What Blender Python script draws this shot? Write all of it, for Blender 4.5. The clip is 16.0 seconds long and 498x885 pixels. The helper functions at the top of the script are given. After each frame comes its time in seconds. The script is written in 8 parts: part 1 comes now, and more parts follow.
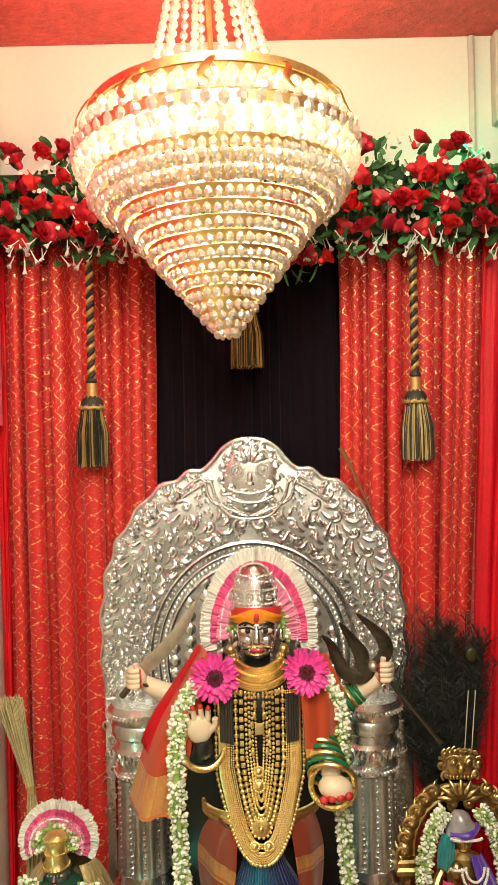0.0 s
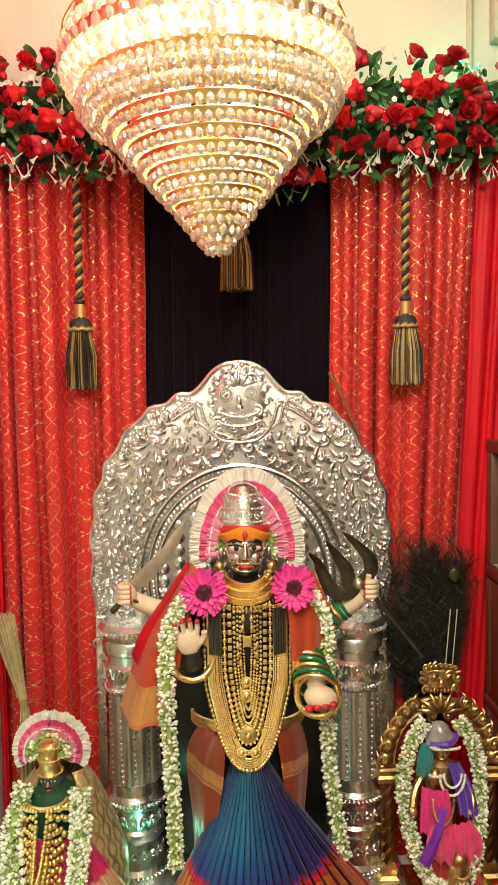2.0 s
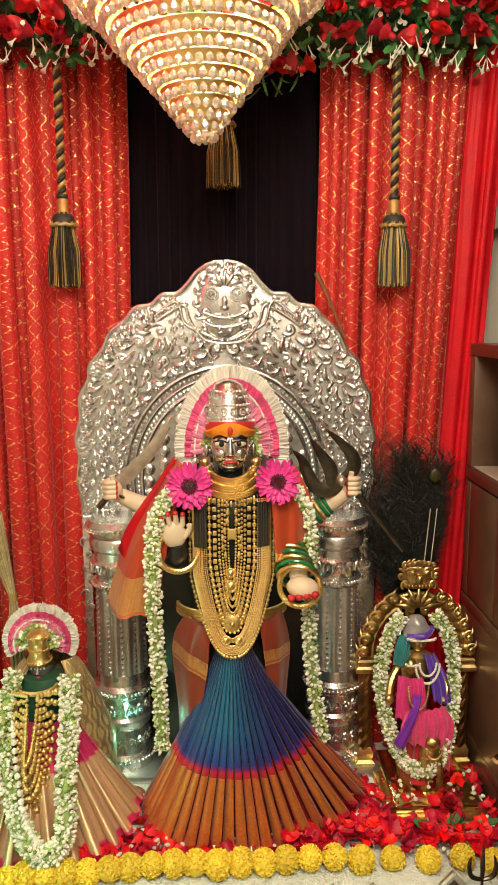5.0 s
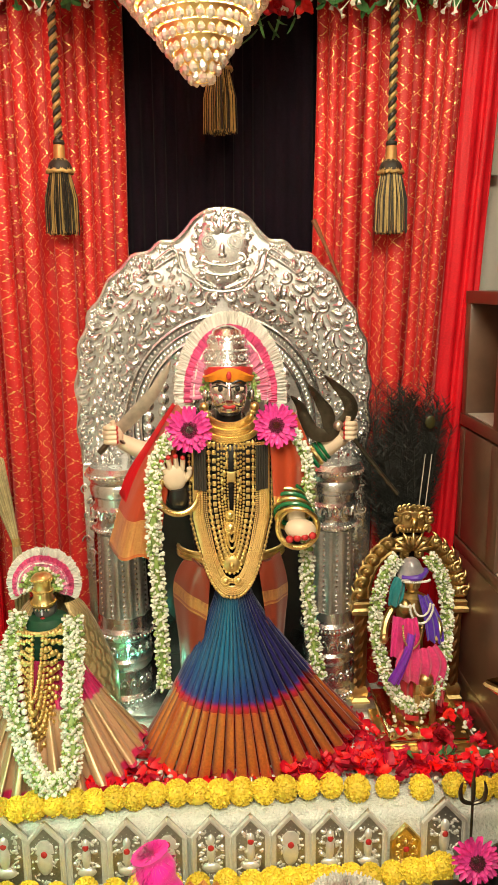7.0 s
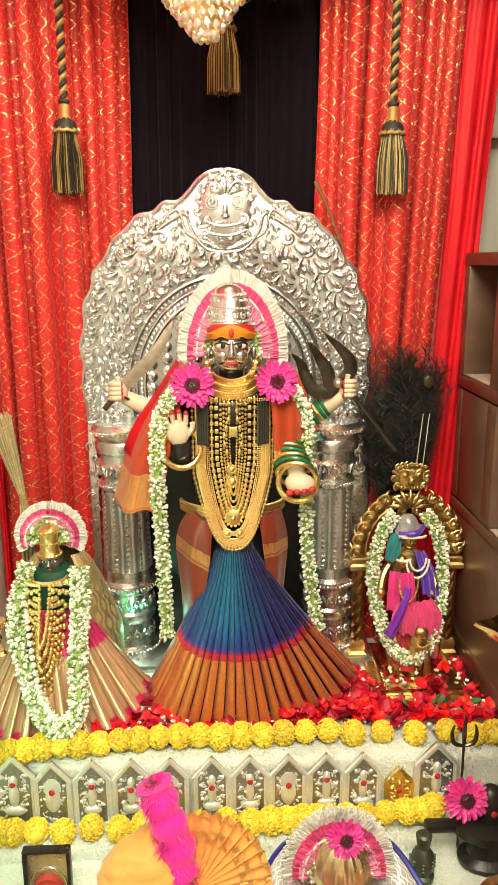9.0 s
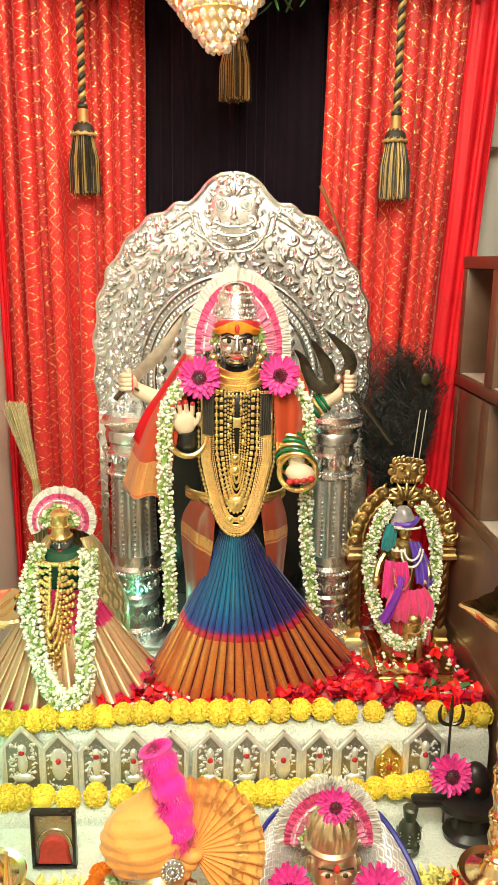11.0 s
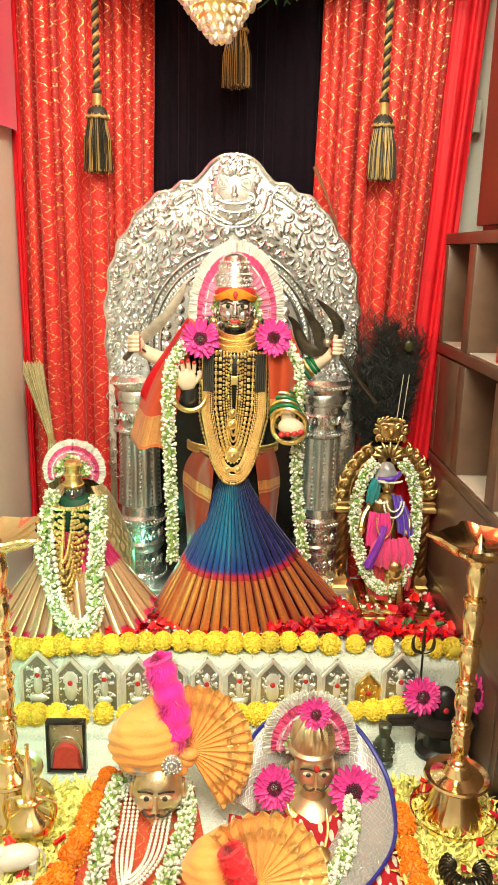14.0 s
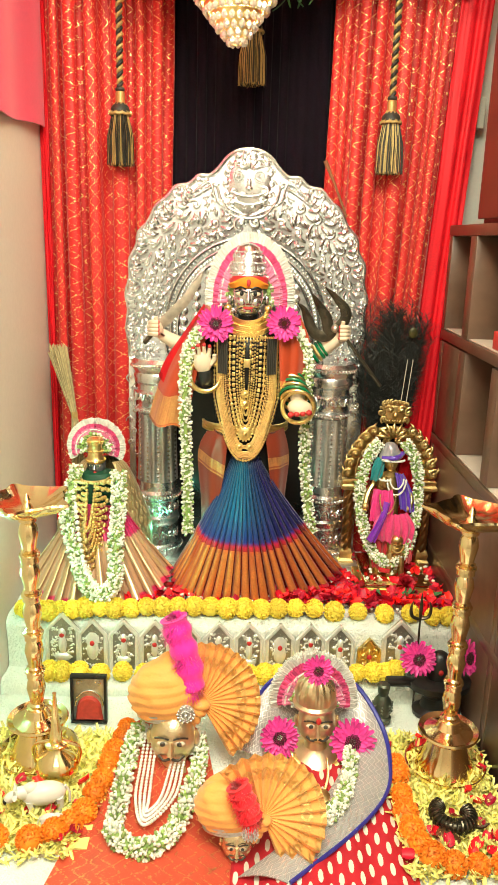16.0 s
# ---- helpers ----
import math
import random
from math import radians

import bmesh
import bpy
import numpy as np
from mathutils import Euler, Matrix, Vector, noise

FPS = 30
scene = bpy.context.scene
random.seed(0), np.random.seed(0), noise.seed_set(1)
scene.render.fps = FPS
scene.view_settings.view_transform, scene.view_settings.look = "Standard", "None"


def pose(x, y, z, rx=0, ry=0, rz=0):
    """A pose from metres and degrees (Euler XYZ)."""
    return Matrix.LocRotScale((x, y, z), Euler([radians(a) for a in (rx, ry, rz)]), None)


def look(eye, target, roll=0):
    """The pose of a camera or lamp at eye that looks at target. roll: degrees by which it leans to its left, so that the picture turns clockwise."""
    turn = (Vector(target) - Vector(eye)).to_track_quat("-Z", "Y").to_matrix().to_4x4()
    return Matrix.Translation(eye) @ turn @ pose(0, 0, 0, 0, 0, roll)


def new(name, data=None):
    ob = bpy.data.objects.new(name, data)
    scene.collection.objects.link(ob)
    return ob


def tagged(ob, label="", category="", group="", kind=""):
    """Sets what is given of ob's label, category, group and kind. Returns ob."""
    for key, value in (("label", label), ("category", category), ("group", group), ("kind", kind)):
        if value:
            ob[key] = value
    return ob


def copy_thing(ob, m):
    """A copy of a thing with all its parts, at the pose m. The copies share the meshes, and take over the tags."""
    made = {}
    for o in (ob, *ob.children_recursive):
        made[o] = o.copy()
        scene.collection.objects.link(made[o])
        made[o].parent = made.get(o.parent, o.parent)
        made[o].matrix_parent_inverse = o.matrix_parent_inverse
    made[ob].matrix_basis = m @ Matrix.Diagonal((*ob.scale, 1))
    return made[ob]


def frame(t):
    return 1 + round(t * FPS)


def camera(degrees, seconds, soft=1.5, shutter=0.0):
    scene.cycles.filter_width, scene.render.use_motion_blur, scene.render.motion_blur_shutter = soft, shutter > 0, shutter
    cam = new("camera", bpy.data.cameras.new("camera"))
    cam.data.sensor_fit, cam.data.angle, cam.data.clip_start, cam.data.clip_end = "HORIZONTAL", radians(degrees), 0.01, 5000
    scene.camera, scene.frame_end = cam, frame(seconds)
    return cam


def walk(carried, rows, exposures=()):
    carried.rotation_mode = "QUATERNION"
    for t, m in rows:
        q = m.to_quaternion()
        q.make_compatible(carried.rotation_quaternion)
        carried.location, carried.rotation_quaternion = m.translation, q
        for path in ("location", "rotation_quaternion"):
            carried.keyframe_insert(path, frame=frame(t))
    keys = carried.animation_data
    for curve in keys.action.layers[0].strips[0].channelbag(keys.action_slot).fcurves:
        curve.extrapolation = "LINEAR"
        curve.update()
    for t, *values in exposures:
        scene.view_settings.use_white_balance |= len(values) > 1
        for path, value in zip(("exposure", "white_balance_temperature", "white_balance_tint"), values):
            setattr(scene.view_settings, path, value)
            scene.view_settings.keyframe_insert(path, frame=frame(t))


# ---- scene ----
cam = camera(36.2, 16.0)
METRES, EYE, TILT, LEAN, TURN = 0.6, 1.75, 0.0, 1.3, 0.0
ROWS = [
    (0.0, 0.0, 0.0, 0.0, 0.0, 0.0, 0.0),
    (0.5, -0.0056, -0.0075, -0.0275, -0.44, -1.35, -0.16),
    (1.0, -0.0074, -0.0109, -0.0474, -0.31, -2.32, -0.12),
    (1.5, -0.0075, -0.0092, -0.0668, -0.72, -3.42, -0.39),
    (2.0, -0.008, -0.0107, -0.0796, -0.98, -4.01, -0.43),
    (2.5, -0.0075, -0.0108, -0.101, -1.26, -4.96, -0.6),
    (3.0, -0.0077, -0.0163, -0.1127, -1.47, -5.47, -0.6),
    (3.5, -0.0036, -0.02, -0.1344, -1.24, -6.1, -0.9),
    (4.0, -0.0065, -0.0211, -0.1523, -1.43, -7.02, -0.95),
    (4.5, -0.0091, -0.0259, -0.1698, -1.85, -8.03, -1.03),
    (7.0, -0.0268, -0.0799, -0.2404, -2.62, -11.71, -0.84),
    (7.5, -0.0295, -0.0973, -0.2549, -2.6, -11.6, -1.0),
    (8.0, -0.0304, -0.1084, -0.2671, -2.73, -11.77, -1.24),
    (8.5, -0.0305, -0.1321, -0.2819, -2.37, -13.12, -0.99),
    (9.0, -0.0297, -0.1511, -0.2925, -2.45, -13.45, -1.13),
    (11.5, -0.0086, -0.3212, -0.3042, -1.51, -13.32, -2.15),
    (12.0, 0.0033, -0.3652, -0.3203, -1.73, -13.61, -1.68),
    (12.5, 0.0126, -0.4143, -0.3383, -1.72, -13.79, -1.03),
    (13.0, 0.0217, -0.4599, -0.3469, -1.51, -14.0, -1.96),
    (13.5, 0.0131, -0.5181, -0.3303, -1.35, -13.78, -2.52),
    (14.0, 0.01, -0.5635, -0.3617, -1.1, -14.02, -2.62),
    (14.5, 0.0167, -0.62, -0.3546, -1.31, -14.49, -2.7),
    (15.0, 0.0204, -0.6677, -0.375, -1.1, -14.7, -2.59),
    (15.5, 0.0246, -0.7195, -0.3405, -0.78, -15.37, -2.51),
    (16.0, 0.0185, -0.7545, -0.3439, 0.09, -15.07, -2.9),
]
walk(cam, [(t, pose(0, 0, EYE, TILT, LEAN, TURN) @ pose(METRES * x, METRES * y, METRES * z, 90 + pitch, roll, yaw)) for t, x, y, z, yaw, pitch, roll in ROWS],
     exposures=((0.0, -0.03, 6550, 11), (2.5, -0.12, 6800, 13), (4.5, -0.15, 7000, 15), (7.0, 0.12, 6850, 12), (9.0, 0.41, 6600, 9), (12.5, 0.51, 6400, 6), (16.0, 0.58, 6350, 4)))

# ---- light ----
world = bpy.data.worlds.new("room_world")
scene.world = world
world.use_nodes = True
world.node_tree.nodes["Background"].inputs[0].default_value = (1.0, 0.93, 0.85, 1)
world.node_tree.nodes["Background"].inputs[1].default_value = 0.05


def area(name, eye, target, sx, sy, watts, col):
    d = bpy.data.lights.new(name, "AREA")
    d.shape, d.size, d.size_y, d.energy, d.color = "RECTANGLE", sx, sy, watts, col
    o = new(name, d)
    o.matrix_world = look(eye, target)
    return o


def bulb(name, at, watts, col, size=0.02):
    d = bpy.data.lights.new(name, "POINT")
    d.energy, d.color, d.shadow_soft_size = watts, col, size
    o = new(name, d)
    o.location = at
    return o


area("tube_light_room", (0.02, -0.28, 2.56), (0.12, 1.45, 1.0), 0.9, 0.28, 27, (1.0, 0.97, 0.74))
area("ceiling_panel_room", (0.05, 0.30, 2.60), (0.16, 0.62, 0.5), 0.6, 0.35, 9.5, (0.98, 0.98, 0.76))
# Added fill with no fixture: brightens the unseen room that the metal reflects.
area("back_room_fill", (-0.1, -1.15, 2.62), (-0.1, -1.0, 0.0), 1.2, 0.6, 13, (1.0, 0.97, 0.82))
bulb("green_led_shelf", (0.45, 1.53, 2.37), 0.8, (0.1, 1.0, 0.5), 0.01)
bulb("green_led_deck", (-0.515, 0.98, 0.86), 0.8, (0.2, 1.0, 0.65), 0.02)
bulb("green_led_throne", (-0.20, 1.43, 0.80), 0.14, (0.15, 1.0, 0.65), 0.01)
bulb("red_led_throne", (0.25, 1.50, 0.80), 0.12, (1.0, 0.12, 0.1), 0.01)

# ---- materials ----


class Nodes:
    def __init__(self, name):
        self.mat = bpy.data.materials.new(name)
        self.mat.use_nodes = True
        self.t = self.mat.node_tree
        self.bsdf = self.t.nodes["Principled BSDF"]
        self.out = self.t.nodes["Material Output"]

    def add(self, kind, **values):
        n = self.t.nodes.new(kind)
        for k, v in values.items():
            n.inputs[k].default_value = v
        return n

    def link(self, a, b):
        self.t.links.new(a, b)

    def math(self, op, a, b=None):
        n = self.t.nodes.new("ShaderNodeMath")
        n.operation = op
        for i, v in enumerate((a, b)):
            if v is None:
                continue
            if isinstance(v, (int, float)):
                n.inputs[i].default_value = v
            else:
                self.link(v, n.inputs[i])
        return n.outputs[0]

    def mix(self, fac, a, b, mode="MIX"):
        n = self.t.nodes.new("ShaderNodeMix")
        n.data_type, n.blend_type = "RGBA", mode
        for sock, v in ((n.inputs[0], fac), (n.inputs[6], a), (n.inputs[7], b)):
            if isinstance(v, (int, float)):
                sock.default_value = v
            elif isinstance(v, tuple):
                sock.default_value = (*v[:3], 1)
            else:
                self.link(v, sock)
        return n.outputs[2]

    def noise(self, scale, detail=3, coord=None, rough=0.55):
        n = self.add("ShaderNodeTexNoise", Scale=scale, Detail=detail, Roughness=rough)
        self.link(coord if coord is not None else self.coord(), n.inputs["Vector"])
        return n.outputs["Fac"]

    def coord(self, which="Object"):
        return self.add("ShaderNodeTexCoord").outputs[which]

    def ramp(self, fac, stops, kind="LINEAR"):
        n = self.t.nodes.new("ShaderNodeValToRGB")
        n.color_ramp.interpolation = kind
        e = n.color_ramp.elements
        while len(e) < len(stops):
            e.new(0.5)
        for el, (p, c) in zip(e, stops):
            el.position, el.color = p, (*c, 1) if len(c) == 3 else c
        self.link(fac, n.inputs[0])
        return n.outputs[0]

    def bump(self, height, strength, dist=0.002):
        n = self.add("ShaderNodeBump", Strength=strength, Distance=dist)
        self.link(height, n.inputs["Height"])
        self.link(n.outputs[0], self.bsdf.inputs["Normal"])


def mat(name, col, rough=0.5, metal=0.0, var=0.2, scale=60, big=6, bump=0.2, spread=0.0, island=0.0, col2=None, trans=0.0, sss=0.0, sheen=0.0, spec=None, dist=0.002):
    """A surface with fine and coarse variation; spread varies it from piece to piece, island within a joined mesh."""
    n = Nodes(name)
    fine, coarse = n.noise(scale), n.noise(big, 2)
    k = n.math("ADD", n.math("MULTIPLY", fine, 0.5), n.math("MULTIPLY", coarse, 0.5))
    lo = tuple(max(0, c * (1 - var)) for c in col)
    hi = col2 or tuple(min(1, c * (1 + var)) for c in col)
    c = n.ramp(k, ((0.3, lo), (0.7, hi)))
    if spread or island:
        r = n.add("ShaderNodeObjectInfo").outputs["Random"] if spread else n.t.nodes.new("ShaderNodeNewGeometry").outputs["Random Per Island"]
        amount = spread or island
        h = n.add("ShaderNodeHueSaturation")
        n.link(n.math("ADD", n.math("MULTIPLY", r, amount * 2), 1 - amount), h.inputs["Value"])
        n.link(n.math("ADD", n.math("MULTIPLY", r, amount * 0.03), 0.5 - amount * 0.015), h.inputs["Hue"])
        n.link(c, h.inputs["Color"])
        c = h.outputs[0]
    n.link(c, n.bsdf.inputs["Base Color"])
    b = n.bsdf.inputs
    b["Metallic"].default_value = metal
    n.link(n.math("ADD", n.math("MULTIPLY", coarse, 0.25), rough - 0.12), b["Roughness"])
    b["Transmission Weight"].default_value = trans
    b["Sheen Weight"].default_value = sheen
    if sss:
        b["Subsurface Weight"].default_value = sss
        b["Subsurface Radius"].default_value = (0.004, 0.003, 0.002)
    if spec is not None:
        b["Specular IOR Level"].default_value = spec
    if bump:
        n.bump(fine, bump, dist)
    return n.mat


def cloth_scallop(name, base, gold, w=0.028, h=0.034, thick=0.045, amount=0.48):
    """Cloth woven with rows of broken gold scallops, by the cloth's own lengths."""
    n = Nodes(name)
    uv = n.t.nodes.new("ShaderNodeSeparateXYZ")
    n.link(n.coord("UV"), uv.inputs[0])
    wob = n.math("MULTIPLY", n.noise(22, 1, n.coord("UV")), 0.010)
    u, v = n.math("ADD", n.math("DIVIDE", n.math("ADD", uv.outputs[0], wob), w), 50.0), n.math("ADD", n.math("DIVIDE", n.math("ADD", uv.outputs[1], wob), h), 50.0)
    col = n.math("FLOOR", u)
    cu = n.math("SUBTRACT", n.math("FRACT", u), 0.5)
    fv = n.math("FRACT", n.math("ADD", v, n.math("MULTIPLY", n.math("MODULO", col, 2.0), 0.5)))
    bow = n.math("ADD", 0.25, n.math("MULTIPLY", n.math("COSINE", n.math("MULTIPLY", fv, 2 * math.pi)), 0.19))
    ring = n.math("LESS_THAN", n.math("ABSOLUTE", n.math("SUBTRACT", n.math("ABSOLUTE", cu), bow)), thick)
    broken = n.math("GREATER_THAN", n.noise(260, 1, n.coord("UV")), 1 - amount)
    fac = n.math("MULTIPLY", ring, broken)
    speck = n.math("GREATER_THAN", n.noise(420, 0, n.coord("UV")), 0.75)
    fac = n.math("MAXIMUM", fac, n.math("MULTIPLY", speck, 0.8))
    fine = n.noise(700, 1)
    red = n.mix(n.noise(14, 3), base, tuple(c * 0.6 for c in base))
    n.link(n.mix(fac, red, gold), n.bsdf.inputs["Base Color"])
    n.link(n.math("MULTIPLY", fac, 0.85), n.bsdf.inputs["Metallic"])
    n.link(n.math("SUBTRACT", 0.58, n.math("MULTIPLY", fac, 0.25)), n.bsdf.inputs["Roughness"])
    n.bsdf.inputs["Sheen Weight"].default_value = 0.15
    n.bump(n.math("ADD", fine, n.math("MULTIPLY", fac, 1.5)), 0.35, 0.001)
    return n.mat


def sari(name, stops, gold_from, gold, side_col=None, pleats=0):
    """Pleated silk in bands along its length (UV y from waist to hem), with gold work from gold_from down."""
    n = Nodes(name)
    uv = n.t.nodes.new("ShaderNodeSeparateXYZ")
    n.link(n.coord("UV"), uv.inputs[0])
    base = n.ramp(uv.outputs[1], stops)
    if side_col:
        # Blends to a second colour away from the middle of the fan.
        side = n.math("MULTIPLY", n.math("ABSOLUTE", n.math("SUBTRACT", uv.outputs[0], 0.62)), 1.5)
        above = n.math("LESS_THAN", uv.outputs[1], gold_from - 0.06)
        base = n.mix(n.math("MULTIPLY", n.math("MINIMUM", side, 1.0), above), base, side_col)
    run = n.add("ShaderNodeMapping")
    run.inputs["Scale"].default_value = (22.0, 2.2, 1.0)
    n.link(n.coord("UV"), run.inputs["Vector"])
    streak = n.noise(1.0, 3, run.outputs[0])
    work = n.math("MULTIPLY", n.math("GREATER_THAN", uv.outputs[1], gold_from), n.math("MINIMUM", 1.0, n.math("MAXIMUM", 0.0, n.math("MULTIPLY", n.math("SUBTRACT", streak, 0.27), 4.0))))
    work = n.math("MULTIPLY", work, n.math("LESS_THAN", uv.outputs[1], 0.975))
    if pleats:
        # Woven gold kept to the pleat ridges, painting their highlights against darker folds.
        ridge_gold = n.math("MULTIPLY_ADD", n.math("COSINE", n.math("MULTIPLY", uv.outputs[0], pleats * 2 * math.pi / 1.6)), 0.5)
        ridge_gold.node.inputs[2].default_value = 0.55
        work = n.math("MULTIPLY", work, n.math("POWER", ridge_gold, 4.0))
    fine = n.noise(500, 2)
    fac = n.math("MULTIPLY", work, n.math("ADD", 0.42, n.math("MULTIPLY", n.noise(220, 2), 0.75)))
    n.link(n.mix(fac, base, gold), n.bsdf.inputs["Base Color"])
    n.link(n.math("MINIMUM", 1.0, n.math("MULTIPLY", fac, 0.80)), n.bsdf.inputs["Metallic"])
    n.bsdf.inputs["Roughness"].default_value = 0.28
    n.bsdf.inputs["Sheen Weight"].default_value = 0.2
    n.bump(fine, 0.2, 0.001)
    return n.mat


RED = (0.72, 0.014, 0.013)
GOLD = (0.83, 0.50, 0.14)
M_BROCADE = cloth_scallop("red_gold_brocade", RED, (0.95, 0.62, 0.22))
M_REDSATIN = mat("red_satin", (0.62, 0.007, 0.016), 0.55, var=0.25, scale=300, big=9, bump=0.1, spec=0.25)
M_VELVET = mat("black_velvet", (0.007, 0.003, 0.007), 0.85, var=0.5, scale=200, big=12, bump=0.2, sheen=0.05, spec=0.1)
M_WALL = mat("cream_paint", (0.72, 0.66, 0.58), 0.6, var=0.05, scale=90, big=2, bump=0.08)
M_CEIL = mat("red_stucco", (0.55, 0.07, 0.06), 0.75, var=0.3, scale=55, big=7, bump=0.9, dist=0.01)
M_FLOOR = mat("pale_floor", (0.5, 0.46, 0.40), 0.35, var=0.1, scale=20, bump=0.05)
M_WOOD = mat("dark_laminate", (0.135, 0.075, 0.048), 0.34, var=0.35, scale=18, big=3, bump=0.08)
M_WOODRED = mat("red_brown_laminate", (0.16, 0.055, 0.035), 0.33, var=0.25, scale=10, big=2, bump=0.05)
M_LEDGE = mat("pale_shelf_lining", (0.55, 0.48, 0.40), 0.6, var=0.12, scale=40)
M_SILVER = mat("hammered_silver", (0.78, 0.79, 0.78), 0.23, 0.95, var=0.12, scale=170, big=12, bump=0.22)
# Darker silver, set behind the relief for contrast and on small fittings.
M_SILVERDARK = mat("darker_silver", (0.62, 0.62, 0.61), 0.36, 0.95, var=0.25, scale=260, big=14, bump=0.5)
M_GOLD = mat("polished_gold", (0.95, 0.68, 0.29), 0.33, 1.0, var=0.2, scale=150, big=20, bump=0.1)
M_BRASS = mat("polished_brass", (0.88, 0.70, 0.38), 0.15, 1.0, var=0.15, scale=40, big=7, bump=0.04)
M_BRASSOLD = mat("antique_brass", (0.66, 0.47, 0.20), 0.36, 1.0, var=0.4, scale=60, big=12, bump=0.3)
M_FUR = mat("white_fur", (0.87, 0.91, 0.84), 0.9, var=0.08, scale=220, big=14, bump=1.0, sheen=0.4, dist=0.006)
M_BLACK = mat("black_stone", (0.015, 0.014, 0.014), 0.3, var=0.4, scale=80, bump=0.1)
M_ROSE = mat("rose_red_fabric", (0.55, 0.010, 0.020), 0.55, var=0.35, scale=60, big=25, bump=0.1, spread=0.25)
M_LEAF = mat("leaf_green", (0.055, 0.19, 0.05), 0.45, var=0.5, scale=70, big=15, bump=0.2, island=0.45)
M_SPRIG = mat("white_sprig", (0.75, 0.75, 0.66), 0.6, var=0.1, bump=0.1, island=0.15)
M_MARI = mat("yellow_marigold", (0.98, 0.72, 0.08), 0.65, var=0.14, scale=150, big=40, bump=0.3, spread=0.12)
M_ORANGE_MARI = mat("orange_marigold", (0.92, 0.25, 0.012), 0.65, var=0.18, scale=150, big=40, bump=0.3, spread=0.12)
M_PETAL = mat("rose_petals", (0.72, 0.008, 0.03), 0.5, var=0.25, scale=90, bump=0.15, island=0.5)
M_YPETAL = mat("pale_yellow_petals", (0.90, 0.80, 0.26), 0.6, var=0.2, scale=90, bump=0.15, island=0.3)
M_BUD = mat("jasmine_bud", (0.84, 0.84, 0.72), 0.5, var=0.12, scale=120, bump=0.1, island=0.25, sss=0.0)
M_BUDGREEN = mat("green_stem", (0.30, 0.42, 0.12), 0.55, var=0.3, scale=90, bump=0.1, island=0.3)
M_PINK = mat("magenta_petal", (0.80, 0.05, 0.32), 0.5, var=0.25, scale=90, big=30, bump=0.2, island=0.25)
M_PINKSOFT = mat("pink_petal", (0.84, 0.26, 0.42), 0.55, var=0.25, scale=90, big=30, bump=0.2, island=0.3)
M_ROSEPINK = mat("rose_pink_petal", (0.76, 0.085, 0.24), 0.5, var=0.25, scale=90, big=30, bump=0.2, island=0.25)
M_WHITEPETAL = mat("white_petal", (0.85, 0.83, 0.76), 0.55, var=0.08, scale=90, bump=0.2, island=0.12)
M_DARKEYE = mat("gerbera_heart", (0.05, 0.008, 0.012), 0.8, var=0.5, scale=300, bump=0.8)


# ---- mesh tools ----
class Shape:
    """Vertices, faces, material numbers and UVs of one mesh."""

    def __init__(self):
        self.v, self.f, self.m, self.uv, self.n = [], [], [], [], 0

    def add(self, vf, m=None, mi=0, uv=None):
        v, f = vf
        v = np.asarray(v, float)
        if m is not None:
            a = np.array(m)
            v = v @ a[:3, :3].T + a[:3, 3]
        self.v.append(v)
        self.f.extend([tuple(i + self.n for i in q) for q in f])
        self.m.extend([mi] * len(f))
        self.uv.append(np.zeros((len(v), 2)) if uv is None else np.asarray(uv, float))
        self.n += len(v)
        return self


def build(name, shape, mats, angle=40):
    me = bpy.data.meshes.new(name)
    v = np.concatenate(shape.v)
    me.from_pydata(v.tolist(), [], shape.f)
    for m in mats if isinstance(mats, (list, tuple)) else [mats]:
        me.materials.append(m)
    if max(shape.m):
        me.polygons.foreach_set("material_index", shape.m)
    uv = np.concatenate(shape.uv)
    if uv.any():
        layer = me.uv_layers.new(name="UVMap")
        idx = np.zeros(len(me.loops), int)
        me.loops.foreach_get("vertex_index", idx)
        layer.data.foreach_set("uv", uv[idx].ravel())
    me.shade_smooth()
    me.set_sharp_from_angle(angle=radians(angle))
    me.update()
    return me


def thing(name, label, category, at=(0, 0, 0), group="", kind=""):
    """An empty at a thing's base, to hold its parts."""
    o = new(name)
    o.empty_display_size = 0.02
    o.matrix_world = at if isinstance(at, Matrix) else Matrix.Translation(at)
    return tagged(o, label, category, group, kind)


def part(name, shape, mats, parent=None, label="", angle=40, kind=""):
    """One mesh, in the world's places, under its thing."""
    o = new(name, build(name, shape, mats, angle))
    if parent is not None:
        o.parent = parent
        if parent.parent is None:
            o.matrix_parent_inverse = parent.matrix_basis.inverted()
    if label:
        o["label"] = label
    if kind:
        o["kind"] = kind
    return o


def single(name, shape, mats, label, category, group="", kind="", angle=40):
    return tagged(part(name, shape, mats, None, "", angle), label, category, group, kind)


def grid(p, closed_u=False, closed_v=False, flip=False):
    """Faces over an array of places, nu x nv x 3."""
    nu, nv = p.shape[:2]
    f = []
    for i in range(nu if closed_u else nu - 1):
        for j in range(nv if closed_v else nv - 1):
            a, b = i * nv + j, ((i + 1) % nu) * nv + j
            c, d = ((i + 1) % nu) * nv + (j + 1) % nv, i * nv + (j + 1) % nv
            f.append((a, d, c, b) if flip else (a, b, c, d))
    return p.reshape(-1, 3), f


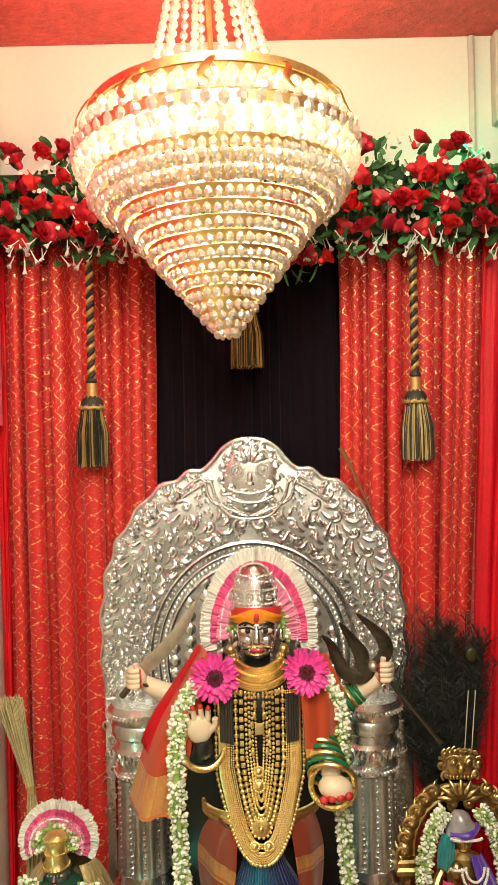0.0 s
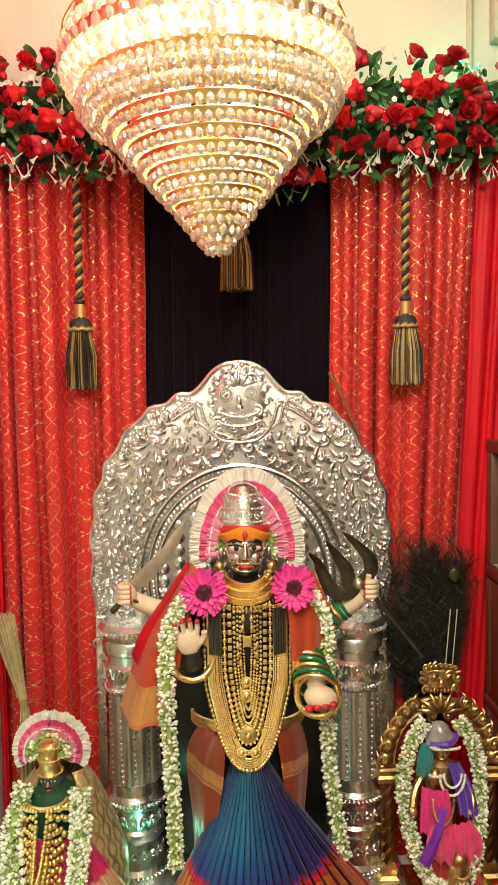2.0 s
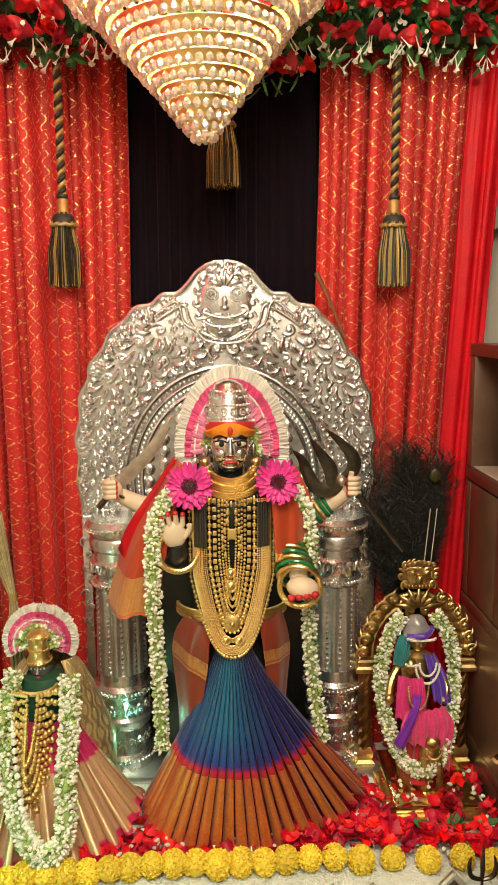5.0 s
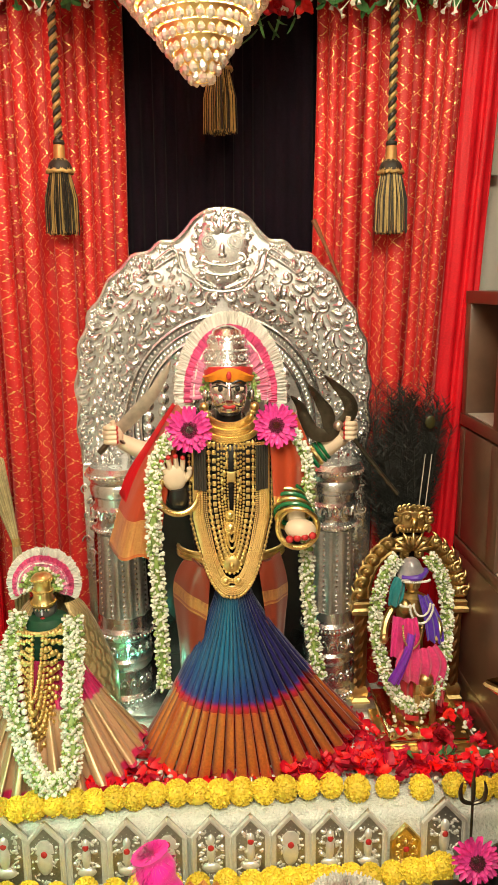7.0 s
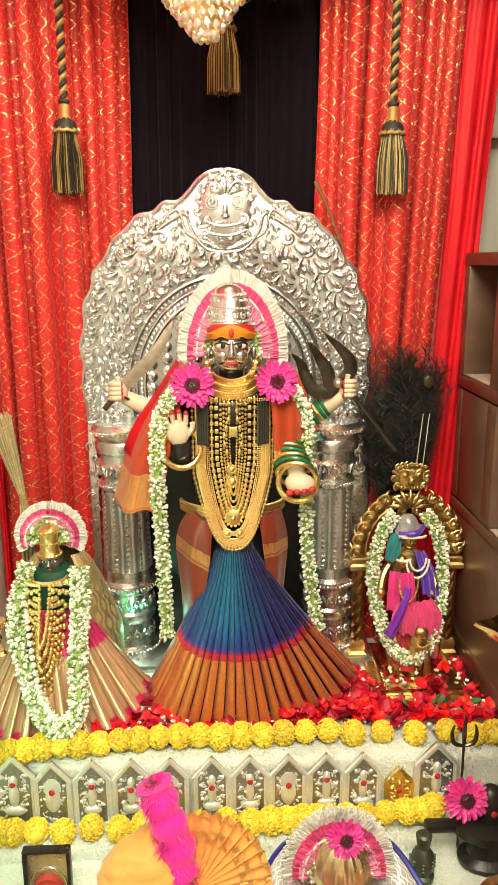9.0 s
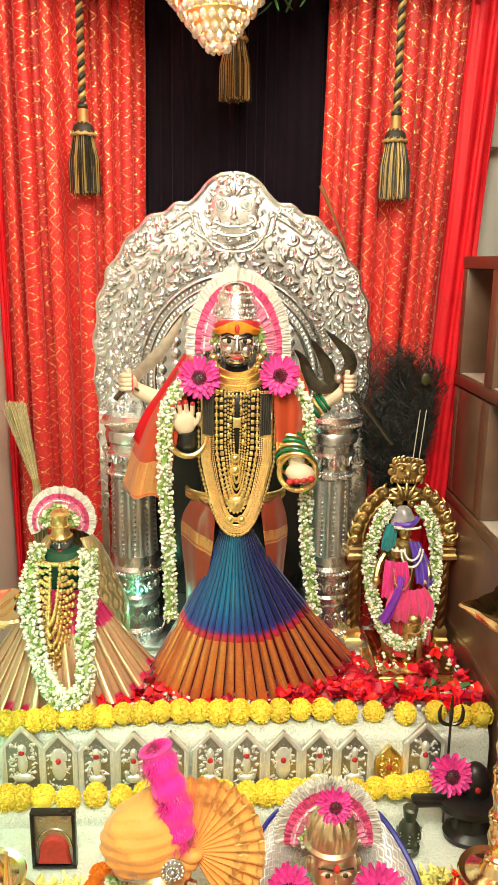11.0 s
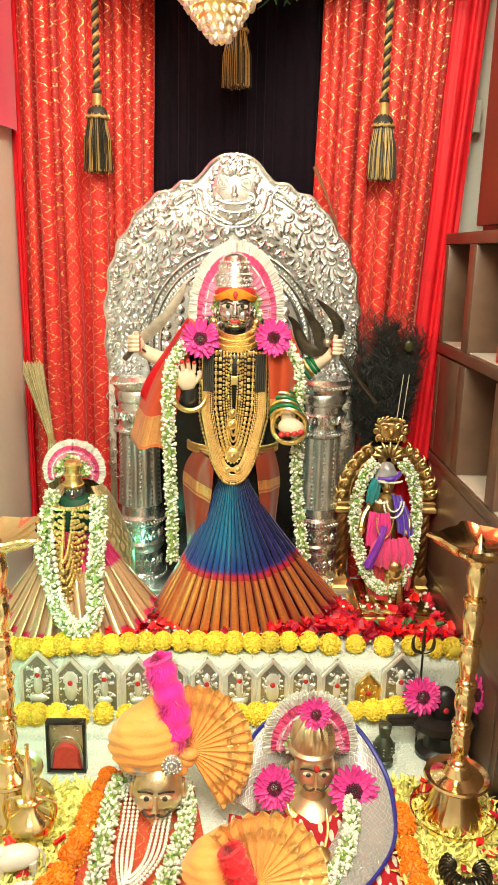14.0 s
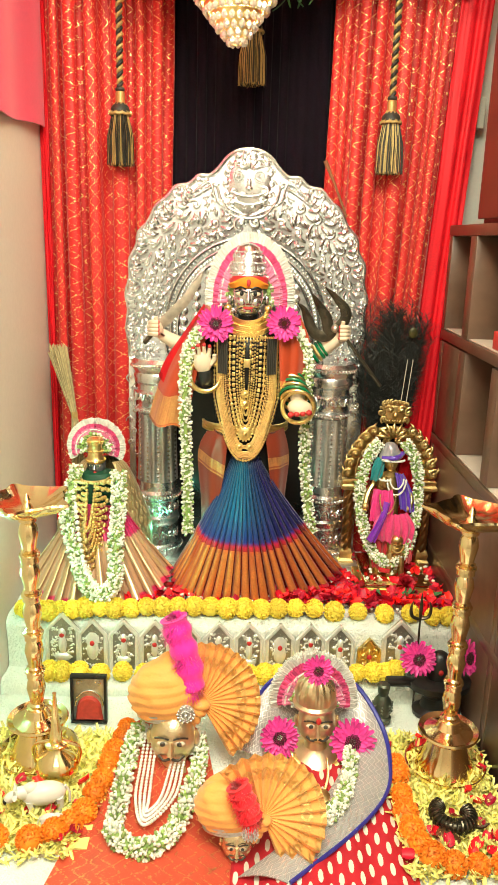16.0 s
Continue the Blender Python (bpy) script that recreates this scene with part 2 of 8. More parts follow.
def sheet(shape, p, thick=0.002, mi=0, uv=None, way=(0, 1, 0)):
    """A cloth: the given face and one behind it, with its rim."""
    nu, nv = p.shape[:2]
    back = p + np.array(way) * thick
    v = np.concatenate((p.reshape(-1, 3), back.reshape(-1, 3)))
    _, f = grid(p)
    k = nu * nv
    f2 = [tuple(i + k for i in q[::-1]) for q in f]
    rim = [i * nv for i in range(nu)], [i * nv + nv - 1 for i in range(nu)], list(range(nv)), [(nu - 1) * nv + j for j in range(nv)]
    f3 = [(e[i], e[i + 1], e[i + 1] + k, e[i] + k) for e in rim for i in range(len(e) - 1)]
    if uv is not None:
        uv = np.concatenate((uv.reshape(-1, 2), uv.reshape(-1, 2)))
    shape.add((v, f + f2 + f3), None, mi, uv)
    return shape


def lathe(profile, seg=24, waves=None):
    """A turned form round z; waves(angle, row) scales the radius."""
    a = np.linspace(0, 2 * np.pi, seg, endpoint=False)
    p = np.zeros((len(profile), seg, 3))
    for i, (r, z) in enumerate(profile):
        rr = r * (waves(a, i) if waves else 1.0)
        p[i, :, 0], p[i, :, 1], p[i, :, 2] = rr * np.cos(a), rr * np.sin(a), z
    v, f = grid(p, closed_v=True, flip=True)
    f.append(tuple(range(seg))[::-1])
    f.append(tuple((len(profile) - 1) * seg + i for i in range(seg)))
    return v, f


def tube(points, radius, seg=8, closed=False, flat=1.0, normal=None):
    p = np.asarray(points, float)
    n = len(p)
    r = np.broadcast_to(np.asarray(radius, float), (n,))
    t = np.roll(p, -1, 0) - np.roll(p, 1, 0) if closed else np.gradient(p, axis=0)
    t /= np.linalg.norm(t, axis=1)[:, None] + 1e-9
    ref = np.array(normal if normal is not None else (0.13, -0.97, 0.2), float)
    s = np.cross(t, ref)
    s /= np.linalg.norm(s, axis=1)[:, None] + 1e-9
    q = np.cross(s, t)
    a = np.linspace(0, 2 * np.pi, seg, endpoint=False)
    ring = p[:, None] + r[:, None, None] * (np.cos(a)[None, :, None] * s[:, None] + flat * np.sin(a)[None, :, None] * q[:, None])
    v, f = grid(ring, closed_u=closed, closed_v=True)
    if not closed:
        f.append(tuple(range(seg)))
        f.append(tuple((n - 1) * seg + i for i in range(seg))[::-1])
    return v, f


def ball(r=1.0, u=8, w=5):
    z = np.linspace(-np.pi / 2 + 0.25, np.pi / 2 - 0.25, w)
    return lathe([(r * math.cos(b), r * math.sin(b)) for b in z], u)


def box(x0, x1, y0, y1, z0, z1, bevel=0.003):
    bm = bmesh.new()
    bmesh.ops.create_cube(bm, size=1)
    bmesh.ops.scale(bm, vec=(x1 - x0, y1 - y0, z1 - z0), verts=bm.verts)
    bmesh.ops.translate(bm, vec=((x0 + x1) / 2, (y0 + y1) / 2, (z0 + z1) / 2), verts=bm.verts)
    if bevel:
        bmesh.ops.bevel(bm, geom=bm.edges[:], offset=bevel, segments=2, affect="EDGES", profile=0.5)
    bm.verts.index_update()
    out = [tuple(v.co) for v in bm.verts], [tuple(v.index for v in f.verts) for f in bm.faces]
    bm.free()
    return out


def plate(outline, y0, y1, bevel=0.004):
    """An upright plate of the outline (x, z), from y0 (front) to y1, with a soft front edge."""
    o = np.asarray(outline, float)
    n = len(o)
    c = o.mean(0)
    inner = c + (o - c) * (1 - bevel / (np.abs(o - c).max() + 1e-9))
    rows = [np.c_[inner[:, 0], np.full(n, y0), inner[:, 1]], np.c_[o[:, 0], np.full(n, y0 + bevel), o[:, 1]], np.c_[o[:, 0], np.full(n, y1), o[:, 1]]]
    v, f = grid(np.stack(rows), closed_v=True)
    f.append(tuple(range(n))[::-1])
    f.append(tuple(2 * n + i for i in range(n)))
    return v, f


def smooth_path(points, n):
    """A soft curve through the given places."""
    p = np.asarray(points, float)
    k = len(p)
    t = np.linspace(0, k - 1, n)
    out = np.zeros((n, p.shape[1]))
    for i, s in enumerate(t):
        j = min(int(s), k - 2)
        u = s - j
        a, b, c, d = p[max(j - 1, 0)], p[j], p[j + 1], p[min(j + 2, k - 1)]
        out[i] = 0.5 * (2 * b + (c - a) * u + (2 * a - 5 * b + 4 * c - d) * u * u + (3 * b - 3 * c + d - a) * u ** 3)
    return out


def spin(x, y, z, rx=0, ry=0, rz=0, s=1.0):
    m = pose(x, y, z, rx, ry, rz)
    return m @ Matrix.Diagonal((*((s,) * 3 if isinstance(s, (int, float)) else s), 1))


rnd = random.Random(7)

# ---- the room ----
STAGE, DECK = 0.672, 0.515


def slab(name, label, b, m, bevel=0.0):
    return single(name, Shape().add(box(*b, bevel)), m, label, name.split("_")[0], kind="structure")


slab("wall_back", "cream painted wall behind the curtains", (-1.2, 1.2, 1.70, 1.80, 0, 2.70), M_WALL)
slab("wall_left", "cream painted side wall beside the altar", (-0.66, -0.54, 0.30, 1.698, 0, 2.70), M_WALL)
slab("wall_right", "cream painted side wall behind the cabinet", (0.86, 0.98, -1.8, 1.698, 0, 2.70), M_WALL)
slab("wall_outer", "cream painted side wall of the room", (-1.32, -1.2, -1.8, 1.8, 0, 2.70), M_WALL)
slab("wall_front", "cream painted wall facing the altar", (-1.2, 0.86, -1.92, -1.8, 0, 2.70), M_WALL)
slab("floor", "pale stone floor of the room", (-1.32, 0.98, -1.92, 1.8, -0.1, 0.0), M_FLOOR)
slab("ceiling", "red stucco ceiling above the altar", (-1.32, 0.98, 0.95, 1.8, 2.645, 2.74), M_CEIL)
# Unseen, added ceiling; its cream keeps red reflections off the gilt metal.
slab("ceiling_room", "unseen cream ceiling added beside the red one, for paler reflections", (-1.32, 0.98, -1.92, 0.9495, 2.65, 2.74), M_WALL)
single("wall_conduit", Shape().add(tube([(0.513, 1.693, z) for z in np.linspace(2.0, 2.64, 6)], 0.008, 8)), M_LEDGE, "thin cream cable conduit on the back wall", "conduit", kind="structure")
single("wall_box", Shape().add(box(0.556, 0.64, 1.66, 1.70, 2.44, 2.64, 0.006)), M_LEDGE, "pale wall box beside the conduit", "wall box", kind="structure")


def fur_block(name, label, x0, x1, y0, y1, z0, z1, seed):
    """A block covered in white fur cloth: rolled front edge and gentle lumps."""
    s = Shape()
    r = 0.022
    prof = [(y0, z0)] + [(y0, z0 + (z1 - r - z0) * k / 10) for k in range(1, 11)] + [(y0 + r - r * math.cos(a), z1 - r + r * math.sin(a)) for a in np.linspace(0.2, 1.57, 6)]
    prof += [(y0 + r + (y1 - y0 - r) * k / 40, z1) for k in range(1, 41)]
    nu = 150
    p = np.zeros((nu, len(prof), 3))
    for i in range(nu):
        x = x0 + (x1 - x0) * i / (nu - 1)
        for j, (y, z) in enumerate(prof):
            k = noise.noise((x * 9 + seed, y * 9, z * 9)) * 0.006 + noise.noise((x * 38, y * 38 + seed, z * 38)) * 0.0035
            p[i, j] = (x, y - k if j < 14 else y, z + (k if j >= 12 else 0))
    sheet(s, p, 0.02, way=(0, 0.5, -0.9))
    return single(name, s, M_FUR, label, name.split("_")[-1], kind="structure", angle=80)


fur_block("stage", "raised altar stage covered in white fur cloth", -0.538, 0.513, 1.155, 1.695, DECK - 0.03, STAGE, 3)
fur_block("altar_deck", "lower altar table covered in white fur cloth", -0.538, 0.513, 0.30, 1.18, 0.25, DECK, 8)
slab("altar_base", "plain cream base under the altar table", (-0.52, 0.505, 0.34, 1.69, 0, 0.24), M_WALL)


# ---- curtains ----
def curtain(name, label, x0t, x1t, x0b, x1b, z0, z1, y, folds, depth, m, seed, wide=1.6):
    s = Shape()
    nu, nv = int(folds * 14), 40
    p, uv = np.zeros((nu, nv, 3)), np.zeros((nu, nv, 2))
    for i in range(nu):
        u = i / (nu - 1)
        for j in range(nv):
            w = j / (nv - 1)
            ph = u * folds * 2 * math.pi + 1.1 * math.sin(u * 9 + seed) + 0.35 * math.sin(w * 5 + u * 6 + seed)
            d = depth * (0.75 + 0.35 * math.sin(u * 17 + seed * 2)) * (0.8 + 0.4 * w)
            x = (x0t + (x1t - x0t) * u) * (1 - w) + (x0b + (x1b - x0b) * u) * w + 0.35 * d * math.sin(2 * ph)
            p[i, j] = (x, y + d * math.cos(ph) + 0.004 * noise.noise((u * 12, w * 7, seed)), z1 + (z0 - z1) * w)
            uv[i, j] = (u * abs(x1t - x0t) * wide, w * (z1 - z0))
    sheet(s, p, 0.0025, uv=uv)
    return single(name, s, m, label, "curtain", angle=75)


curtain("velvet_curtain", "black velvet curtain hanging in soft folds behind the throne", -0.25, 0.25, -0.26, 0.26, STAGE - 0.005, 2.30, 1.675, 11, 0.010, M_VELVET, 2)
curtain("brocade_curtain", "red brocade curtain with gold scallop weave, pleated", -0.525, -0.205, -0.52, -0.215, STAGE - 0.005, 2.28, 1.628, 6, 0.034, M_BROCADE, 5)
curtain("brocade_curtain", "red brocade curtain with gold scallop weave, pleated, beside the cabinet", 0.205, 0.520, 0.20, 0.440, STAGE - 0.005, 2.28, 1.628, 6.2, 0.034, M_BROCADE, 11)
curtain("satin_curtain", "plain red satin curtain edge beside the cabinet", 0.512, 0.596, 0.430, 0.505, STAGE - 0.005, 2.28, 1.618, 1.8, 0.008, M_REDSATIN, 1)
curtain("satin_curtain", "plain red satin curtain edge at the side wall", -0.538, -0.515, -0.532, -0.515, STAGE - 0.005, 2.28, 1.628, 1.2, 0.006, M_REDSATIN, 4)
s = Shape()
p = np.zeros((30, 16, 3))
for i in range(30):
    for j in range(16):
        p[i, j] = (-0.534 + 0.006 * math.sin(i * 0.9 + j * 0.1) + 0.008 * (j / 15), 0.35 + 1.26 * i / 29, 2.6 - 0.81 * j / 15 + 0.008 * math.sin(i * 0.5))
sheet(s, p, 0.003, way=(1, 0, 0))
single("wall_drape", s, mat("pink_red_satin", (0.74, 0.025, 0.11), 0.45, var=0.15, scale=300, big=5, bump=0.1, sheen=0.2), "plain red cloth drape over the side wall's upper half", "drape", angle=70)


# ---- cabinet of open shelves ----
def cabinet():
    c = thing("shelf_cabinet", "dark laminate cabinet with open shelf compartments, worn edges", "cabinet", (0.68, 1.0, 0))
    X0, X1, Y0, Y1 = 0.525, 0.84, 0.36, 1.605
    # Set shallow and coloured near black: the compartments' shade put into the panel.
    part("back_panel", Shape().add(box(X0 + 0.090, X1, Y0 + 0.001, Y1 - 0.001, 0, 1.560, 0.002)), mat("compartment_shade", (0.02, 0.014, 0.012), 0.5, var=0.4), c, "back panel coloured near black for the shade in the compartments")
    for z in (1.588, 1.322, 1.035, 0.74, 0.30):
        part("shelf_board", Shape().add(box(X0, X0 + 0.089 if z < 1.5 else X1, Y0, Y1, z - 0.026, z, 0.002)), M_WOOD, c)
        part("shelf_lining", Shape().add(box(X0 + 0.006, X0 + 0.087, Y0 + 0.02, Y1 - 0.02, z + 0.0005, z + 0.004, 0.001)), M_LEDGE, c, "pale dusty shelf lining") if z < 1.5 else None
    for z0, z1, ys in ((1.322, 1.562, (1.585, 1.377, 1.06, 0.73, 0.375)), (1.040, 1.292, (1.585, 1.380, 1.122, 0.72, 0.375)), (0.30, 1.009, (1.585, 0.95, 0.375))):
        for y in ys:
            half = 0.015 if y in (1.585, 0.375) or z0 < 1 else 0.026
            part("divider", Shape().add(box(X0 + 0.0005, X0 + 0.089, y - half, y + half, z0 + 0.0005, z1 - 0.0005, 0.002)), M_WOOD, c)
    part("front_panel", Shape().add(box(X0 + 0.001, X0 + 0.018, 1.4065, 1.5695, 1.0405, 1.2915, 0.002)), M_WOOD, c)
    part("door", Shape().add(box(X0 + 0.001, X0 + 0.018, 0.966, 1.569, 0.305, 1.0085, 0.002)), M_WOOD, c)
    part("door", Shape().add(box(X0 + 0.001, X0 + 0.018, 0.391, 0.934, 0.305, 1.0085, 0.002)), M_WOOD, c)
    u = thing("wall_cupboard", "glossy red-brown laminate cupboard standing on the shelf cabinet", "cupboard", (0.68, 0.9, 1.588))
    part("body", Shape().add(box(0.556, 0.85, 0.36, 1.42, 1.589, 2.42, 0.003)), M_WOODRED, u)
    for y0, y1 in ((0.362, 0.89), (0.895, 1.418)):
        part("door", Shape().add(box(0.54, 0.555, y0, y1, 1.60, 2.41, 0.003)), M_WOODRED, u)
    single("wall_switch", Shape().add(box(0.566, 0.600, 1.65, 1.6995, 1.83, 1.905, 0.004)), M_LEDGE, "small white box on the wall beside the cupboard", "switch")
    single("red_box", Shape().add(box(0.535, 0.585, 1.13, 1.19, 1.3265, 1.365, 0.002)), mat("red_card", (0.6, 0.05, 0.04), 0.5), "small red card box lying on the cabinet shelf", "box")
    b = Shape().add(ball(0.030, 12, 8), spin(0.572, 1.045, 1.3555)).add(ball(0.021, 10, 7), spin(0.556, 1.070, 1.346))
    single("dark_bundle", b, M_BLACK, "dark rounded bundle lying on the cabinet shelf", "bundle")


cabinet()


# ---- the silver throne ----
def scroll(cx, cz, size, turn, mirror=1, y=0.0, turns=1.4, thick=0.13):
    """A C-scroll of relief: a spiral that tapers to its eye, swelling out of the plate."""
    n = 26
    a = np.linspace(0, turns * 2 * np.pi, n)
    r = size * np.exp(-a * 0.26)
    x = r * np.cos(a) * mirror
    z = r * np.sin(a)
    c, s_ = math.cos(turn), math.sin(turn)
    pts = np.c_[cx + c * x - s_ * z, np.full(n, y) - 0.004 * np.linspace(0, 1, n), cz + s_ * x + c * z]
    rad = size * thick * (0.75 + 0.55 * np.sin(np.linspace(0.2, 2.9, n)))
    return tube(pts, rad, 7, normal=(0, -1, 0), flat=0.55)


def frond(cx, cz, size, turn, bend, y=0.0):
    """A curling leaf of relief."""
    n = 10
    t = np.linspace(0, 1, n)
    ang = turn + bend * t
    x = cx + np.cumsum(np.cos(ang)) * size / n
    z = cz + np.cumsum(np.sin(ang)) * size / n
    pts = np.c_[x, y - 0.006 * np.sin(np.pi * t), z]
    return tube(pts, size * 0.115 * np.sin(np.pi * (0.08 + 0.88 * t)) + 0.0005, 7, normal=(0, -1, 0), flat=0.7)


HALF = [(0, 1.763), (0.029, 1.759), (0.056, 1.743), (0.077, 1.718), (0.101, 1.698), (0.130, 1.696), (0.154, 1.676), (0.188, 1.668), (0.212, 1.642), (0.241, 1.618),
        (0.260, 1.581), (0.286, 1.551), (0.292, 1.517), (0.311, 1.482), (0.311, 1.438), (0.322, 1.394), (0.316, 1.349), (0.324, 1.300), (0.314, 1.255), (0.315, 1.215)]


def acanthus(shape, cx, cz, size, turn, way, y):
    """A vine volute with curling leaves that fan out from its back."""
    shape.add(scroll(cx, cz, size * 0.42, turn, way, y - 0.004, 1.5, 0.24))
    shape.add(ball(1, 8, 5), spin(cx, y - 0.006, cz, s=(size * 0.10, 0.004, size * 0.10)))
    for k in range(6):
        a = turn + way * (0.5 + 0.62 * k)
        fx, fz = cx + size * 0.42 * math.cos(a), cz + size * 0.42 * math.sin(a)
        long = size * (0.95, 1.15, 1.25, 1.1, 0.9, 0.7)[k]
        n = 14
        t = np.linspace(0, 1, n)
        ang = a - way * 0.15 + way * (0.1 + 1.9 * t ** 2)
        x, z = fx + np.cumsum(np.cos(ang)) * long / n, fz + np.cumsum(np.sin(ang)) * long / n
        wide = size * 0.115 * np.sin(np.pi * (0.14 + 0.80 * t)) ** 0.8 + 0.0007
        shape.add(tube(np.c_[x, y - 0.003 - 0.006 * np.sin(np.pi * t), z], wide, 7, normal=(0, -1, 0), flat=0.55))
        shape.add(tube(np.c_[x, y - 0.006 - 0.0075 * np.sin(np.pi * t), z], 0.0011, 5, normal=(0, -1, 0)))
        shape.add(ball(1, 7, 5), spin(x[-1], y - 0.004, z[-1], s=(size * 0.085, 0.004, size * 0.085)))


def throne():
    t = thing("silver_throne", "embossed silver throne with an arched scrollwork back and fluted pillars", "throne", (0, 1.6, STAGE))
    Y = 1.598
    half = smooth_path(HALF, 90)
    outline = np.concatenate((half, (half * (-1, 1))[::-1][1:-1]))
    s = Shape().add(plate(outline[::-1], Y, Y + 0.018, 0.006))
    part("arch_plate", s, M_SILVERDARK, t)
    # rolled rim along the outline
    rim = Shape()
    rim.add(tube(np.c_[outline[:, 0] * 0.985, np.full(len(outline), Y - 0.002), 1.215 + (outline[:, 1] - 1.215) * 0.99], 0.0065, 8, normal=(0, -1, 0)))
    part("arch_rim", rim, M_SILVER, t)
    # scrollwork between the inner arch and the rim
    rng = random.Random(3)
    def edge(a):
        """Distance from the middle of the arch to its rim at the angle a."""
        d = np.arctan2(np.abs(outline[:, 0]), outline[:, 1] - 1.30)
        i = int(np.argmin(np.abs(d - abs(a)) + (outline[:, 0] < -1e-6) * 9))
        return math.hypot(outline[i, 0], outline[i, 1] - 1.30)

    # leafy vine scrolls between the inner arch and the rim, the same on both sides
    def low(a):
        return 0.219 * math.hypot(math.sin(a), 1.12 * math.cos(a))

    swell = lambda x, z: 0.007 * math.sin(min(1, max(0, (math.hypot(x, z - 1.30) / edge(math.atan2(x, z - 1.30)) - 0.6) / 0.4)) * math.pi)
    taken = []
    for side in (1, -1):
        vines, curls = Shape(), Shape()
        rng = random.Random(3)
        taken = []

        def put(kind, x, z, size, turn, way):
            taken.append((x, z, size))
            kind(vines if kind is acanthus else curls, side * x, z, size, turn if side > 0 else math.pi - turn, way * side, Y - 0.001 - swell(x, z))

        def curl(shape, x, z, size, turn, way, y):
            shape.add(scroll(x, z, size, turn, way, y - 0.002, 1.35, 0.24))
            shape.add(frond(x, z, size * 1.9, turn + 1.2 * way, 1.4 * way, y - 0.001))
            shape.add(frond(x, z, size * 1.7, turn + 2.3 * way, 1.2 * way, y - 0.001))

        for k in range(10):
            a = 0.40 + 0.148 * k
            R0, R1 = low(a), edge(a)
            r = R1 - (R1 - R0) * 0.36
            put(acanthus, r * math.sin(a), 1.30 + r * math.cos(a), (R1 - R0) * 0.235, math.pi / 2 - a + 2.5, 1)
        for k in range(9):
            a = 0.30 + 0.165 * k
            R0, R1 = low(a), edge(a)
            r = R0 + (R1 - R0) * 0.27
            put(acanthus, r * math.sin(a), 1.30 + r * math.cos(a), (R1 - R0) * 0.20, math.pi / 2 - a - 2.2, -1)
        for k in range(17):
            a = 0.33 + 0.088 * k
            r = edge(a) - 0.012
            put(curl, r * math.sin(a), 1.30 + r * math.cos(a), 0.0095, math.pi / 2 - a + 0.6, 1)
        for _ in range(3000):
            a = rng.uniform(0.02, 1.82)
            r = rng.uniform(low(a) + 0.008, edge(a) - 0.012)
            x, z = r * math.sin(a), 1.30 + r * math.cos(a)
            if all(math.hypot(x - q[0], z - q[1]) > 0.0095 + q[2] * 0.55 for q in taken) and not (x < 0.085 and z > 1.60):
                put(curl, x, z, 0.0072, math.pi / 2 - a + rng.uniform(-0.6, 0.6), rng.choice((1, -1)))
        part("vine_scroll", vines, M_SILVER, t, "raised silver acanthus vine with volutes", angle=60, kind="stuff")
        part("rim_scroll", curls, M_SILVER, t, "small raised silver leaf curls", angle=60, kind="stuff")
    nu, nv = 121, 14
    p = np.zeros((nu, nv, 3))
    for i in range(nu):
        a = -1.80 + 3.6 * i / (nu - 1)
        for j in range(nv):
            r = low(a) + (edge(a) * 0.985 - low(a)) * j / (nv - 1)
            x, z = r * math.sin(a), 1.30 + r * math.cos(a)
            p[i, j] = (x, Y - 0.001 - swell(abs(x), z) - 0.0016 * noise.noise((x * 70, z * 70, 2)), z)
    part("beaten_ground", sheet(Shape(), p, 0.001), M_SILVERDARK, t, "beaten silver ground behind the scrolls", angle=80)
    # inner arch mouldings
    inner = Shape()
    for r, w in ((0.215, 0.006), (0.198, 0.0035), (0.180, 0.005)):
        a = np.linspace(-1.9, 1.9, 80)
        inner.add(tube(np.c_[r * np.sin(a), np.full(80, Y - 0.004), 1.30 + r * 1.12 * np.cos(a)], w, 8, normal=(0, -1, 0)))
    for a in np.linspace(-1.85, 1.85, 74):
        inner.add(ball(0.0045, 6, 4), spin(0.2065 * math.sin(a), Y - 0.006, 1.30 + 0.2065 * 1.12 * math.cos(a)))
        inner.add(ball(0.006, 6, 4), spin(0.189 * math.sin(a), Y - 0.004, 1.30 + 0.189 * 1.12 * math.cos(a), s=(0.6, 0.6, 1)))
    part("inner_arch", inner, M_SILVER, t)
    panel = Shape()
    for i in range(11):
        for j in range(14):
            x, z = -0.165 + 0.033 * i, 1.16 + 0.027 * j
            if x * x + ((z - 1.30) / 1.12) ** 2 < 0.172 ** 2 or z < 1.3 and abs(x) < 0.17:
                panel.add(ball(0.013, 8, 5), spin(x, Y - 0.001, z + 0.012 * (i % 2), s=(1, 0.35, 1)))
    part("diaper_panel", panel, M_SILVER, t, kind="stuff")
    # crest: a lion mask of rosette eyes, brows, nose, toothed mouth and a mane of curls
    crest = Shape()
    crest.add(ball(1, 20, 12), spin(0, Y - 0.004, 1.672, s=(0.060, 0.012, 0.078)))
    crest.add(ball(1, 12, 8), spin(0, Y - 0.013, 1.676, s=(0.007, 0.007, 0.015)))
    crest.add(ball(1, 10, 6), spin(0, Y - 0.016, 1.664, s=(0.010, 0.005, 0.006)))
    for dz in (-0.010, 0.010):
        pts = smooth_path([(x, Y - 0.013 - 0.004 * (abs(x) < 0.03), 1.634 + dz + 6.0 * x * x) for x in (-0.046, -0.025, 0, 0.025, 0.046)], 24)
        crest.add(tube(pts, 0.0030, 7, normal=(0, -1, 0)))
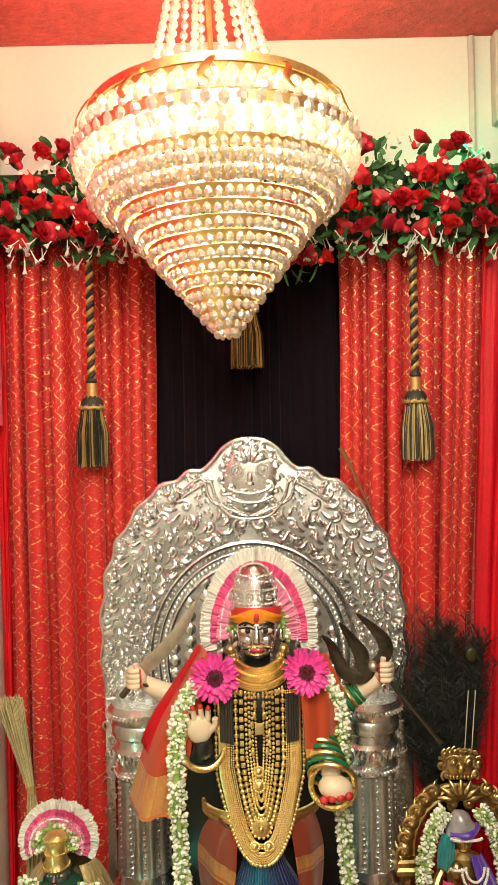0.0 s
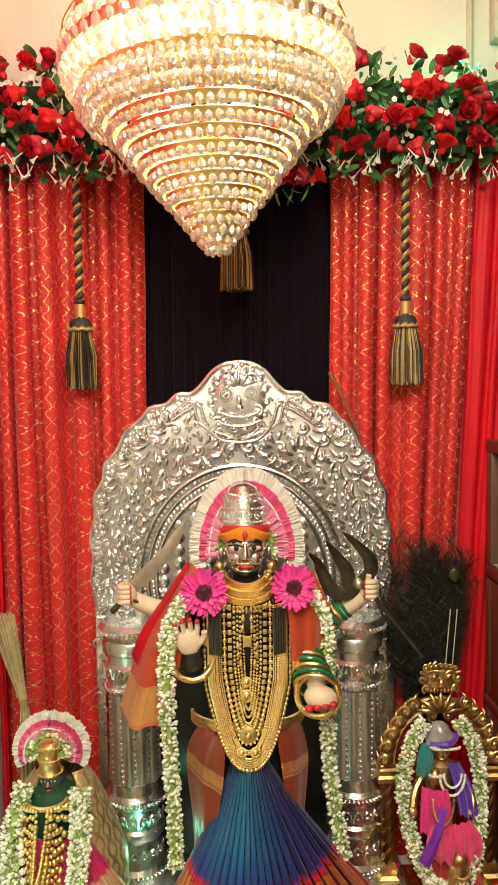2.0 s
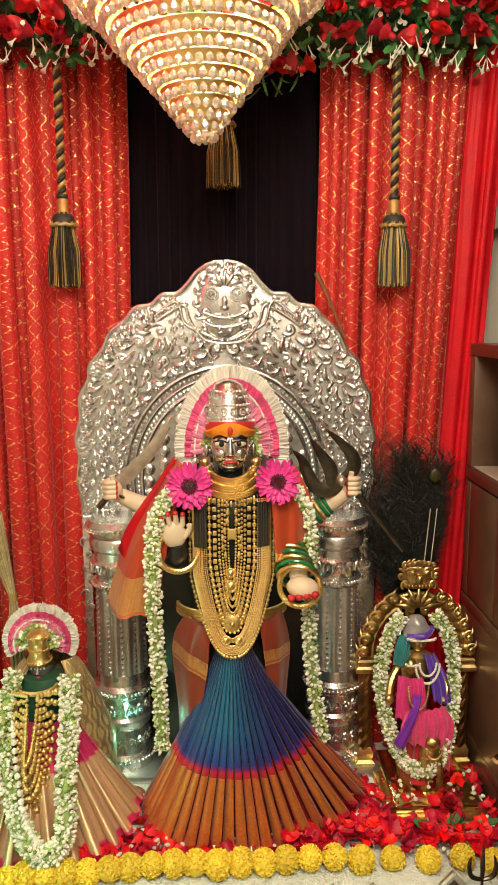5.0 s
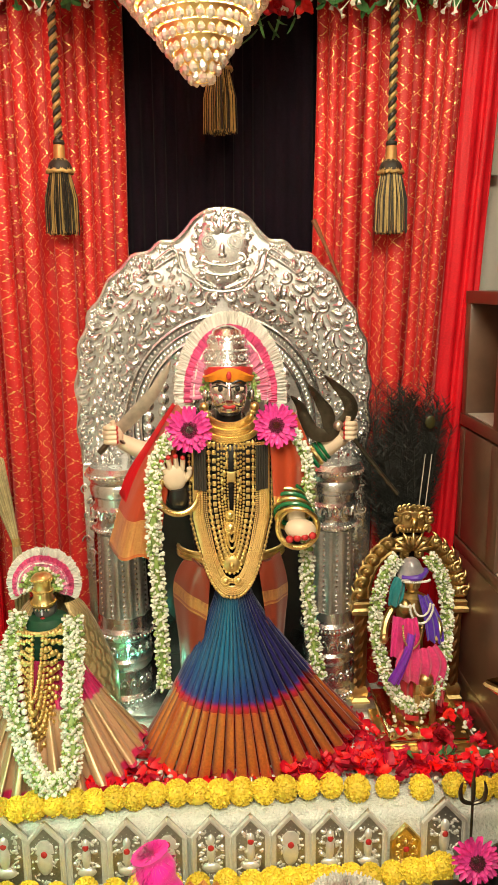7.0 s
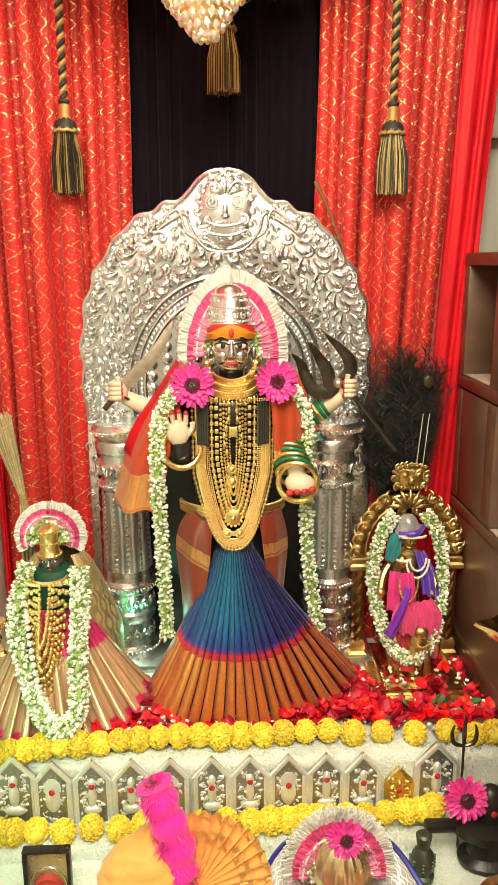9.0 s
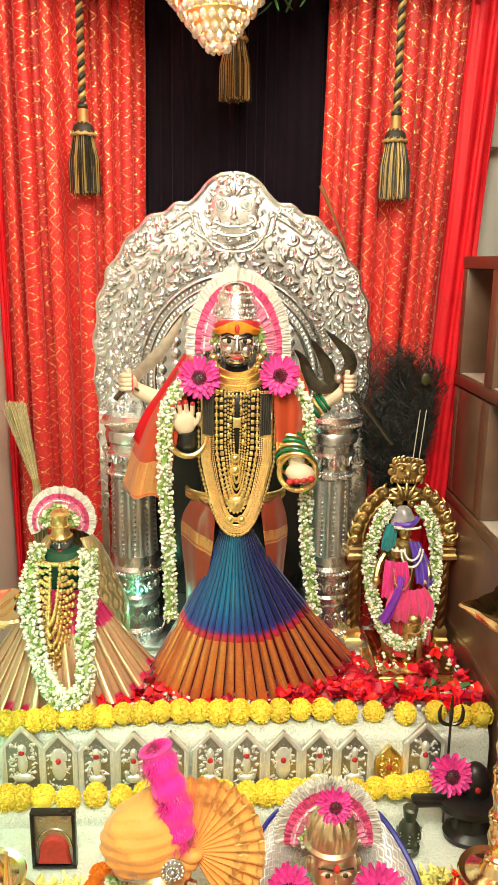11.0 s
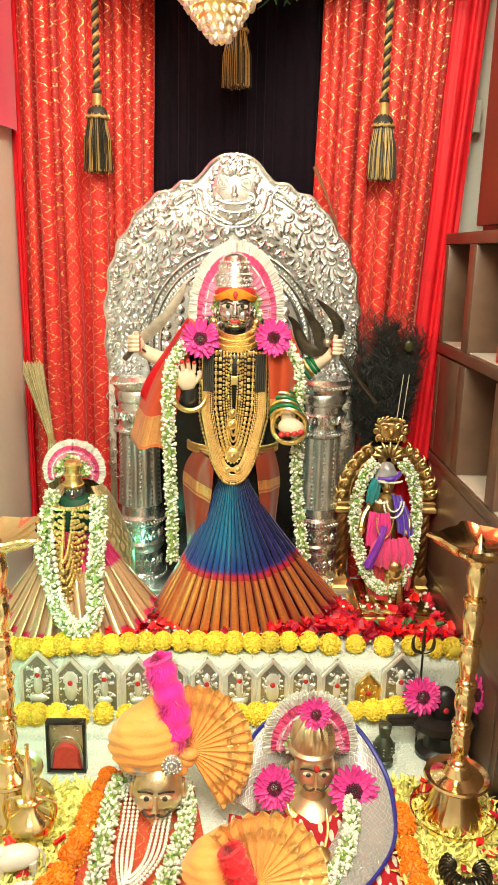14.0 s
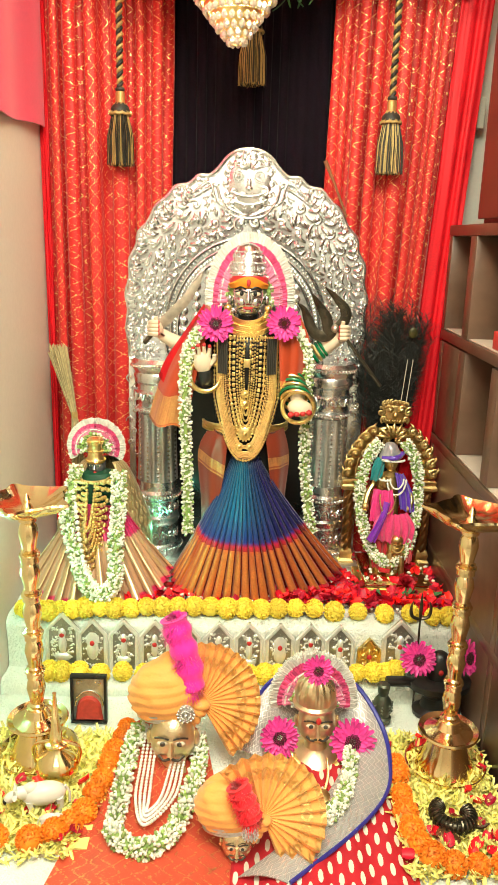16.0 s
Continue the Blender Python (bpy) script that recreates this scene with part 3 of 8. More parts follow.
    for k in range(5):
        crest.add(frond(0, 1.700, 0.044, math.pi / 2 + 0.34 * (k - 2), 0.5 * (k - 2), Y - 0.010))
    for side in (1, -1):
        for r in (0.0135, 0.0085):
            a = np.linspace(0, 2 * np.pi, 24, endpoint=False)
            crest.add(tube(np.c_[side * 0.027 + r * np.cos(a), np.full(24, Y - 0.016), 1.692 + r * np.sin(a)], 0.0024, 6, closed=True, normal=(0, -1, 0)))
            for q in a[::2]:
                crest.add(ball(0.0018, 5, 4), spin(side * 0.027 + (r - 0.003) * math.cos(q), Y - 0.017, 1.692 + (r - 0.003) * math.sin(q)))
        crest.add(ball(0.0045, 8, 5), spin(side * 0.027, Y - 0.018, 1.692))
        crest.add(scroll(side * 0.024, 1.722, 0.017, 0.3 if side > 0 else math.pi - 0.3, side, Y - 0.012, 1.3, 0.24))
        crest.add(scroll(side * 0.040, 1.655, 0.015, -0.9 if side > 0 else math.pi + 0.9, -side, Y - 0.012, 1.4, 0.24))
        for x, z, size, turn in ((0.013, 1.738, 0.011, 1.0), (0.047, 1.712, 0.010, 0.2), (0.050, 1.680, 0.009, -0.6), (0.016, 1.646, 0.010, 2.2), (0.034, 1.636, 0.011, -1.4), (0.013, 1.620, 0.009, 0.6), (0.050, 1.622, 0.009, 1.8)):
            crest.add(scroll(side * x, z, size, turn if side > 0 else math.pi - turn, side, Y - 0.014 + 3 * x * x, 1.35, 0.26))
            crest.add(frond(side * x, z, size * 1.6, turn if side > 0 else math.pi - turn, 1.3 * side, Y - 0.013 + 3 * x * x))
        for k in range(7):
            a = 0.15 + 0.36 * k
            crest.add(scroll(side * (0.060 - 0.012 * (k == 0)) * math.sin(a), 1.676 + 0.074 * math.cos(a), 0.0115, math.pi / 2 - side * a, side, Y - 0.008, 1.35, 0.25))
        for off, w in ((0.0, 0.0042), (0.012, 0.0034)):
            pts = smooth_path([(0, Y - 0.010, 1.590 + off * 0.3), (side * 0.040, Y - 0.011, 1.598 + off), (side * (0.070 + off), Y - 0.012, 1.632), (side * (0.082 + off), Y - 0.011, 1.668), (side * (0.100 + off * 0.6), Y - 0.009, 1.664 + off), (side * 0.150, Y - 0.009, 1.632 + off), (side * 0.205, Y - 0.008, 1.580 + off)], 60)
            crest.add(tube(pts, w, 7, normal=(0, -1, 0)))
            if not off:
                for q in pts[::2]:
                    crest.add(ball(0.0030, 6, 4), spin(q[0], q[1] - 0.003, q[2] + 0.006))
        crest.add(scroll(side * 0.020, 1.580, 0.020, 2.0 if side > 0 else math.pi - 2.0, side, Y - 0.010, 1.5, 0.22))
    part("crest", crest, M_SILVER, t, "silver lion-mask crest with rosette eyes and beaded bands", angle=60)
    # a pillar at each side
    for side in (1, -1):
        x = 0.229 * side
        prof = [(0.062, 0.674), (0.066, 0.70), (0.066, 0.715), (0.056, 0.722), (0.052, 0.775), (0.060, 0.786), (0.062, 0.80), (0.056, 0.806), (0.055, 0.845), (0.062, 0.852), (0.063, 0.868), (0.055, 0.876), (0.053, 0.90)]
        pl = part("pillar", Shape().add(lathe(prof, 40), spin(x, Y - 0.055, 0)), M_SILVER, t)
        fl = Shape()
        flutes = lambda a, i: 1 + 0.055 * np.sign(np.cos(a * 11)) * np.abs(np.cos(a * 11)) ** 0.6
        fl.add(lathe([(0.053, 0.90), (0.051, 0.93), (0.049, 1.00), (0.048, 1.06), (0.049, 1.085)], 132, flutes), spin(x, Y - 0.055, 0))
        part("fluted_shaft", fl, M_SILVERDARK, pl)
        cap = Shape().add(lathe([(0.050, 1.085), (0.056, 1.090), (0.057, 1.100), (0.050, 1.106), (0.050, 1.118), (0.058, 1.128), (0.060, 1.142), (0.052, 1.150), (0.052, 1.165), (0.060, 1.172), (0.062, 1.188), (0.058, 1.196), (0.064, 1.205), (0.068, 1.222), (0.060, 1.232)], 40), spin(x, Y - 0.055, 0))
        part("capital", cap, M_SILVER, pl)
        orn = Shape()
        for k in range(44):
            a = 2 * math.pi * k / 44
            for z, r, b in ((0.860, 0.064, 0.0040), (0.710, 0.067, 0.004), (1.096, 0.058, 0.0035), (1.214, 0.068, 0.004)):
                orn.add(ball(b, 6, 4), spin(x + r * math.cos(a), Y - 0.055 + r * math.sin(a), z))
        for k in range(16):
            a = 2 * math.pi * k / 16
            for z, r in ((0.826, 0.056), (1.136, 0.061), (0.75, 0.054)):
                q = np.linspace(0, math.pi, 9)
                arc = np.c_[x + r * np.cos(a + 0.16 * np.cos(q)), Y - 0.055 + r * np.sin(a + 0.16 * np.cos(q)), z - 0.012 + 0.020 * np.sin(q)]
                orn.add(tube(arc, 0.0026, 5, normal=(math.cos(a), math.sin(a), 0)))
                orn.add(ball(0.004, 6, 4), spin(x + r * math.cos(a), Y - 0.055 + r * math.sin(a), z - 0.006))
        for k in range(11):
            a = 2 * math.pi * (k + 0.5) / 11
            for z in np.linspace(0.905, 1.08, 16):
                orn.add(ball(0.0036, 5, 4), spin(x + 0.050 * math.cos(a), Y - 0.055 + 0.050 * math.sin(a), z))
        for k in range(3):
            orn.add(scroll(x + 0.022 * (k - 1), 0.70, 0.012, k * 2.0, side, Y - 0.122, 1.3))
        part("relief_band", orn, M_SILVER, pl, kind="stuff")
        part("side_panel", Shape().add(box(side * 0.312 - 0.026, side * 0.312 + 0.016, Y + 0.0, Y + 0.012, 0.674, 1.225, 0.002)), M_SILVER, t, "plain polished silver side panel")
        leaf = Shape()
        for k in range(9):
            leaf.add(scroll(side * (0.297 + 0.010 * (k % 2)), 1.20 - 0.03 * k, 0.014, k * 1.3, side, Y - 0.012, 1.3))
        part("side_scroll", leaf, M_SILVER, t, kind="stuff")
    # Plain black panel filling the dark void between the pillars.
    part("gap_panel", Shape().add(box(-0.20, 0.20, Y - 0.01, Y + 0.012, STAGE + 0.02, 1.21, 0.002)), M_BLACK, t, "plain black panel between the pillars")
    part("plinth", Shape().add(box(-0.33, 0.33, 1.46, 1.615, STAGE - 0.001, 0.690, 0.006)), M_SILVERDARK, t)


throne()


# ---- pleated silks ----
def pleated(top, hem, n, depth, waist=0.0, rows=26, belly=0.05, y_out=0.12, seed=1, sharp=0.8):
    """A fan of pleats from a short waist line to a wide hem curve; both are lists of places."""
    nu = n * 16
    a, b = smooth_path(top, nu), smooth_path(hem, nu)
    p, uv = np.zeros((nu, rows, 3)), np.zeros((nu, rows, 2))
    r = random.Random(seed)
    ph = [r.uniform(-0.5, 0.5) for _ in range(n + 1)]
    amp = [r.uniform(0.75, 1.25) for _ in range(n + 1)]
    for i in range(nu):
        u = i / (nu - 1)
        k = min(int(u * n), n - 1)
        c = math.cos(u * n * 2 * math.pi + ph[k] * 0.6)
        c = math.copysign(abs(c) ** sharp, c)
        for j in range(rows):
            w = j / (rows - 1)
            q = a[i] * (1 - w) + b[i] * w
            g = w ** 1.22
            q[0] = a[i][0] * (1 - g) + b[i][0] * g
            d = depth * amp[k] * (0.12 + 0.88 * w) * c
            fx = 0.35 * depth * w * math.sin(u * n * 4 * math.pi + 0.6)
            p[i, j] = (q[0] + fx, q[1] - d - belly * math.sin(math.pi * w) * 0.5, q[2] + 0.15 * d * w)
            uv[i, j] = (u * 1.6, w)
    return p, uv


M_SARI = sari("blue_silk_copper_border", ((0.0, (0.002, 0.15, 0.26)), (0.40, (0.003, 0.13, 0.30)), (0.57, (0.008, 0.04, 0.27)), (0.585, (0.16, 0.008, 0.16)), (0.60, (0.55, 0.008, 0.05)), (0.625, (0.42, 0.012, 0.012)), (0.64, (0.30, 0.012, 0.006)), (0.97, (0.28, 0.011, 0.005)), (0.98, (0.5, 0.01, 0.03))), 0.63, (0.88, 0.31, 0.075), side_col=(0.010, 0.008, 0.12), pleats=22)
M_SARI2 = sari("pink_silk_gold_border", ((0.0, (0.60, 0.02, 0.14)), (0.36, (0.58, 0.02, 0.13)), (0.38, (0.56, 0.34, 0.19)), (0.93, (0.54, 0.31, 0.17)), (0.95, (0.62, 0.02, 0.10))), 0.40, (0.78, 0.56, 0.32), pleats=13)
M_SARI4 = sari("dark_copper_silk", ((0.0, (0.26, 0.035, 0.012)), (0.8, (0.22, 0.028, 0.010)), (1.0, (0.40, 0.10, 0.03))), 0.80, (0.7, 0.35, 0.12))
M_SARI3 = sari("orange_silk", ((0.0, (0.52, 0.075, 0.02)), (0.8, (0.46, 0.05, 0.015)), (1.0, (0.60, 0.16, 0.04))), 0.80, (0.85, 0.45, 0.16))


def pleated_sari(label, p, uv, m, k, border):
    """The pleated fan, its border a part of its own."""
    t = thing("pleated_sari", label, "sari", tuple(p[len(p) // 2, 0]))
    part("pleats", sheet(Shape(), p[:, :k], 0.003, uv=uv[:, :k]), m, t, angle=80)
    part("border", sheet(Shape(), p[:, k - 1:], 0.003, uv=uv[:, k - 1:]), m, t, border, angle=80)


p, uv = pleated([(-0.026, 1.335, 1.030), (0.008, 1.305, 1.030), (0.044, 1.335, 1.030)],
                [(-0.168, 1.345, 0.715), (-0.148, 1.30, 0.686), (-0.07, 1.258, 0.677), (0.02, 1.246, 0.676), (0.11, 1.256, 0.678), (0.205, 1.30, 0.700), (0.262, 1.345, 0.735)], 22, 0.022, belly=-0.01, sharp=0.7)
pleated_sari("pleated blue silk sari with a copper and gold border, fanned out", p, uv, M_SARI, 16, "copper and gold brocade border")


# ---- chandelier ----
def translucent(name, col, gloss=0.35, rough=0.08):
    n = Nodes(name)
    t1, d1, g1 = n.add("ShaderNodeBsdfTranslucent", Color=(*col, 1)), n.add("ShaderNodeBsdfDiffuse", Color=(*col, 1)), n.add("ShaderNodeBsdfGlossy", Color=(1, 0.97, 0.92, 1), Roughness=rough)
    m1, m2 = n.add("ShaderNodeMixShader", Fac=0.40), n.add("ShaderNodeMixShader", Fac=gloss)
    n.link(t1.outputs[0], m1.inputs[1]), n.link(d1.outputs[0], m1.inputs[2])
    n.link(m1.outputs[0], m2.inputs[1]), n.link(g1.outputs[0], m2.inputs[2])
    n.link(m2.outputs[0], n.out.inputs["Surface"])
    return n.mat


def glow(name, col, strength):
    n = Nodes(name)
    e = n.add("ShaderNodeEmission", Color=(*col, 1), Strength=strength)
    n.link(e.outputs[0], n.out.inputs["Surface"])
    return n.mat


M_CRYSTAL = translucent("cut_crystal", (0.97, 0.94, 0.88), 0.45, 0.05)
M_BULB = glow("lit_bulb", (1.0, 0.80, 0.50), 26.0)
CX, CY = -0.042, 1.31


def chandelier():
    c = thing("chandelier", "lit crystal bead chandelier with gilt rings, hanging from the ceiling", "chandelier", (CX, CY, 2.64))
    tiers = [(0.213, 2.288), (0.234, 2.272), (0.244, 2.255), (0.246, 2.238), (0.243, 2.220), (0.235, 2.202), (0.222, 2.184), (0.208, 2.165), (0.192, 2.146), (0.176, 2.127), (0.160, 2.108), (0.144, 2.089),
             (0.128, 2.070), (0.112, 2.051), (0.097, 2.033), (0.082, 2.015), (0.067, 1.997), (0.053, 1.980), (0.041, 1.964), (0.030, 1.950), (0.018, 1.938)]
    bead = lathe([(0.002, -0.0075), (0.0062, -0.003), (0.0062, 0.002), (0.002, 0.0075)], 7)
    rng = random.Random(5)
    for i, (r, z) in enumerate(tiers):
        ring = Shape()
        ring.add(lathe([(r - 0.007, z - 0.004), (r - 0.005, z - 0.005), (r + 0.003, z + 0.013), (r, z + 0.015)], 56), spin(CX, CY, 0))
        ring.f = ring.f[:-2]
        ring.m = ring.m[:-2]
        if i in (0, 3) or i > 5:
            part("gilt_ring", ring, M_GOLD, c)
        coarse = i < 6
        k = max(9, int(2 * math.pi * r / (0.027 if coarse else 0.0165)))
        b = Shape()
        for j in range(k):
            a = 2 * math.pi * (j + 0.5 * (i % 2)) / k
            for row in range(2 if i in (6, 7) else 1):
                rr = r + 0.003 * row
                b.add(bead, spin(CX + rr * math.cos(a), CY + rr * math.sin(a), z - 0.014 * row + rng.uniform(-0.0015, 0.0015), rng.uniform(-12, 12), rng.uniform(-12, 12), rng.uniform(0, 60), rng.uniform(1.5, 1.75) if coarse else rng.uniform(1.0, 1.22)))
        part("crystal_tier", b, M_CRYSTAL, c, angle=20, kind="stuff")
    # gilt leaf scrolls of the upper crown
    for j in range(12):
        a = 2 * math.pi * j / 12
        s1 = Shape()
        pts = smooth_path([(CX + r * math.cos(a + d), CY + r * math.sin(a + d), z) for r, z, d in ((0.205, 2.315, 0), (0.224, 2.306, 0.03), (0.240, 2.290, 0.0), (0.250, 2.270, -0.05), (0.254, 2.255, 0.0))], 14)
        s1.add(tube(pts, 0.003 + 0.003 * np.sin(np.linspace(0, 3.1, 14)), 6, normal=(math.cos(a), math.sin(a), 0.3), flat=0.3))
        part("gilt_leaf", s1, M_GOLD, c)
    for z, r in ((2.232, 0.249), (2.300, 0.214)):
        hoop = lathe([(r - 0.004, z), (r, z - 0.001), (r + 0.002, z + 0.014), (r - 0.003, z + 0.014)], 72)
        part("gilt_hoop", Shape().add((hoop[0], hoop[1][:-2]), spin(CX, CY, 0)), M_GOLD, c)
    top = Shape().add(lathe([(0.202, 2.302), (0.220, 2.302), (0.222, 2.314), (0.204, 2.316)], 64), spin(CX, CY, 0))
    top.f, top.m = top.f[:-2], top.m[:-2]
    part("crown_ring", top, M_GOLD, c)
    part("stem", Shape().add(tube([(CX, CY, z) for z in (1.99, 2.2, 2.4, 2.64)], 0.005, 8)), M_GOLD, c)
    for j in range(14):
        a = 2 * math.pi * j / 14
        strand = Shape()
        for q in range(20):
            w = q / 19
            r = 0.075 * (1 - w) ** 1.5 + 0.055
            strand.add(bead, spin(CX + r * math.cos(a), CY + r * math.sin(a), 2.318 + 0.320 * w, s=1.15))
        part("crystal_strand", strand, M_CRYSTAL, c, angle=20)
    for j in range(8):
        a = 2 * math.pi * (j + 0.5) / 8
        x, y = CX + 0.15 * math.cos(a), CY + 0.15 * math.sin(a)
        part("bulb", Shape().add(ball(0.030, 12, 8), spin(x, y, 2.262, s=(1, 1, 1.4))), M_BULB, c, "lit warm bulb")
    for j in range(4):
        a = 2 * math.pi * (j + 0.25) / 4
        x, y = CX + 0.08 * math.cos(a), CY + 0.08 * math.sin(a)
        part("bulb", Shape().add(ball(0.014, 12, 8), spin(x, y, 2.13, s=(1, 1, 1.4))), M_BULB, c, "lit warm bulb")

    c.matrix_basis = pose(CX - 0.016, CY, 2.64, 0, -2.0, 0) @ Matrix.Diagonal((0.97, 0.97, 1, 1))


chandelier()

for j in range(5):
    a = 2 * math.pi * j / 5
    bulb("chandelier_lamp", (CX + 0.10 * math.cos(a), CY + 0.10 * math.sin(a), 2.215), 1.35, (1.0, 0.84, 0.58), 0.03)
bulb("chandelier_lamp", (CX, CY, 2.06), 0.3, (1.0, 0.82, 0.55), 0.02)


# ---- flowers and strings, shared builders ----
def petal(length, width, curl=0.3, cup=0.15, nu=3, nv=5, tip=0.5):
    """A petal along +x, curling up in z."""
    p = np.zeros((nu, nv, 3))
    for i in range(nu):
        u = i / (nu - 1) * 2 - 1
        for j in range(nv):
            w = j / (nv - 1)
            wide = width * (math.sin(math.pi * (0.12 + 0.78 * w)) ** tip) * 0.5
            p[i, j] = (length * w, u * wide, curl * length * w * w + cup * width * u * u)
    return grid(p)


BUD = lathe([(0.0009, -0.0050), (0.0026, -0.0022), (0.0036, 0.001), (0.0030, 0.0036), (0.0008, 0.0056)], 7)


def bud_garland(path, radius, count, seed, green=0.16, size=1.0, push=(0, 0, 0)):
    """Buds standing out all round a string; returns one shape of buds (0) and green stems (1)."""
    r = random.Random(seed)
    pts = smooth_path(path, 80)
    s = Shape()
    for k in range(count):
        f = (k + r.random()) / count * 78.9
        i = int(f)
        q = pts[i] + (pts[i + 1] - pts[i]) * (f - i)
        t = Vector(pts[i + 1] - pts[i]).normalized()
        d = Vector((r.gauss(0, 1), r.gauss(0, 1), r.gauss(0, 1)))
        d = (d - t * d.dot(t)).normalized()
        d = (d + t * r.uniform(-0.5, 0.5)).normalized()
        m = Matrix.Translation(Vector(q) + d * radius * r.uniform(0.55, 1.0)) @ d.to_track_quat("Z", "Y").to_matrix().to_4x4() @ Matrix.Scale(size * r.uniform(0.8, 1.25), 4)
        s.add(BUD, m, 1 if r.random() < green else 0)
    s.add(tube(pts, radius * 0.5, 6), None, 1)
    return s


def flower_string(name, label, path, radius, count, seed, size=1.0, green=0.24, group=""):
    t = thing(name, label, "garland", tuple(path[0]), group)
    part("bud_strand", bud_garland(path, radius * 1.12, int(count * 2.1), seed, green, size * 0.78), [M_BUD, M_BUDGREEN], t, kind="stuff")
    return t


def gerbera(at, r, tilt=(80, 0, 0), seed=1, label="magenta gerbera flower with a dark heart"):
    """A flat many-petalled flower facing the room."""
    rr = random.Random(seed)
    t = thing("gerbera_flower", label, "flower", pose(*at, *tilt), "gerbera flowers")
    s = Shape()
    for layer, (n, f, h) in enumerate(((22, 1.0, 0.0), (20, 0.86, 0.004), (16, 0.55, 0.007))):
        for k in range(n):
            m = pose(0, 0, h, 0, 0, 360 * (k + 0.5 * layer) / n + rr.uniform(-4, 4)) @ pose(r * 0.16, 0, 0, rr.uniform(-12, 12), rr.uniform(-8, 10), 0)
            s.add(petal(r * f * rr.uniform(0.78, 0.88), r * 0.24, rr.uniform(0.05, 0.25), 0.25, tip=0.6), np.array(t.matrix_basis @ m))
    part("petals", s, M_PINK, t, angle=60)
    c = Shape()
    for k in range(60):
        a, q = k * 2.399, math.sqrt(k / 60) * r * 0.34
        c.add(ball(r * 0.042, 5, 4), np.array(t.matrix_basis @ spin(q * math.cos(a), q * math.sin(a), 0.0135)))
    part("flower_heart", c, M_DARKEYE, t, "dark maroon heart")
    return t


def ring_petals(shape, cx, y, cz, a0, a1, r0, r1, n, width, mi, stretch=1.0, droop=0.0, seed=1, layers=1, curl=0.1):
    """Petals set side by side along an arch, pointing outwards."""
    r = random.Random(seed)
    for L in range(layers):
        for k in range(n):
            a = a0 + (a1 - a0) * (k + 0.5 * (L % 2)) / (n - 1)
            d = Vector((math.sin(a), 0, math.cos(a) * stretch))
            foot = Vector((cx, y + 0.003 * L, cz)) + d * r0
            way = Vector((math.sin(a), r.uniform(-0.25, 0.05), math.cos(a) - droop)).normalized()
            m = Matrix.Translation(foot) @ way.to_track_quat("X", "Z").to_matrix().to_4x4() @ pose(0, 0, 0, r.uniform(60, 120))
            shape.add(petal((r1 - r0) * r.uniform(0.88, 1.1), width, r.uniform(-curl, curl), 0.3, tip=0.45), np.array(m), mi)


def flower_halo(name, label, cx, y, cz, R, stretch, a_end=1.75, k=1.0):
    """An arch of white, pink and green flowers behind a crowned head."""
    h = thing(name, label, "flower arch", (cx, y, cz))
    s = Shape()
    ring_petals(s, cx, y + 0.006, cz, -a_end, a_end, R * 0.74, R, int(240 * k), 0.0042, 0, stretch, layers=5, seed=2, curl=0.25)
    part("white_petals", s, M_WHITEPETAL, h, angle=70)
    s = Shape()
    ring_petals(s, cx, y - 0.002, cz, -a_end + 0.12, a_end - 0.12, R * 0.66, R * 0.83, int(130 * k), 0.0065, 0, stretch, layers=3, seed=3)
    part("pink_petals", s, M_ROSEPINK, h, "deep pink petals", angle=70)
    s = Shape()
    ring_petals(s, cx, y - 0.006, cz, -a_end + 0.15, a_end - 0.15, R * 0.44, R * 0.71, int(110 * k), 0.0085, 0, stretch, layers=2, seed=4)
    part("pale_pink_petals", s, M_PINKSOFT, h, "pale pink petals", angle=70)
    arc = lambda q: [(cx + q * R * math.sin(a), y - 0.008, cz + q * R * stretch * math.cos(a)) for a in np.linspace(-a_end + 0.1, a_end - 0.1, 24)]
    part("thread", Shape().add(tube(arc(0.66), 0.0020, 5)), M_WHITEPETAL, h)
    part("green_bud_strand", bud_garland(arc(0.43), 0.011, int(260 * k), 5, 0.55, 0.9), [M_BUD, M_BUDGREEN], h)
    return h


def beads(path, n, r, shape=None, mi=0, u=6, w=4, vary=0.0):
    s = shape or Shape()
    pts = smooth_path(path, n)
    b = ball(1.0, u, w)
    rr = random.Random(n)
    for q in pts:
        s.add(b, spin(*q, s=r * (1 + rr.uniform(-vary, vary))), mi)
    return s


def rosemesh():
    """A cloth rose: a tight spiral of cupped petals, opening outwards, facing +z."""
    s = Shape()
    r = random.Random(2)
    for k in range(14):
        f = k / 13
        a = k * 137.5
        rad = 0.004 + 0.011 * f
        tilt = 86 - 40 * f
        m = pose(0, 0, 0.012 - 0.010 * f, 0, 0, a) @ pose(rad * 0.35, 0, 0, 0, -tilt, 0)
        s.add(petal(0.019 + 0.010 * f, 0.018 + 0.020 * f, -0.30 * f - 0.08, 0.55 - 0.2 * f, 5, 5, 0.35), np.array(m))
    s.add(lathe([(0.003, -0.012), (0.009, -0.006), (0.010, 0.004), (0.004, 0.013)], 8))
    return s


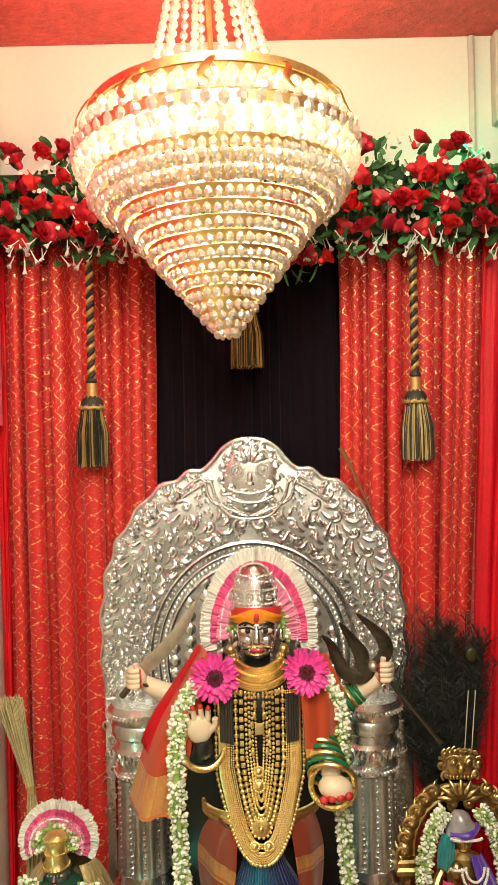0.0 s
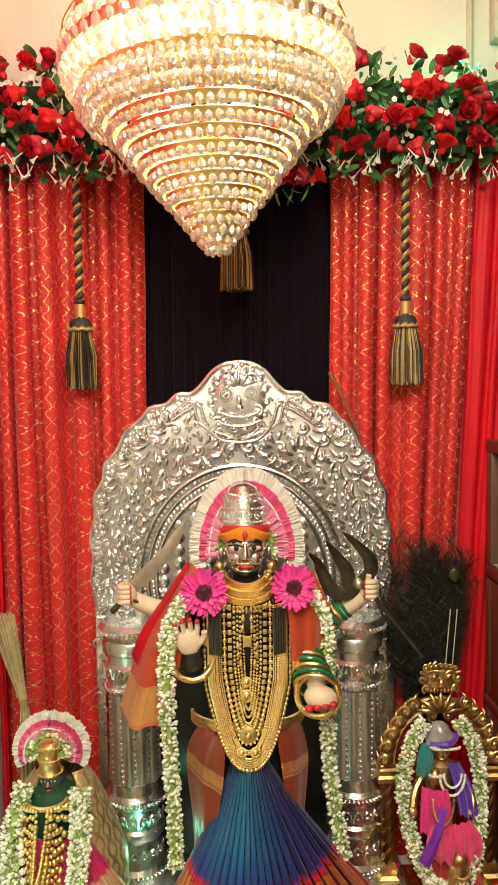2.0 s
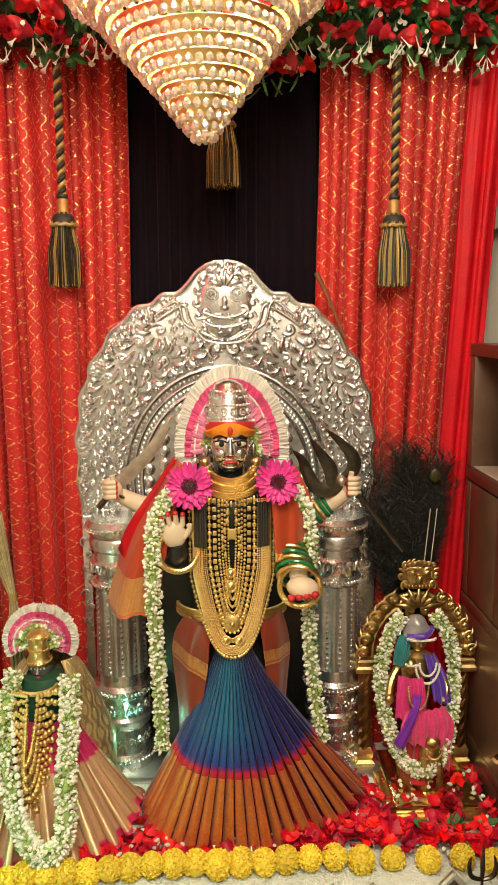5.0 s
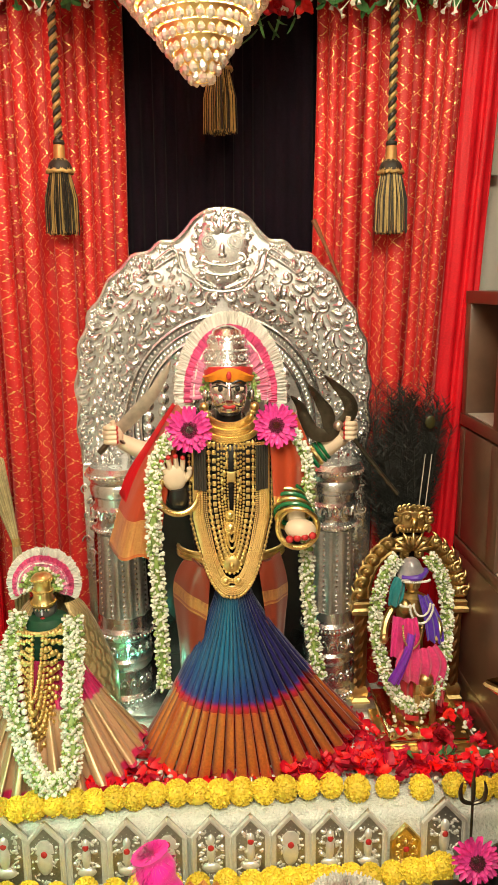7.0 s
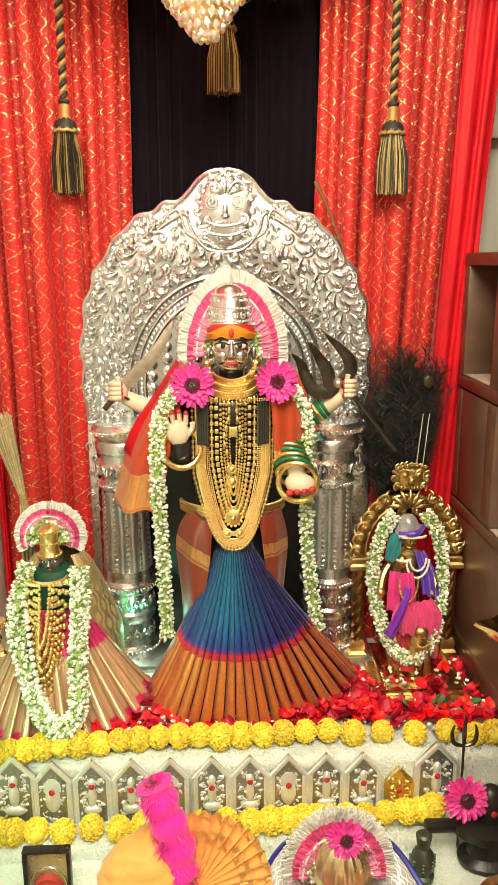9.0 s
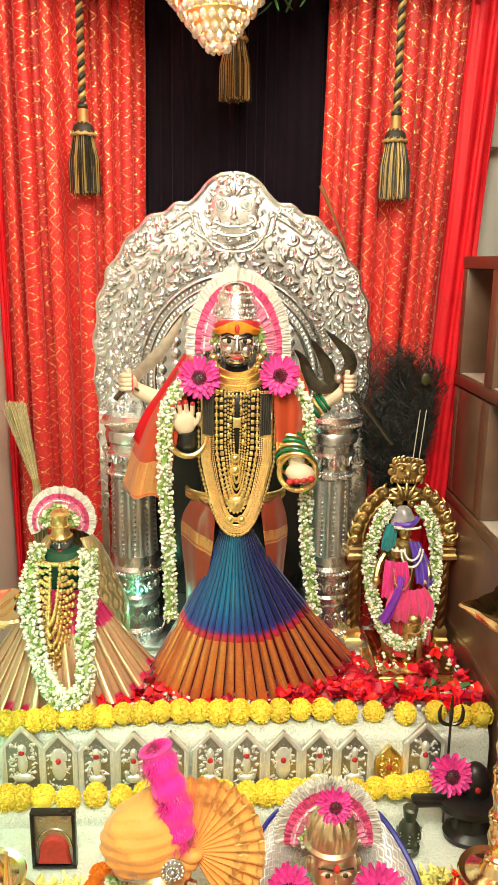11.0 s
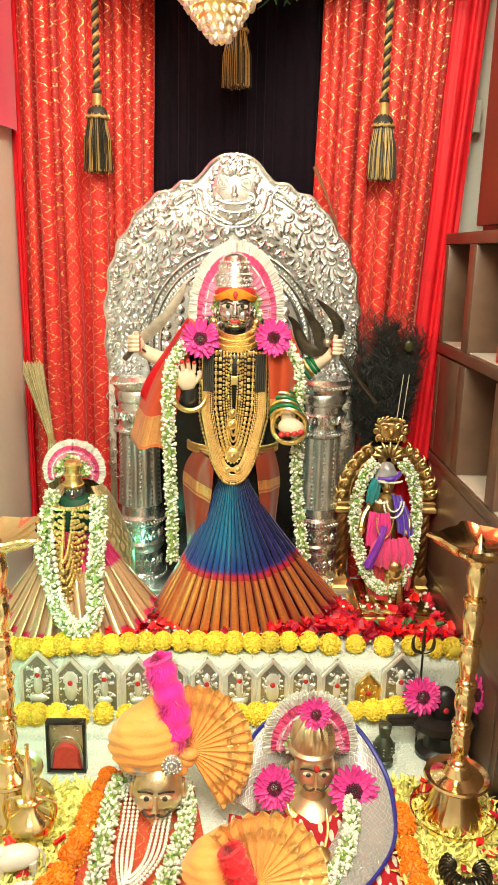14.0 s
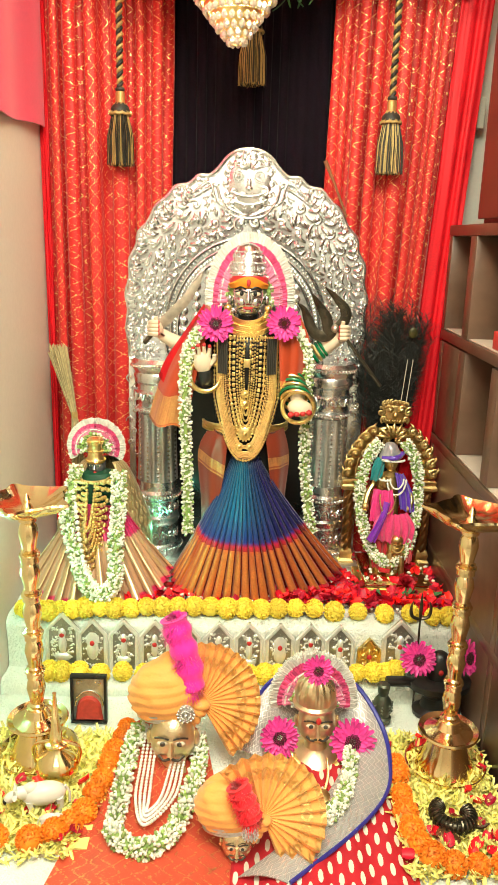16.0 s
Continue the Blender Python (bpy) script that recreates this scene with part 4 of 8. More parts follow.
def marigoldmesh(r=0.021, n=190):
    """A pompon of short ruffled petals."""
    s = Shape().add(ball(r * 0.93, 14, 10))
    rr = random.Random(4)
    for k in range(n):
        z = 1 - 1.75 * k / n
        a = k * 2.399
        d = Vector((math.sqrt(max(0, 1 - z * z)) * math.cos(a), math.sqrt(max(0, 1 - z * z)) * math.sin(a), z))
        m = Matrix.Translation(d * r * 0.84) @ d.to_track_quat("X", "Z").to_matrix().to_4x4() @ pose(0, 0, 0, rr.uniform(0, 360), rr.uniform(-35, 35))
        s.add(petal(r * 0.22, r * 0.30, rr.uniform(-0.3, 0.3), 0.4, 3, 3, 0.35), np.array(m))
    return s


ROSE = build("rose", rosemesh(), M_ROSE, 70)
MARI = build("marigold", marigoldmesh(), M_MARI, 70)
OMARI = build("orange_marigold", marigoldmesh(0.020), M_ORANGE_MARI, 70)


def set_piece(name, me, parent, m):
    o = new(name, me)
    o.parent = parent
    o.matrix_parent_inverse = parent.matrix_basis.inverted()
    o.matrix_basis = m
    return o


# ---- rose valance over the curtains ----
def rose_valance():
    v = thing("rose_valance", "artificial red rose valance with green leaves and white sprigs", "flower garland", (0, 1.56, 2.25))
    part("backing", Shape().add(box(-0.535, 0.535, 1.56, 1.60, 2.17, 2.31, 0.004)), mat("valance_backing", (0.02, 0.05, 0.015), 0.8), v)
    r = random.Random(12)
    leaves, sprigs = Shape(), Shape()
    for row, z in enumerate((2.325, 2.270, 2.216, 2.164)):
        n = 26
        for k in range(n):
            x = -0.515 + 1.03 * (k + 0.5 * (row % 2)) / (n - 1) + r.uniform(-0.014, 0.014)
            if abs(x) > 0.53 or r.random() < (0.18, 0.16, 0.12, 0.05)[row]:
                continue
            zz = z + r.uniform(-0.014, 0.014) - (0.05 if 0.03 < x < 0.16 and row == 3 else 0)
            yy = 1.515 - 0.022 * (row in (1, 2)) + r.uniform(-0.01, 0.01)
            m = pose(x, yy, zz, 62 + r.uniform(-24, 30) - (30 if row == 0 else 0), r.uniform(-25, 25), r.uniform(0, 360)) @ Matrix.Scale(r.uniform(0.72, 0.98), 4)
            set_piece("rose", ROSE, v, m)
    for k in range(950):
        x, z = r.uniform(-0.535, 0.535), min(2.345, max(2.13, r.gauss(2.245, 0.058)))
        m = spin(x, 1.555 + r.uniform(-0.035, 0.012), z, r.uniform(20, 140), r.uniform(-70, 70), r.uniform(0, 360), r.uniform(0.7, 1.35))
        leaves.add(petal(0.026, 0.014, r.uniform(-0.3, 0.3), 0.2, 3, 4, 0.7), np.array(m))
    for k in range(14):
        x = r.uniform(0.05, 0.15)
        leaves.add(petal(0.05, 0.006, 0.2, 0.1), np.array(spin(x, 1.53, 2.10 + r.uniform(-0.02, 0.03), 0, 40 + r.uniform(-30, 30), r.uniform(0, 360))))
    for k in range(330):
        x = r.uniform(-0.53, 0.53)
        low = r.random() < 0.38
        z = r.uniform(2.115, 2.16) if low else r.uniform(2.17, 2.36)
        m = spin(x, 1.515 + r.uniform(-0.015, 0.03), z, 180 + r.uniform(-35, 35) if low else r.uniform(60, 160), r.uniform(-45, 45), 0, r.uniform(0.8, 1.4))
        sprigs.add(lathe([(0.0008, -0.012), (0.0012, 0.004), (0.003, 0.009), (0.0045, 0.012)], 5), np.array(m))
    part("foliage", leaves, M_LEAF, v, "dark and bright green leaves", kind="stuff")
    part("sprig", sprigs, M_SPRIG, v, "small white trumpet sprigs", kind="stuff")


rose_valance()

# ---- cord tassels ----
M_CORDBLACK = mat("black_cord", (0.03, 0.025, 0.018), 0.6, var=0.4, scale=300, bump=0.4)
M_CORDGOLD = mat("gold_cord", (0.50, 0.34, 0.12), 0.5, 0.3, var=0.3, scale=300, bump=0.4)


def tassel():
    t = thing("curtain_tassel", "black and gold tassel on a twisted cord, hanging before the curtain", "tassel", (0, 0, 0), "curtain tassels")
    for m, ph in ((M_CORDBLACK, 0), (M_CORDGOLD, math.pi)):
        z = np.linspace(0.178, 0.52, 140)
        a = z * 260 + ph
        part("cord", Shape().add(tube(np.c_[0.0044 * np.cos(a), 0.0044 * np.sin(a), z], 0.0047, 6)), m, t)
    part("knob", Shape().add(lathe([(0.003, 0.184), (0.011, 0.182), (0.012, 0.177), (0.009, 0.173)], 16)), M_CORDBLACK, t)
    part("cap", Shape().add(lathe([(0.009, 0.174), (0.0115, 0.170), (0.0115, 0.150), (0.013, 0.147)], 18)), mat("gilt_wood", (0.45, 0.24, 0.08), 0.4, 0.4), t, "gilt wooden cap")
    head = Shape().add(lathe([(0.013, 0.147), (0.021, 0.139), (0.024, 0.130), (0.023, 0.122)], 18))
    part("head", head, M_CORDBLACK, t)
    net = Shape()
    for k in range(10):
        for sgn in (1, -1):
            q = np.linspace(0, 1, 7)
            a = 2 * math.pi * k / 10 + sgn * q * 0.7
            rad = 0.0135 + 0.011 * np.sin(q * 1.5)
            net.add(tube(np.c_[rad * np.cos(a), rad * np.sin(a), 0.147 - 0.025 * q], 0.0008, 4))
    part("net", net, M_CORDGOLD, t)
    part("band", Shape().add(tube([(0.0245 * math.cos(a), 0.0245 * math.sin(a), 0.122 + 0.0012 * math.sin(9 * a)) for a in np.linspace(0, 6.28, 40, endpoint=False)], 0.0038, 6, closed=True)), M_CORDGOLD, t)
    r = random.Random(3)
    sk = Shape()
    for k in range(300):
        a, q = r.uniform(0, 6.283), math.sqrt(r.random())
        x, y = math.cos(a) * q, math.sin(a) * q
        end = r.uniform(0, 0.008)
        w = 1 + 0.35 * r.random()
        sk.add(tube([(0.021 * x, 0.021 * y, 0.122), (0.026 * x * w, 0.026 * y * w, 0.07), (0.027 * x * w + r.uniform(-0.002, 0.002), 0.027 * y * w, end)], 0.0010, 4), None, 0 if r.random() < 0.5 else 1)
    part("fringe", sk, [M_CORDBLACK, M_CORDGOLD], t, kind="stuff")
    return t


tas = tassel()
tas.matrix_basis = pose(-0.322, 1.572, 1.706)
copy_thing(tas, pose(0.346, 1.572, 1.704, 0, 0, 40))
copy_thing(tas, pose(0.0, 1.600, 1.905, 0, 0, 80))

# ---- the main idol ----
M_IDOLBLACK = mat("black_idol_stone", (0.012, 0.012, 0.012), 0.35, var=0.4, scale=60, bump=0.1)
M_IVORY = mat("ivory_paint", (0.75, 0.60, 0.44), 0.45, var=0.08, scale=50, bump=0.05)
M_FACE = mat("idol_silver_face", (0.66, 0.62, 0.57), 0.20, 0.92, var=0.2, scale=60, bump=0.08)
M_REDPAINT = mat("red_paint", (0.55, 0.03, 0.03), 0.45)
M_TURMERIC = mat("orange_paste", (0.80, 0.26, 0.015), 0.7, var=0.2, scale=90, bump=0.3)
M_GREENBANGLE = mat("green_glass_bangle", (0.01, 0.16, 0.06), 0.15)
M_BLADE = mat("brushed_steel", (0.62, 0.56, 0.46), 0.35, 0.9, var=0.3, scale=60, big=14)
M_DARKSTEEL = mat("dark_iron", (0.10, 0.085, 0.06), 0.30, 0.85, var=0.4, scale=60)


def mitten(s, m, k, mi, tips):
    """A carved open palm with five short fingers along +z, facing -y."""
    s.add(ball(1, 12, 8), np.array(m @ spin(0, 0, 0.020 * k, s=(0.023 * k, 0.010 * k, 0.028 * k))), mi)
    for j, (x, l) in enumerate(((-0.017, 0.026), (-0.006, 0.031), (0.006, 0.031), (0.017, 0.025))):
        pts = np.array([(x * k, 0, 0.035 * k), (x * 1.15 * k, -0.003 * k, (0.036 + l * 0.6) * k), (x * 1.2 * k, -0.007 * k, (0.036 + l) * k)])
        a = np.array(m)
        pts = pts @ a[:3, :3].T + a[:3, 3]
        s.add(tube(smooth_path(pts, 6), np.linspace(0.0055, 0.0045, 6) * k, 7), None, mi)
        s.add(ball(0.0052 * k, 7, 5), spin(*pts[-1]), tips)
    pts = np.array([(0.018 * k, 0, 0.012 * k), (0.029 * k, -0.004 * k, 0.026 * k), (0.030 * k, -0.006 * k, 0.038 * k)]) @ np.array(m)[:3, :3].T + np.array(m)[:3, 3]
    s.add(tube(smooth_path(pts, 6), 0.0058 * k, 7), None, mi)


def goddess():
    s = Shape()
    s.add(lathe([(0.085, 0.674), (0.088, 0.85), (0.075, 1.00), (0.070, 1.08), (0.083, 1.20), (0.092, 1.285), (0.085, 1.325), (0.045, 1.345), (0.024, 1.352), (0.024, 1.375)], 28), spin(0.006, 1.385, 0, s=(1, 0.74, 1)), 0)
    s.add(ball(1, 22, 16), spin(0.006, 1.385, 1.410, s=(0.0385, 0.041, 0.049)), 1)
    for sx in (-1, 1):
        s.add(ball(1, 14, 10), spin(0.006 + sx * 0.016, 1.362, 1.396, s=(0.017, 0.0165, 0.017)), 1)
    s.add(ball(1, 14, 10), spin(0.006, 1.376, 1.378, s=(0.024, 0.031, 0.019)), 1)
    s.add(tube(smooth_path([(0.006, 1.342, 1.426), (0.006, 1.336, 1.408), (0.006, 1.336, 1.398)], 8), [0.003, 0.0036, 0.0042, 0.005, 0.0058, 0.0066, 0.007, 0.004], 8), None, 1)
    s.add(tube(smooth_path([(-0.006, 1.340, 1.3855), (0.006, 1.336, 1.384), (0.018, 1.340, 1.3855)], 8), [0.001, 0.0026, 0.0036, 0.003, 0.003, 0.0036, 0.0026, 0.001], 6), None, 2)
    for sx in (-1, 1):
        s.add(ball(1, 10, 6), spin(0.006 + sx * 0.017, 1.348, 1.417, s=(0.0115, 0.004, 0.0058)), 3)
        s.add(ball(1, 8, 5), spin(0.006 + sx * 0.016, 1.3455, 1.417, s=(0.0054, 0.003, 0.0054)), 0)
        s.add(tube(smooth_path([(0.006 + sx * 0.004, 1.3455, 1.419), (0.006 + sx * 0.016, 1.343, 1.4235), (0.006 + sx * 0.031, 1.351, 1.420)], 8), 0.0014, 5), None, 0)
        s.add(tube(smooth_path([(0.006 + sx * 0.006, 1.345, 1.427), (0.006 + sx * 0.018, 1.346, 1.432), (0.006 + sx * 0.031, 1.353, 1.426)], 8), 0.0022, 5), None, 0)
        s.add(ball(1, 8, 6), spin(0.006 + sx * 0.044, 1.385, 1.400, s=(0.006, 0.008, 0.014)), 1)
    # lower arms: one raised open palm, one held down
    s.add(tube(smooth_path([(-0.078, 1.385, 1.30), (-0.100, 1.36, 1.235), (-0.092, 1.325, 1.215), (-0.092, 1.315, 1.240)], 14), np.linspace(0.026, 0.015, 14), 10), None, 0)
    mitten(s, pose(-0.094, 1.312, 1.240, 8, -8, 10), 0.95, 4, 2)
    s.add(tube(smooth_path([(0.092, 1.385, 1.30), (0.128, 1.37, 1.235), (0.128, 1.335, 1.19), (0.130, 1.31, 1.165)], 14), np.linspace(0.026, 0.016, 14), 10), None, 4)
    s.add(ball(1, 14, 9), spin(0.134, 1.295, 1.160, 0, 10, 0, (0.030, 0.022, 0.021)), 4)
    for k in range(4):
        s.add(ball(1, 7, 5), spin(0.112 + 0.014 * k, 1.278, 1.147 + 0.002 * k, s=(0.008, 0.008, 0.007)), 2)
    # upper arms, reaching out behind
    s.add(tube(smooth_path([(-0.08, 1.41, 1.30), (-0.15, 1.42, 1.285), (-0.205, 1.41, 1.310)], 12), np.linspace(0.024, 0.014, 12), 10), None, 4)
    s.add(tube(smooth_path([(0.09, 1.41, 1.29), (0.150, 1.42, 1.262), (0.192, 1.41, 1.284), (0.228, 1.395, 1.313)], 14), np.linspace(0.024, 0.014, 14), 10), None, 4)
    for x, z, sgn in ((-0.217, 1.325, -1), (0.237, 1.326, 1)):
        s.add(ball(1, 12, 8), spin(x, 1.395, z, 0, 30 * sgn, 0, (0.019, 0.018, 0.023)), 4)
        for k in range(4):
            pts = [(x + sgn * 0.013, 1.390, z + 0.014 - 0.009 * k), (x + sgn * 0.004, 1.372, z + 0.017 - 0.009 * k), (x - sgn * 0.009, 1.374, z + 0.017 - 0.009 * k)]
            s.add(tube(smooth_path(pts, 7), 0.0052, 7), None, 4)
            s.add(ball(0.005, 6, 4), spin(*pts[-1]), 2)
        s.add(tube([(x - sgn * 0.006, 1.38, z + 0.008), (x - sgn * 0.003, 1.376, z + 0.03)], 0.0052, 7), None, 4)
    single("goddess_statue", s, [M_IDOLBLACK, M_FACE, M_REDPAINT, M_IVORY, M_IVORY], "four-armed goddess statue with a silver face, dressed and garlanded", "statue", angle=60)


goddess()


def crown():
    c = thing("silver_headdress", "tiered embossed silver crown on the goddess statue", "headdress", (0.004, 1.385, 1.445))
    prof = [(0.043, 1.440), (0.046, 1.452), (0.042, 1.460), (0.041, 1.480), (0.039, 1.486), (0.038, 1.494), (0.034, 1.508), (0.031, 1.512), (0.026, 1.522), (0.014, 1.529), (0.004, 1.531)]
    part("cap", Shape().add(lathe(prof, 32), spin(0.004, 1.392, 0)), M_SILVER, c)
    s = Shape()
    for z, r, n in ((1.462, 0.043, 40), (1.486, 0.040, 38), (1.511, 0.032, 30)):
        for k in range(n):
            a = 2 * math.pi * k / n
            s.add(ball(0.0028, 6, 4), spin(0.004 + r * math.cos(a), 1.392 + r * math.sin(a), z))
    for k in range(14):
        a = 2 * math.pi * k / 14
        for z, r in ((1.474, 0.042), (1.500, 0.036)):
            x, y = 0.004 + r * math.cos(a), 1.392 + r * math.sin(a)
            s.add(tube([(x + 0.006 * math.cos(q) * -math.sin(a), y + 0.006 * math.cos(q) * math.cos(a), z + 0.007 * math.sin(q)) for q in np.linspace(0, 6.28, 10, endpoint=False)], 0.0014, 4, closed=True))
            s.add(ball(0.003, 6, 4), spin(x, y, z))
    part("relief", s, M_SILVER, c)
    a = np.linspace(math.pi + 0.10, 2 * math.pi - 0.10, 34)
    up = np.sin(-a)
    band = lambda rows: sheet(Shape(), np.stack([np.c_[0.006 + r * np.cos(a), 1.388 + r * np.sin(a), z] for r, z in rows]), 0.003, way=(0, 1, 0))
    single("forehead_paste", band(((0.0445, 1.426 + 0.004 * up), (0.0475, 1.433 + 0.006 * up), (0.0490, 1.436 + 0.012 * up ** 3), (0.0475, 1.438 + 0.018 * up ** 3))), M_TURMERIC, "orange turmeric arch over the statue's forehead", "band")
    single("forehead_band", band(((0.0445, 1.434 + 0.004 * up), (0.0470, 1.446 + 0.004 * up), (0.0440, 1.452 + 0.006 * up))), M_REDPAINT, "red band above the turmeric arch on the statue's brow", "band")
    single("forehead_mark", Shape().add(ball(1, 8, 6), spin(0.006, 1.336, 1.442, s=(0.0048, 0.003, 0.0085))), M_REDPAINT, "red drop-shaped mark on the orange band", "mark")
    for sx in (-1, 1):
        e = Shape()
        for k in range(9):
            e.add(ball(0.0042, 7, 5), spin(0.006 + sx * (0.046 + 0.006 * math.sin(k * 0.8)), 1.352, 1.386 - 0.0035 * k + 0.004 * (k % 2)))
        e.add(ball(0.009, 10, 7), spin(0.006 + sx * 0.047, 1.352, 1.383))
        single("gold_earring", e, M_GOLD, "gold earring of the goddess statue", "earring", "earrings")


crown()
flower_halo("flower_halo", "arch of white and pink flower petals round the crown", 0.010, 1.402, 1.398, 0.107, 1.63, 1.78)
gerbera((-0.067, 1.300, 1.350), 0.043, (78, 8, 0), 1)
gerbera((0.090, 1.305, 1.355), 0.041, (78, -8, 0), 2)


def body_y(x, z):
    return 1.385 - 0.078 * math.sqrt(max(0.05, 1 - ((x - 0.006) / 0.105) ** 2)) - 0.004


def jewels():
    rr = random.Random(9)
    # woven collars
    c = thing("gold_collar", "woven gold collar in three bands at the statue's neck", "necklace", (0.006, 1.36, 1.335), "gold necklaces")
    for r, z, w in ((0.040, 1.350, 0.0065), (0.047, 1.338, 0.0075), (0.054, 1.326, 0.006)):
        a = np.linspace(math.pi - 0.2, 2 * math.pi + 0.2, 40)
        pts = np.c_[0.006 + r * np.cos(a), 1.375 + r * 1.05 * np.sin(a), z + 0.012 * (np.cos(a) ** 2)]
        s = Shape().add(tube(pts, w, 8))
        for k, q in enumerate(smooth_path(pts, 120)):
            for d in (-0.004, 0, 0.004):
                s.add(ball(0.0024, 5, 4), spin(q[0], q[1] - w * 0.85, q[2] + d + 0.001 * (k % 2)))
        part("band", s, M_GOLD, c)
    d = Shape()
    for k in range(23):
        a = math.pi + 0.15 + (math.pi - 0.3) * k / 22
        d.add(ball(1, 6, 5), spin(0.006 + 0.060 * math.cos(a), 1.372 + 0.060 * math.sin(a), 1.313 + 0.012 * math.cos(a) ** 2, s=(0.0025, 0.0025, 0.006)))
    part("drops", d, M_GOLD, c)
    # long chains, one inside the other, with the dark body showing between them
    def loop(w, zb, lift=0.002, shift=0.0):
        out = []
        for q in np.linspace(-1, 1, 41):
            f = abs(q) ** 1.6
            x = 0.007 + math.copysign((w + shift) * min(1.0, (f / 0.5)) ** 0.42 * (1 + 0.04 * f), q)
            z = zb - shift + (1.322 - zb + shift) * f
            out.append((x, body_y(x, z) - lift, z))
        return np.array(out)

    def run(path):
        return np.linalg.norm(np.diff(smooth_path(path, 200), axis=0), axis=1).sum()

    def necklace(s, label):
        single("gold_necklace", s, M_GOLD, label, "necklace", "gold necklaces")

    path = loop(0.074, 1.026)
    s = beads(path, int(run(path) / 0.0085), 0.0036, vary=0.1)
    beads(path + (0, 0.0015, 0), int(run(path) / 0.0085) * 2 - 1, 0.0022, s, u=5, w=3)
    necklace(s, "outer gold chain of spaced oval beads on the goddess statue")
    s = Shape()
    for row in range(5):
        path = loop(0.061, 1.040, 0.004 + 0.001 * (row == 2), 0.0038 * (row - 2))
        beads(path, int(run(path) / 0.0036), 0.0021, s, u=5, w=3)
    s.add(tube(smooth_path(loop(0.061, 1.040, 0.001), 90), 0.0090, 8, flat=0.25, normal=(0, -1, 0)))
    necklace(s, "wide flat woven gold strap hanging on the goddess statue")
    s = Shape()
    for row in range(3):
        path = loop(0.048, 1.060, 0.003, 0.0034 * (row - 1))
        beads(path, int(run(path) / 0.0034), 0.0019, s, u=5, w=3)
    necklace(s, "narrow woven gold strap on the goddess statue")
    path = loop(0.039, 1.084, 0.003)
    s = beads(path, int(run(path) / 0.0100), 0.0048, vary=0.05)
    beads(path, int(run(path) / 0.0100) * 2 - 1, 0.0026, s, u=5, w=3)
    necklace(s, "gold chain of large round beads on the goddess statue")
    path = loop(0.030, 1.100, 0.003)
    s = Shape()
    for k, q in enumerate(smooth_path(path, int(run(path) / 0.0098))):
        s.add(box(-0.0036, 0.0036, -0.0018, 0.0018, -0.0044, 0.0044, 0.0012), spin(*q, 0, 25 * (1 if q[0] < 0.007 else -1) if q[2] < 1.17 else 0))
        s.add(ball(0.0022, 6, 4), spin(q[0], q[1] - 0.002, q[2]))
    necklace(s, "gold chain of square embossed links on the goddess statue")
    for w, zb, r, gap in ((0.0225, 1.112, 0.0031, 0.0060), (0.0170, 1.124, 0.0027, 0.0053), (0.0120, 1.138, 0.0028, 0.0056), (0.0068, 1.16, 0.0024, 0.0048)):
        path = loop(w, zb, 0.002)
        s = beads(path, int(run(path) / gap), r, vary=0.15)
        necklace(s, "thin gold bead chain on the goddess statue")
    s = Shape()
    for sx in (-1, 1):
        for k in range(6):
            s.add(ball(1, 7, 5), spin(0.007 + sx * (0.012 + 0.005 * math.sin(k)), body_y(0.01, 1.2) - 0.007, 1.222 + 0.016 * k, s=(0.0035, 0.003, 0.0055)))
    s.add(box(-0.008, 0.008, -0.002, 0.002, -0.010, 0.010, 0.002), spin(0.007, body_y(0.007, 1.25) - 0.006, 1.262))
    necklace(s, "short gold chain with leaf drops on the statue's chest")
    for x in (-0.050, 0.064):
        s = Shape()
        for k in range(5):
            xx = x + (k - 2) * 0.0045
            s.add(tube([(xx, body_y(xx, z) - 0.007, z) for z in np.linspace(1.235, 1.318, 7)], 0.0024, 6))
        single("black_thread_band", s, M_CORDBLACK, "short black thread band between gold chains", "thread band")
    for x, z, r in ((0.006, 1.094, 0.016), (0.004, 1.165, 0.009), (0.004, 1.190, 0.007), (-0.006, 1.062, 0.007), (0.018, 1.062, 0.007)):
        s = Shape().add(lathe([(r, 0), (r * 1.05, 0.002), (r * 0.8, 0.004), (r * 0.3, 0.006)], 20), spin(x, body_y(x, z) - 0.006, z, 90))
        for k in range(14):
            a = 2 * math.pi * k / 14
            s.add(ball(0.0028, 6, 4), spin(x + r * 1.08 * math.cos(a), body_y(x, z) - 0.008, z + r * 1.08 * math.sin(a)))
        s.add(ball(r * 0.35, 8, 5), spin(x, body_y(x, z) - 0.012, z))
        single("gold_pendant", s, M_GOLD, "round beaded gold pendant on the statue's chest", "pendant", "gold pendants")
    belt = Shape()
    a = np.linspace(math.pi + 0.05, 2 * math.pi - 0.05, 40)
    for dz in (-0.007, 0, 0.007):
        belt.add(tube(np.c_[0.006 + 0.103 * np.cos(a), 1.385 + 0.072 * np.sin(a), 1.098 + dz + 0 * a], 0.0042, 6))
    single("gold_waist_belt", belt, M_GOLD, "gold waist belt of the goddess statue", "belt")

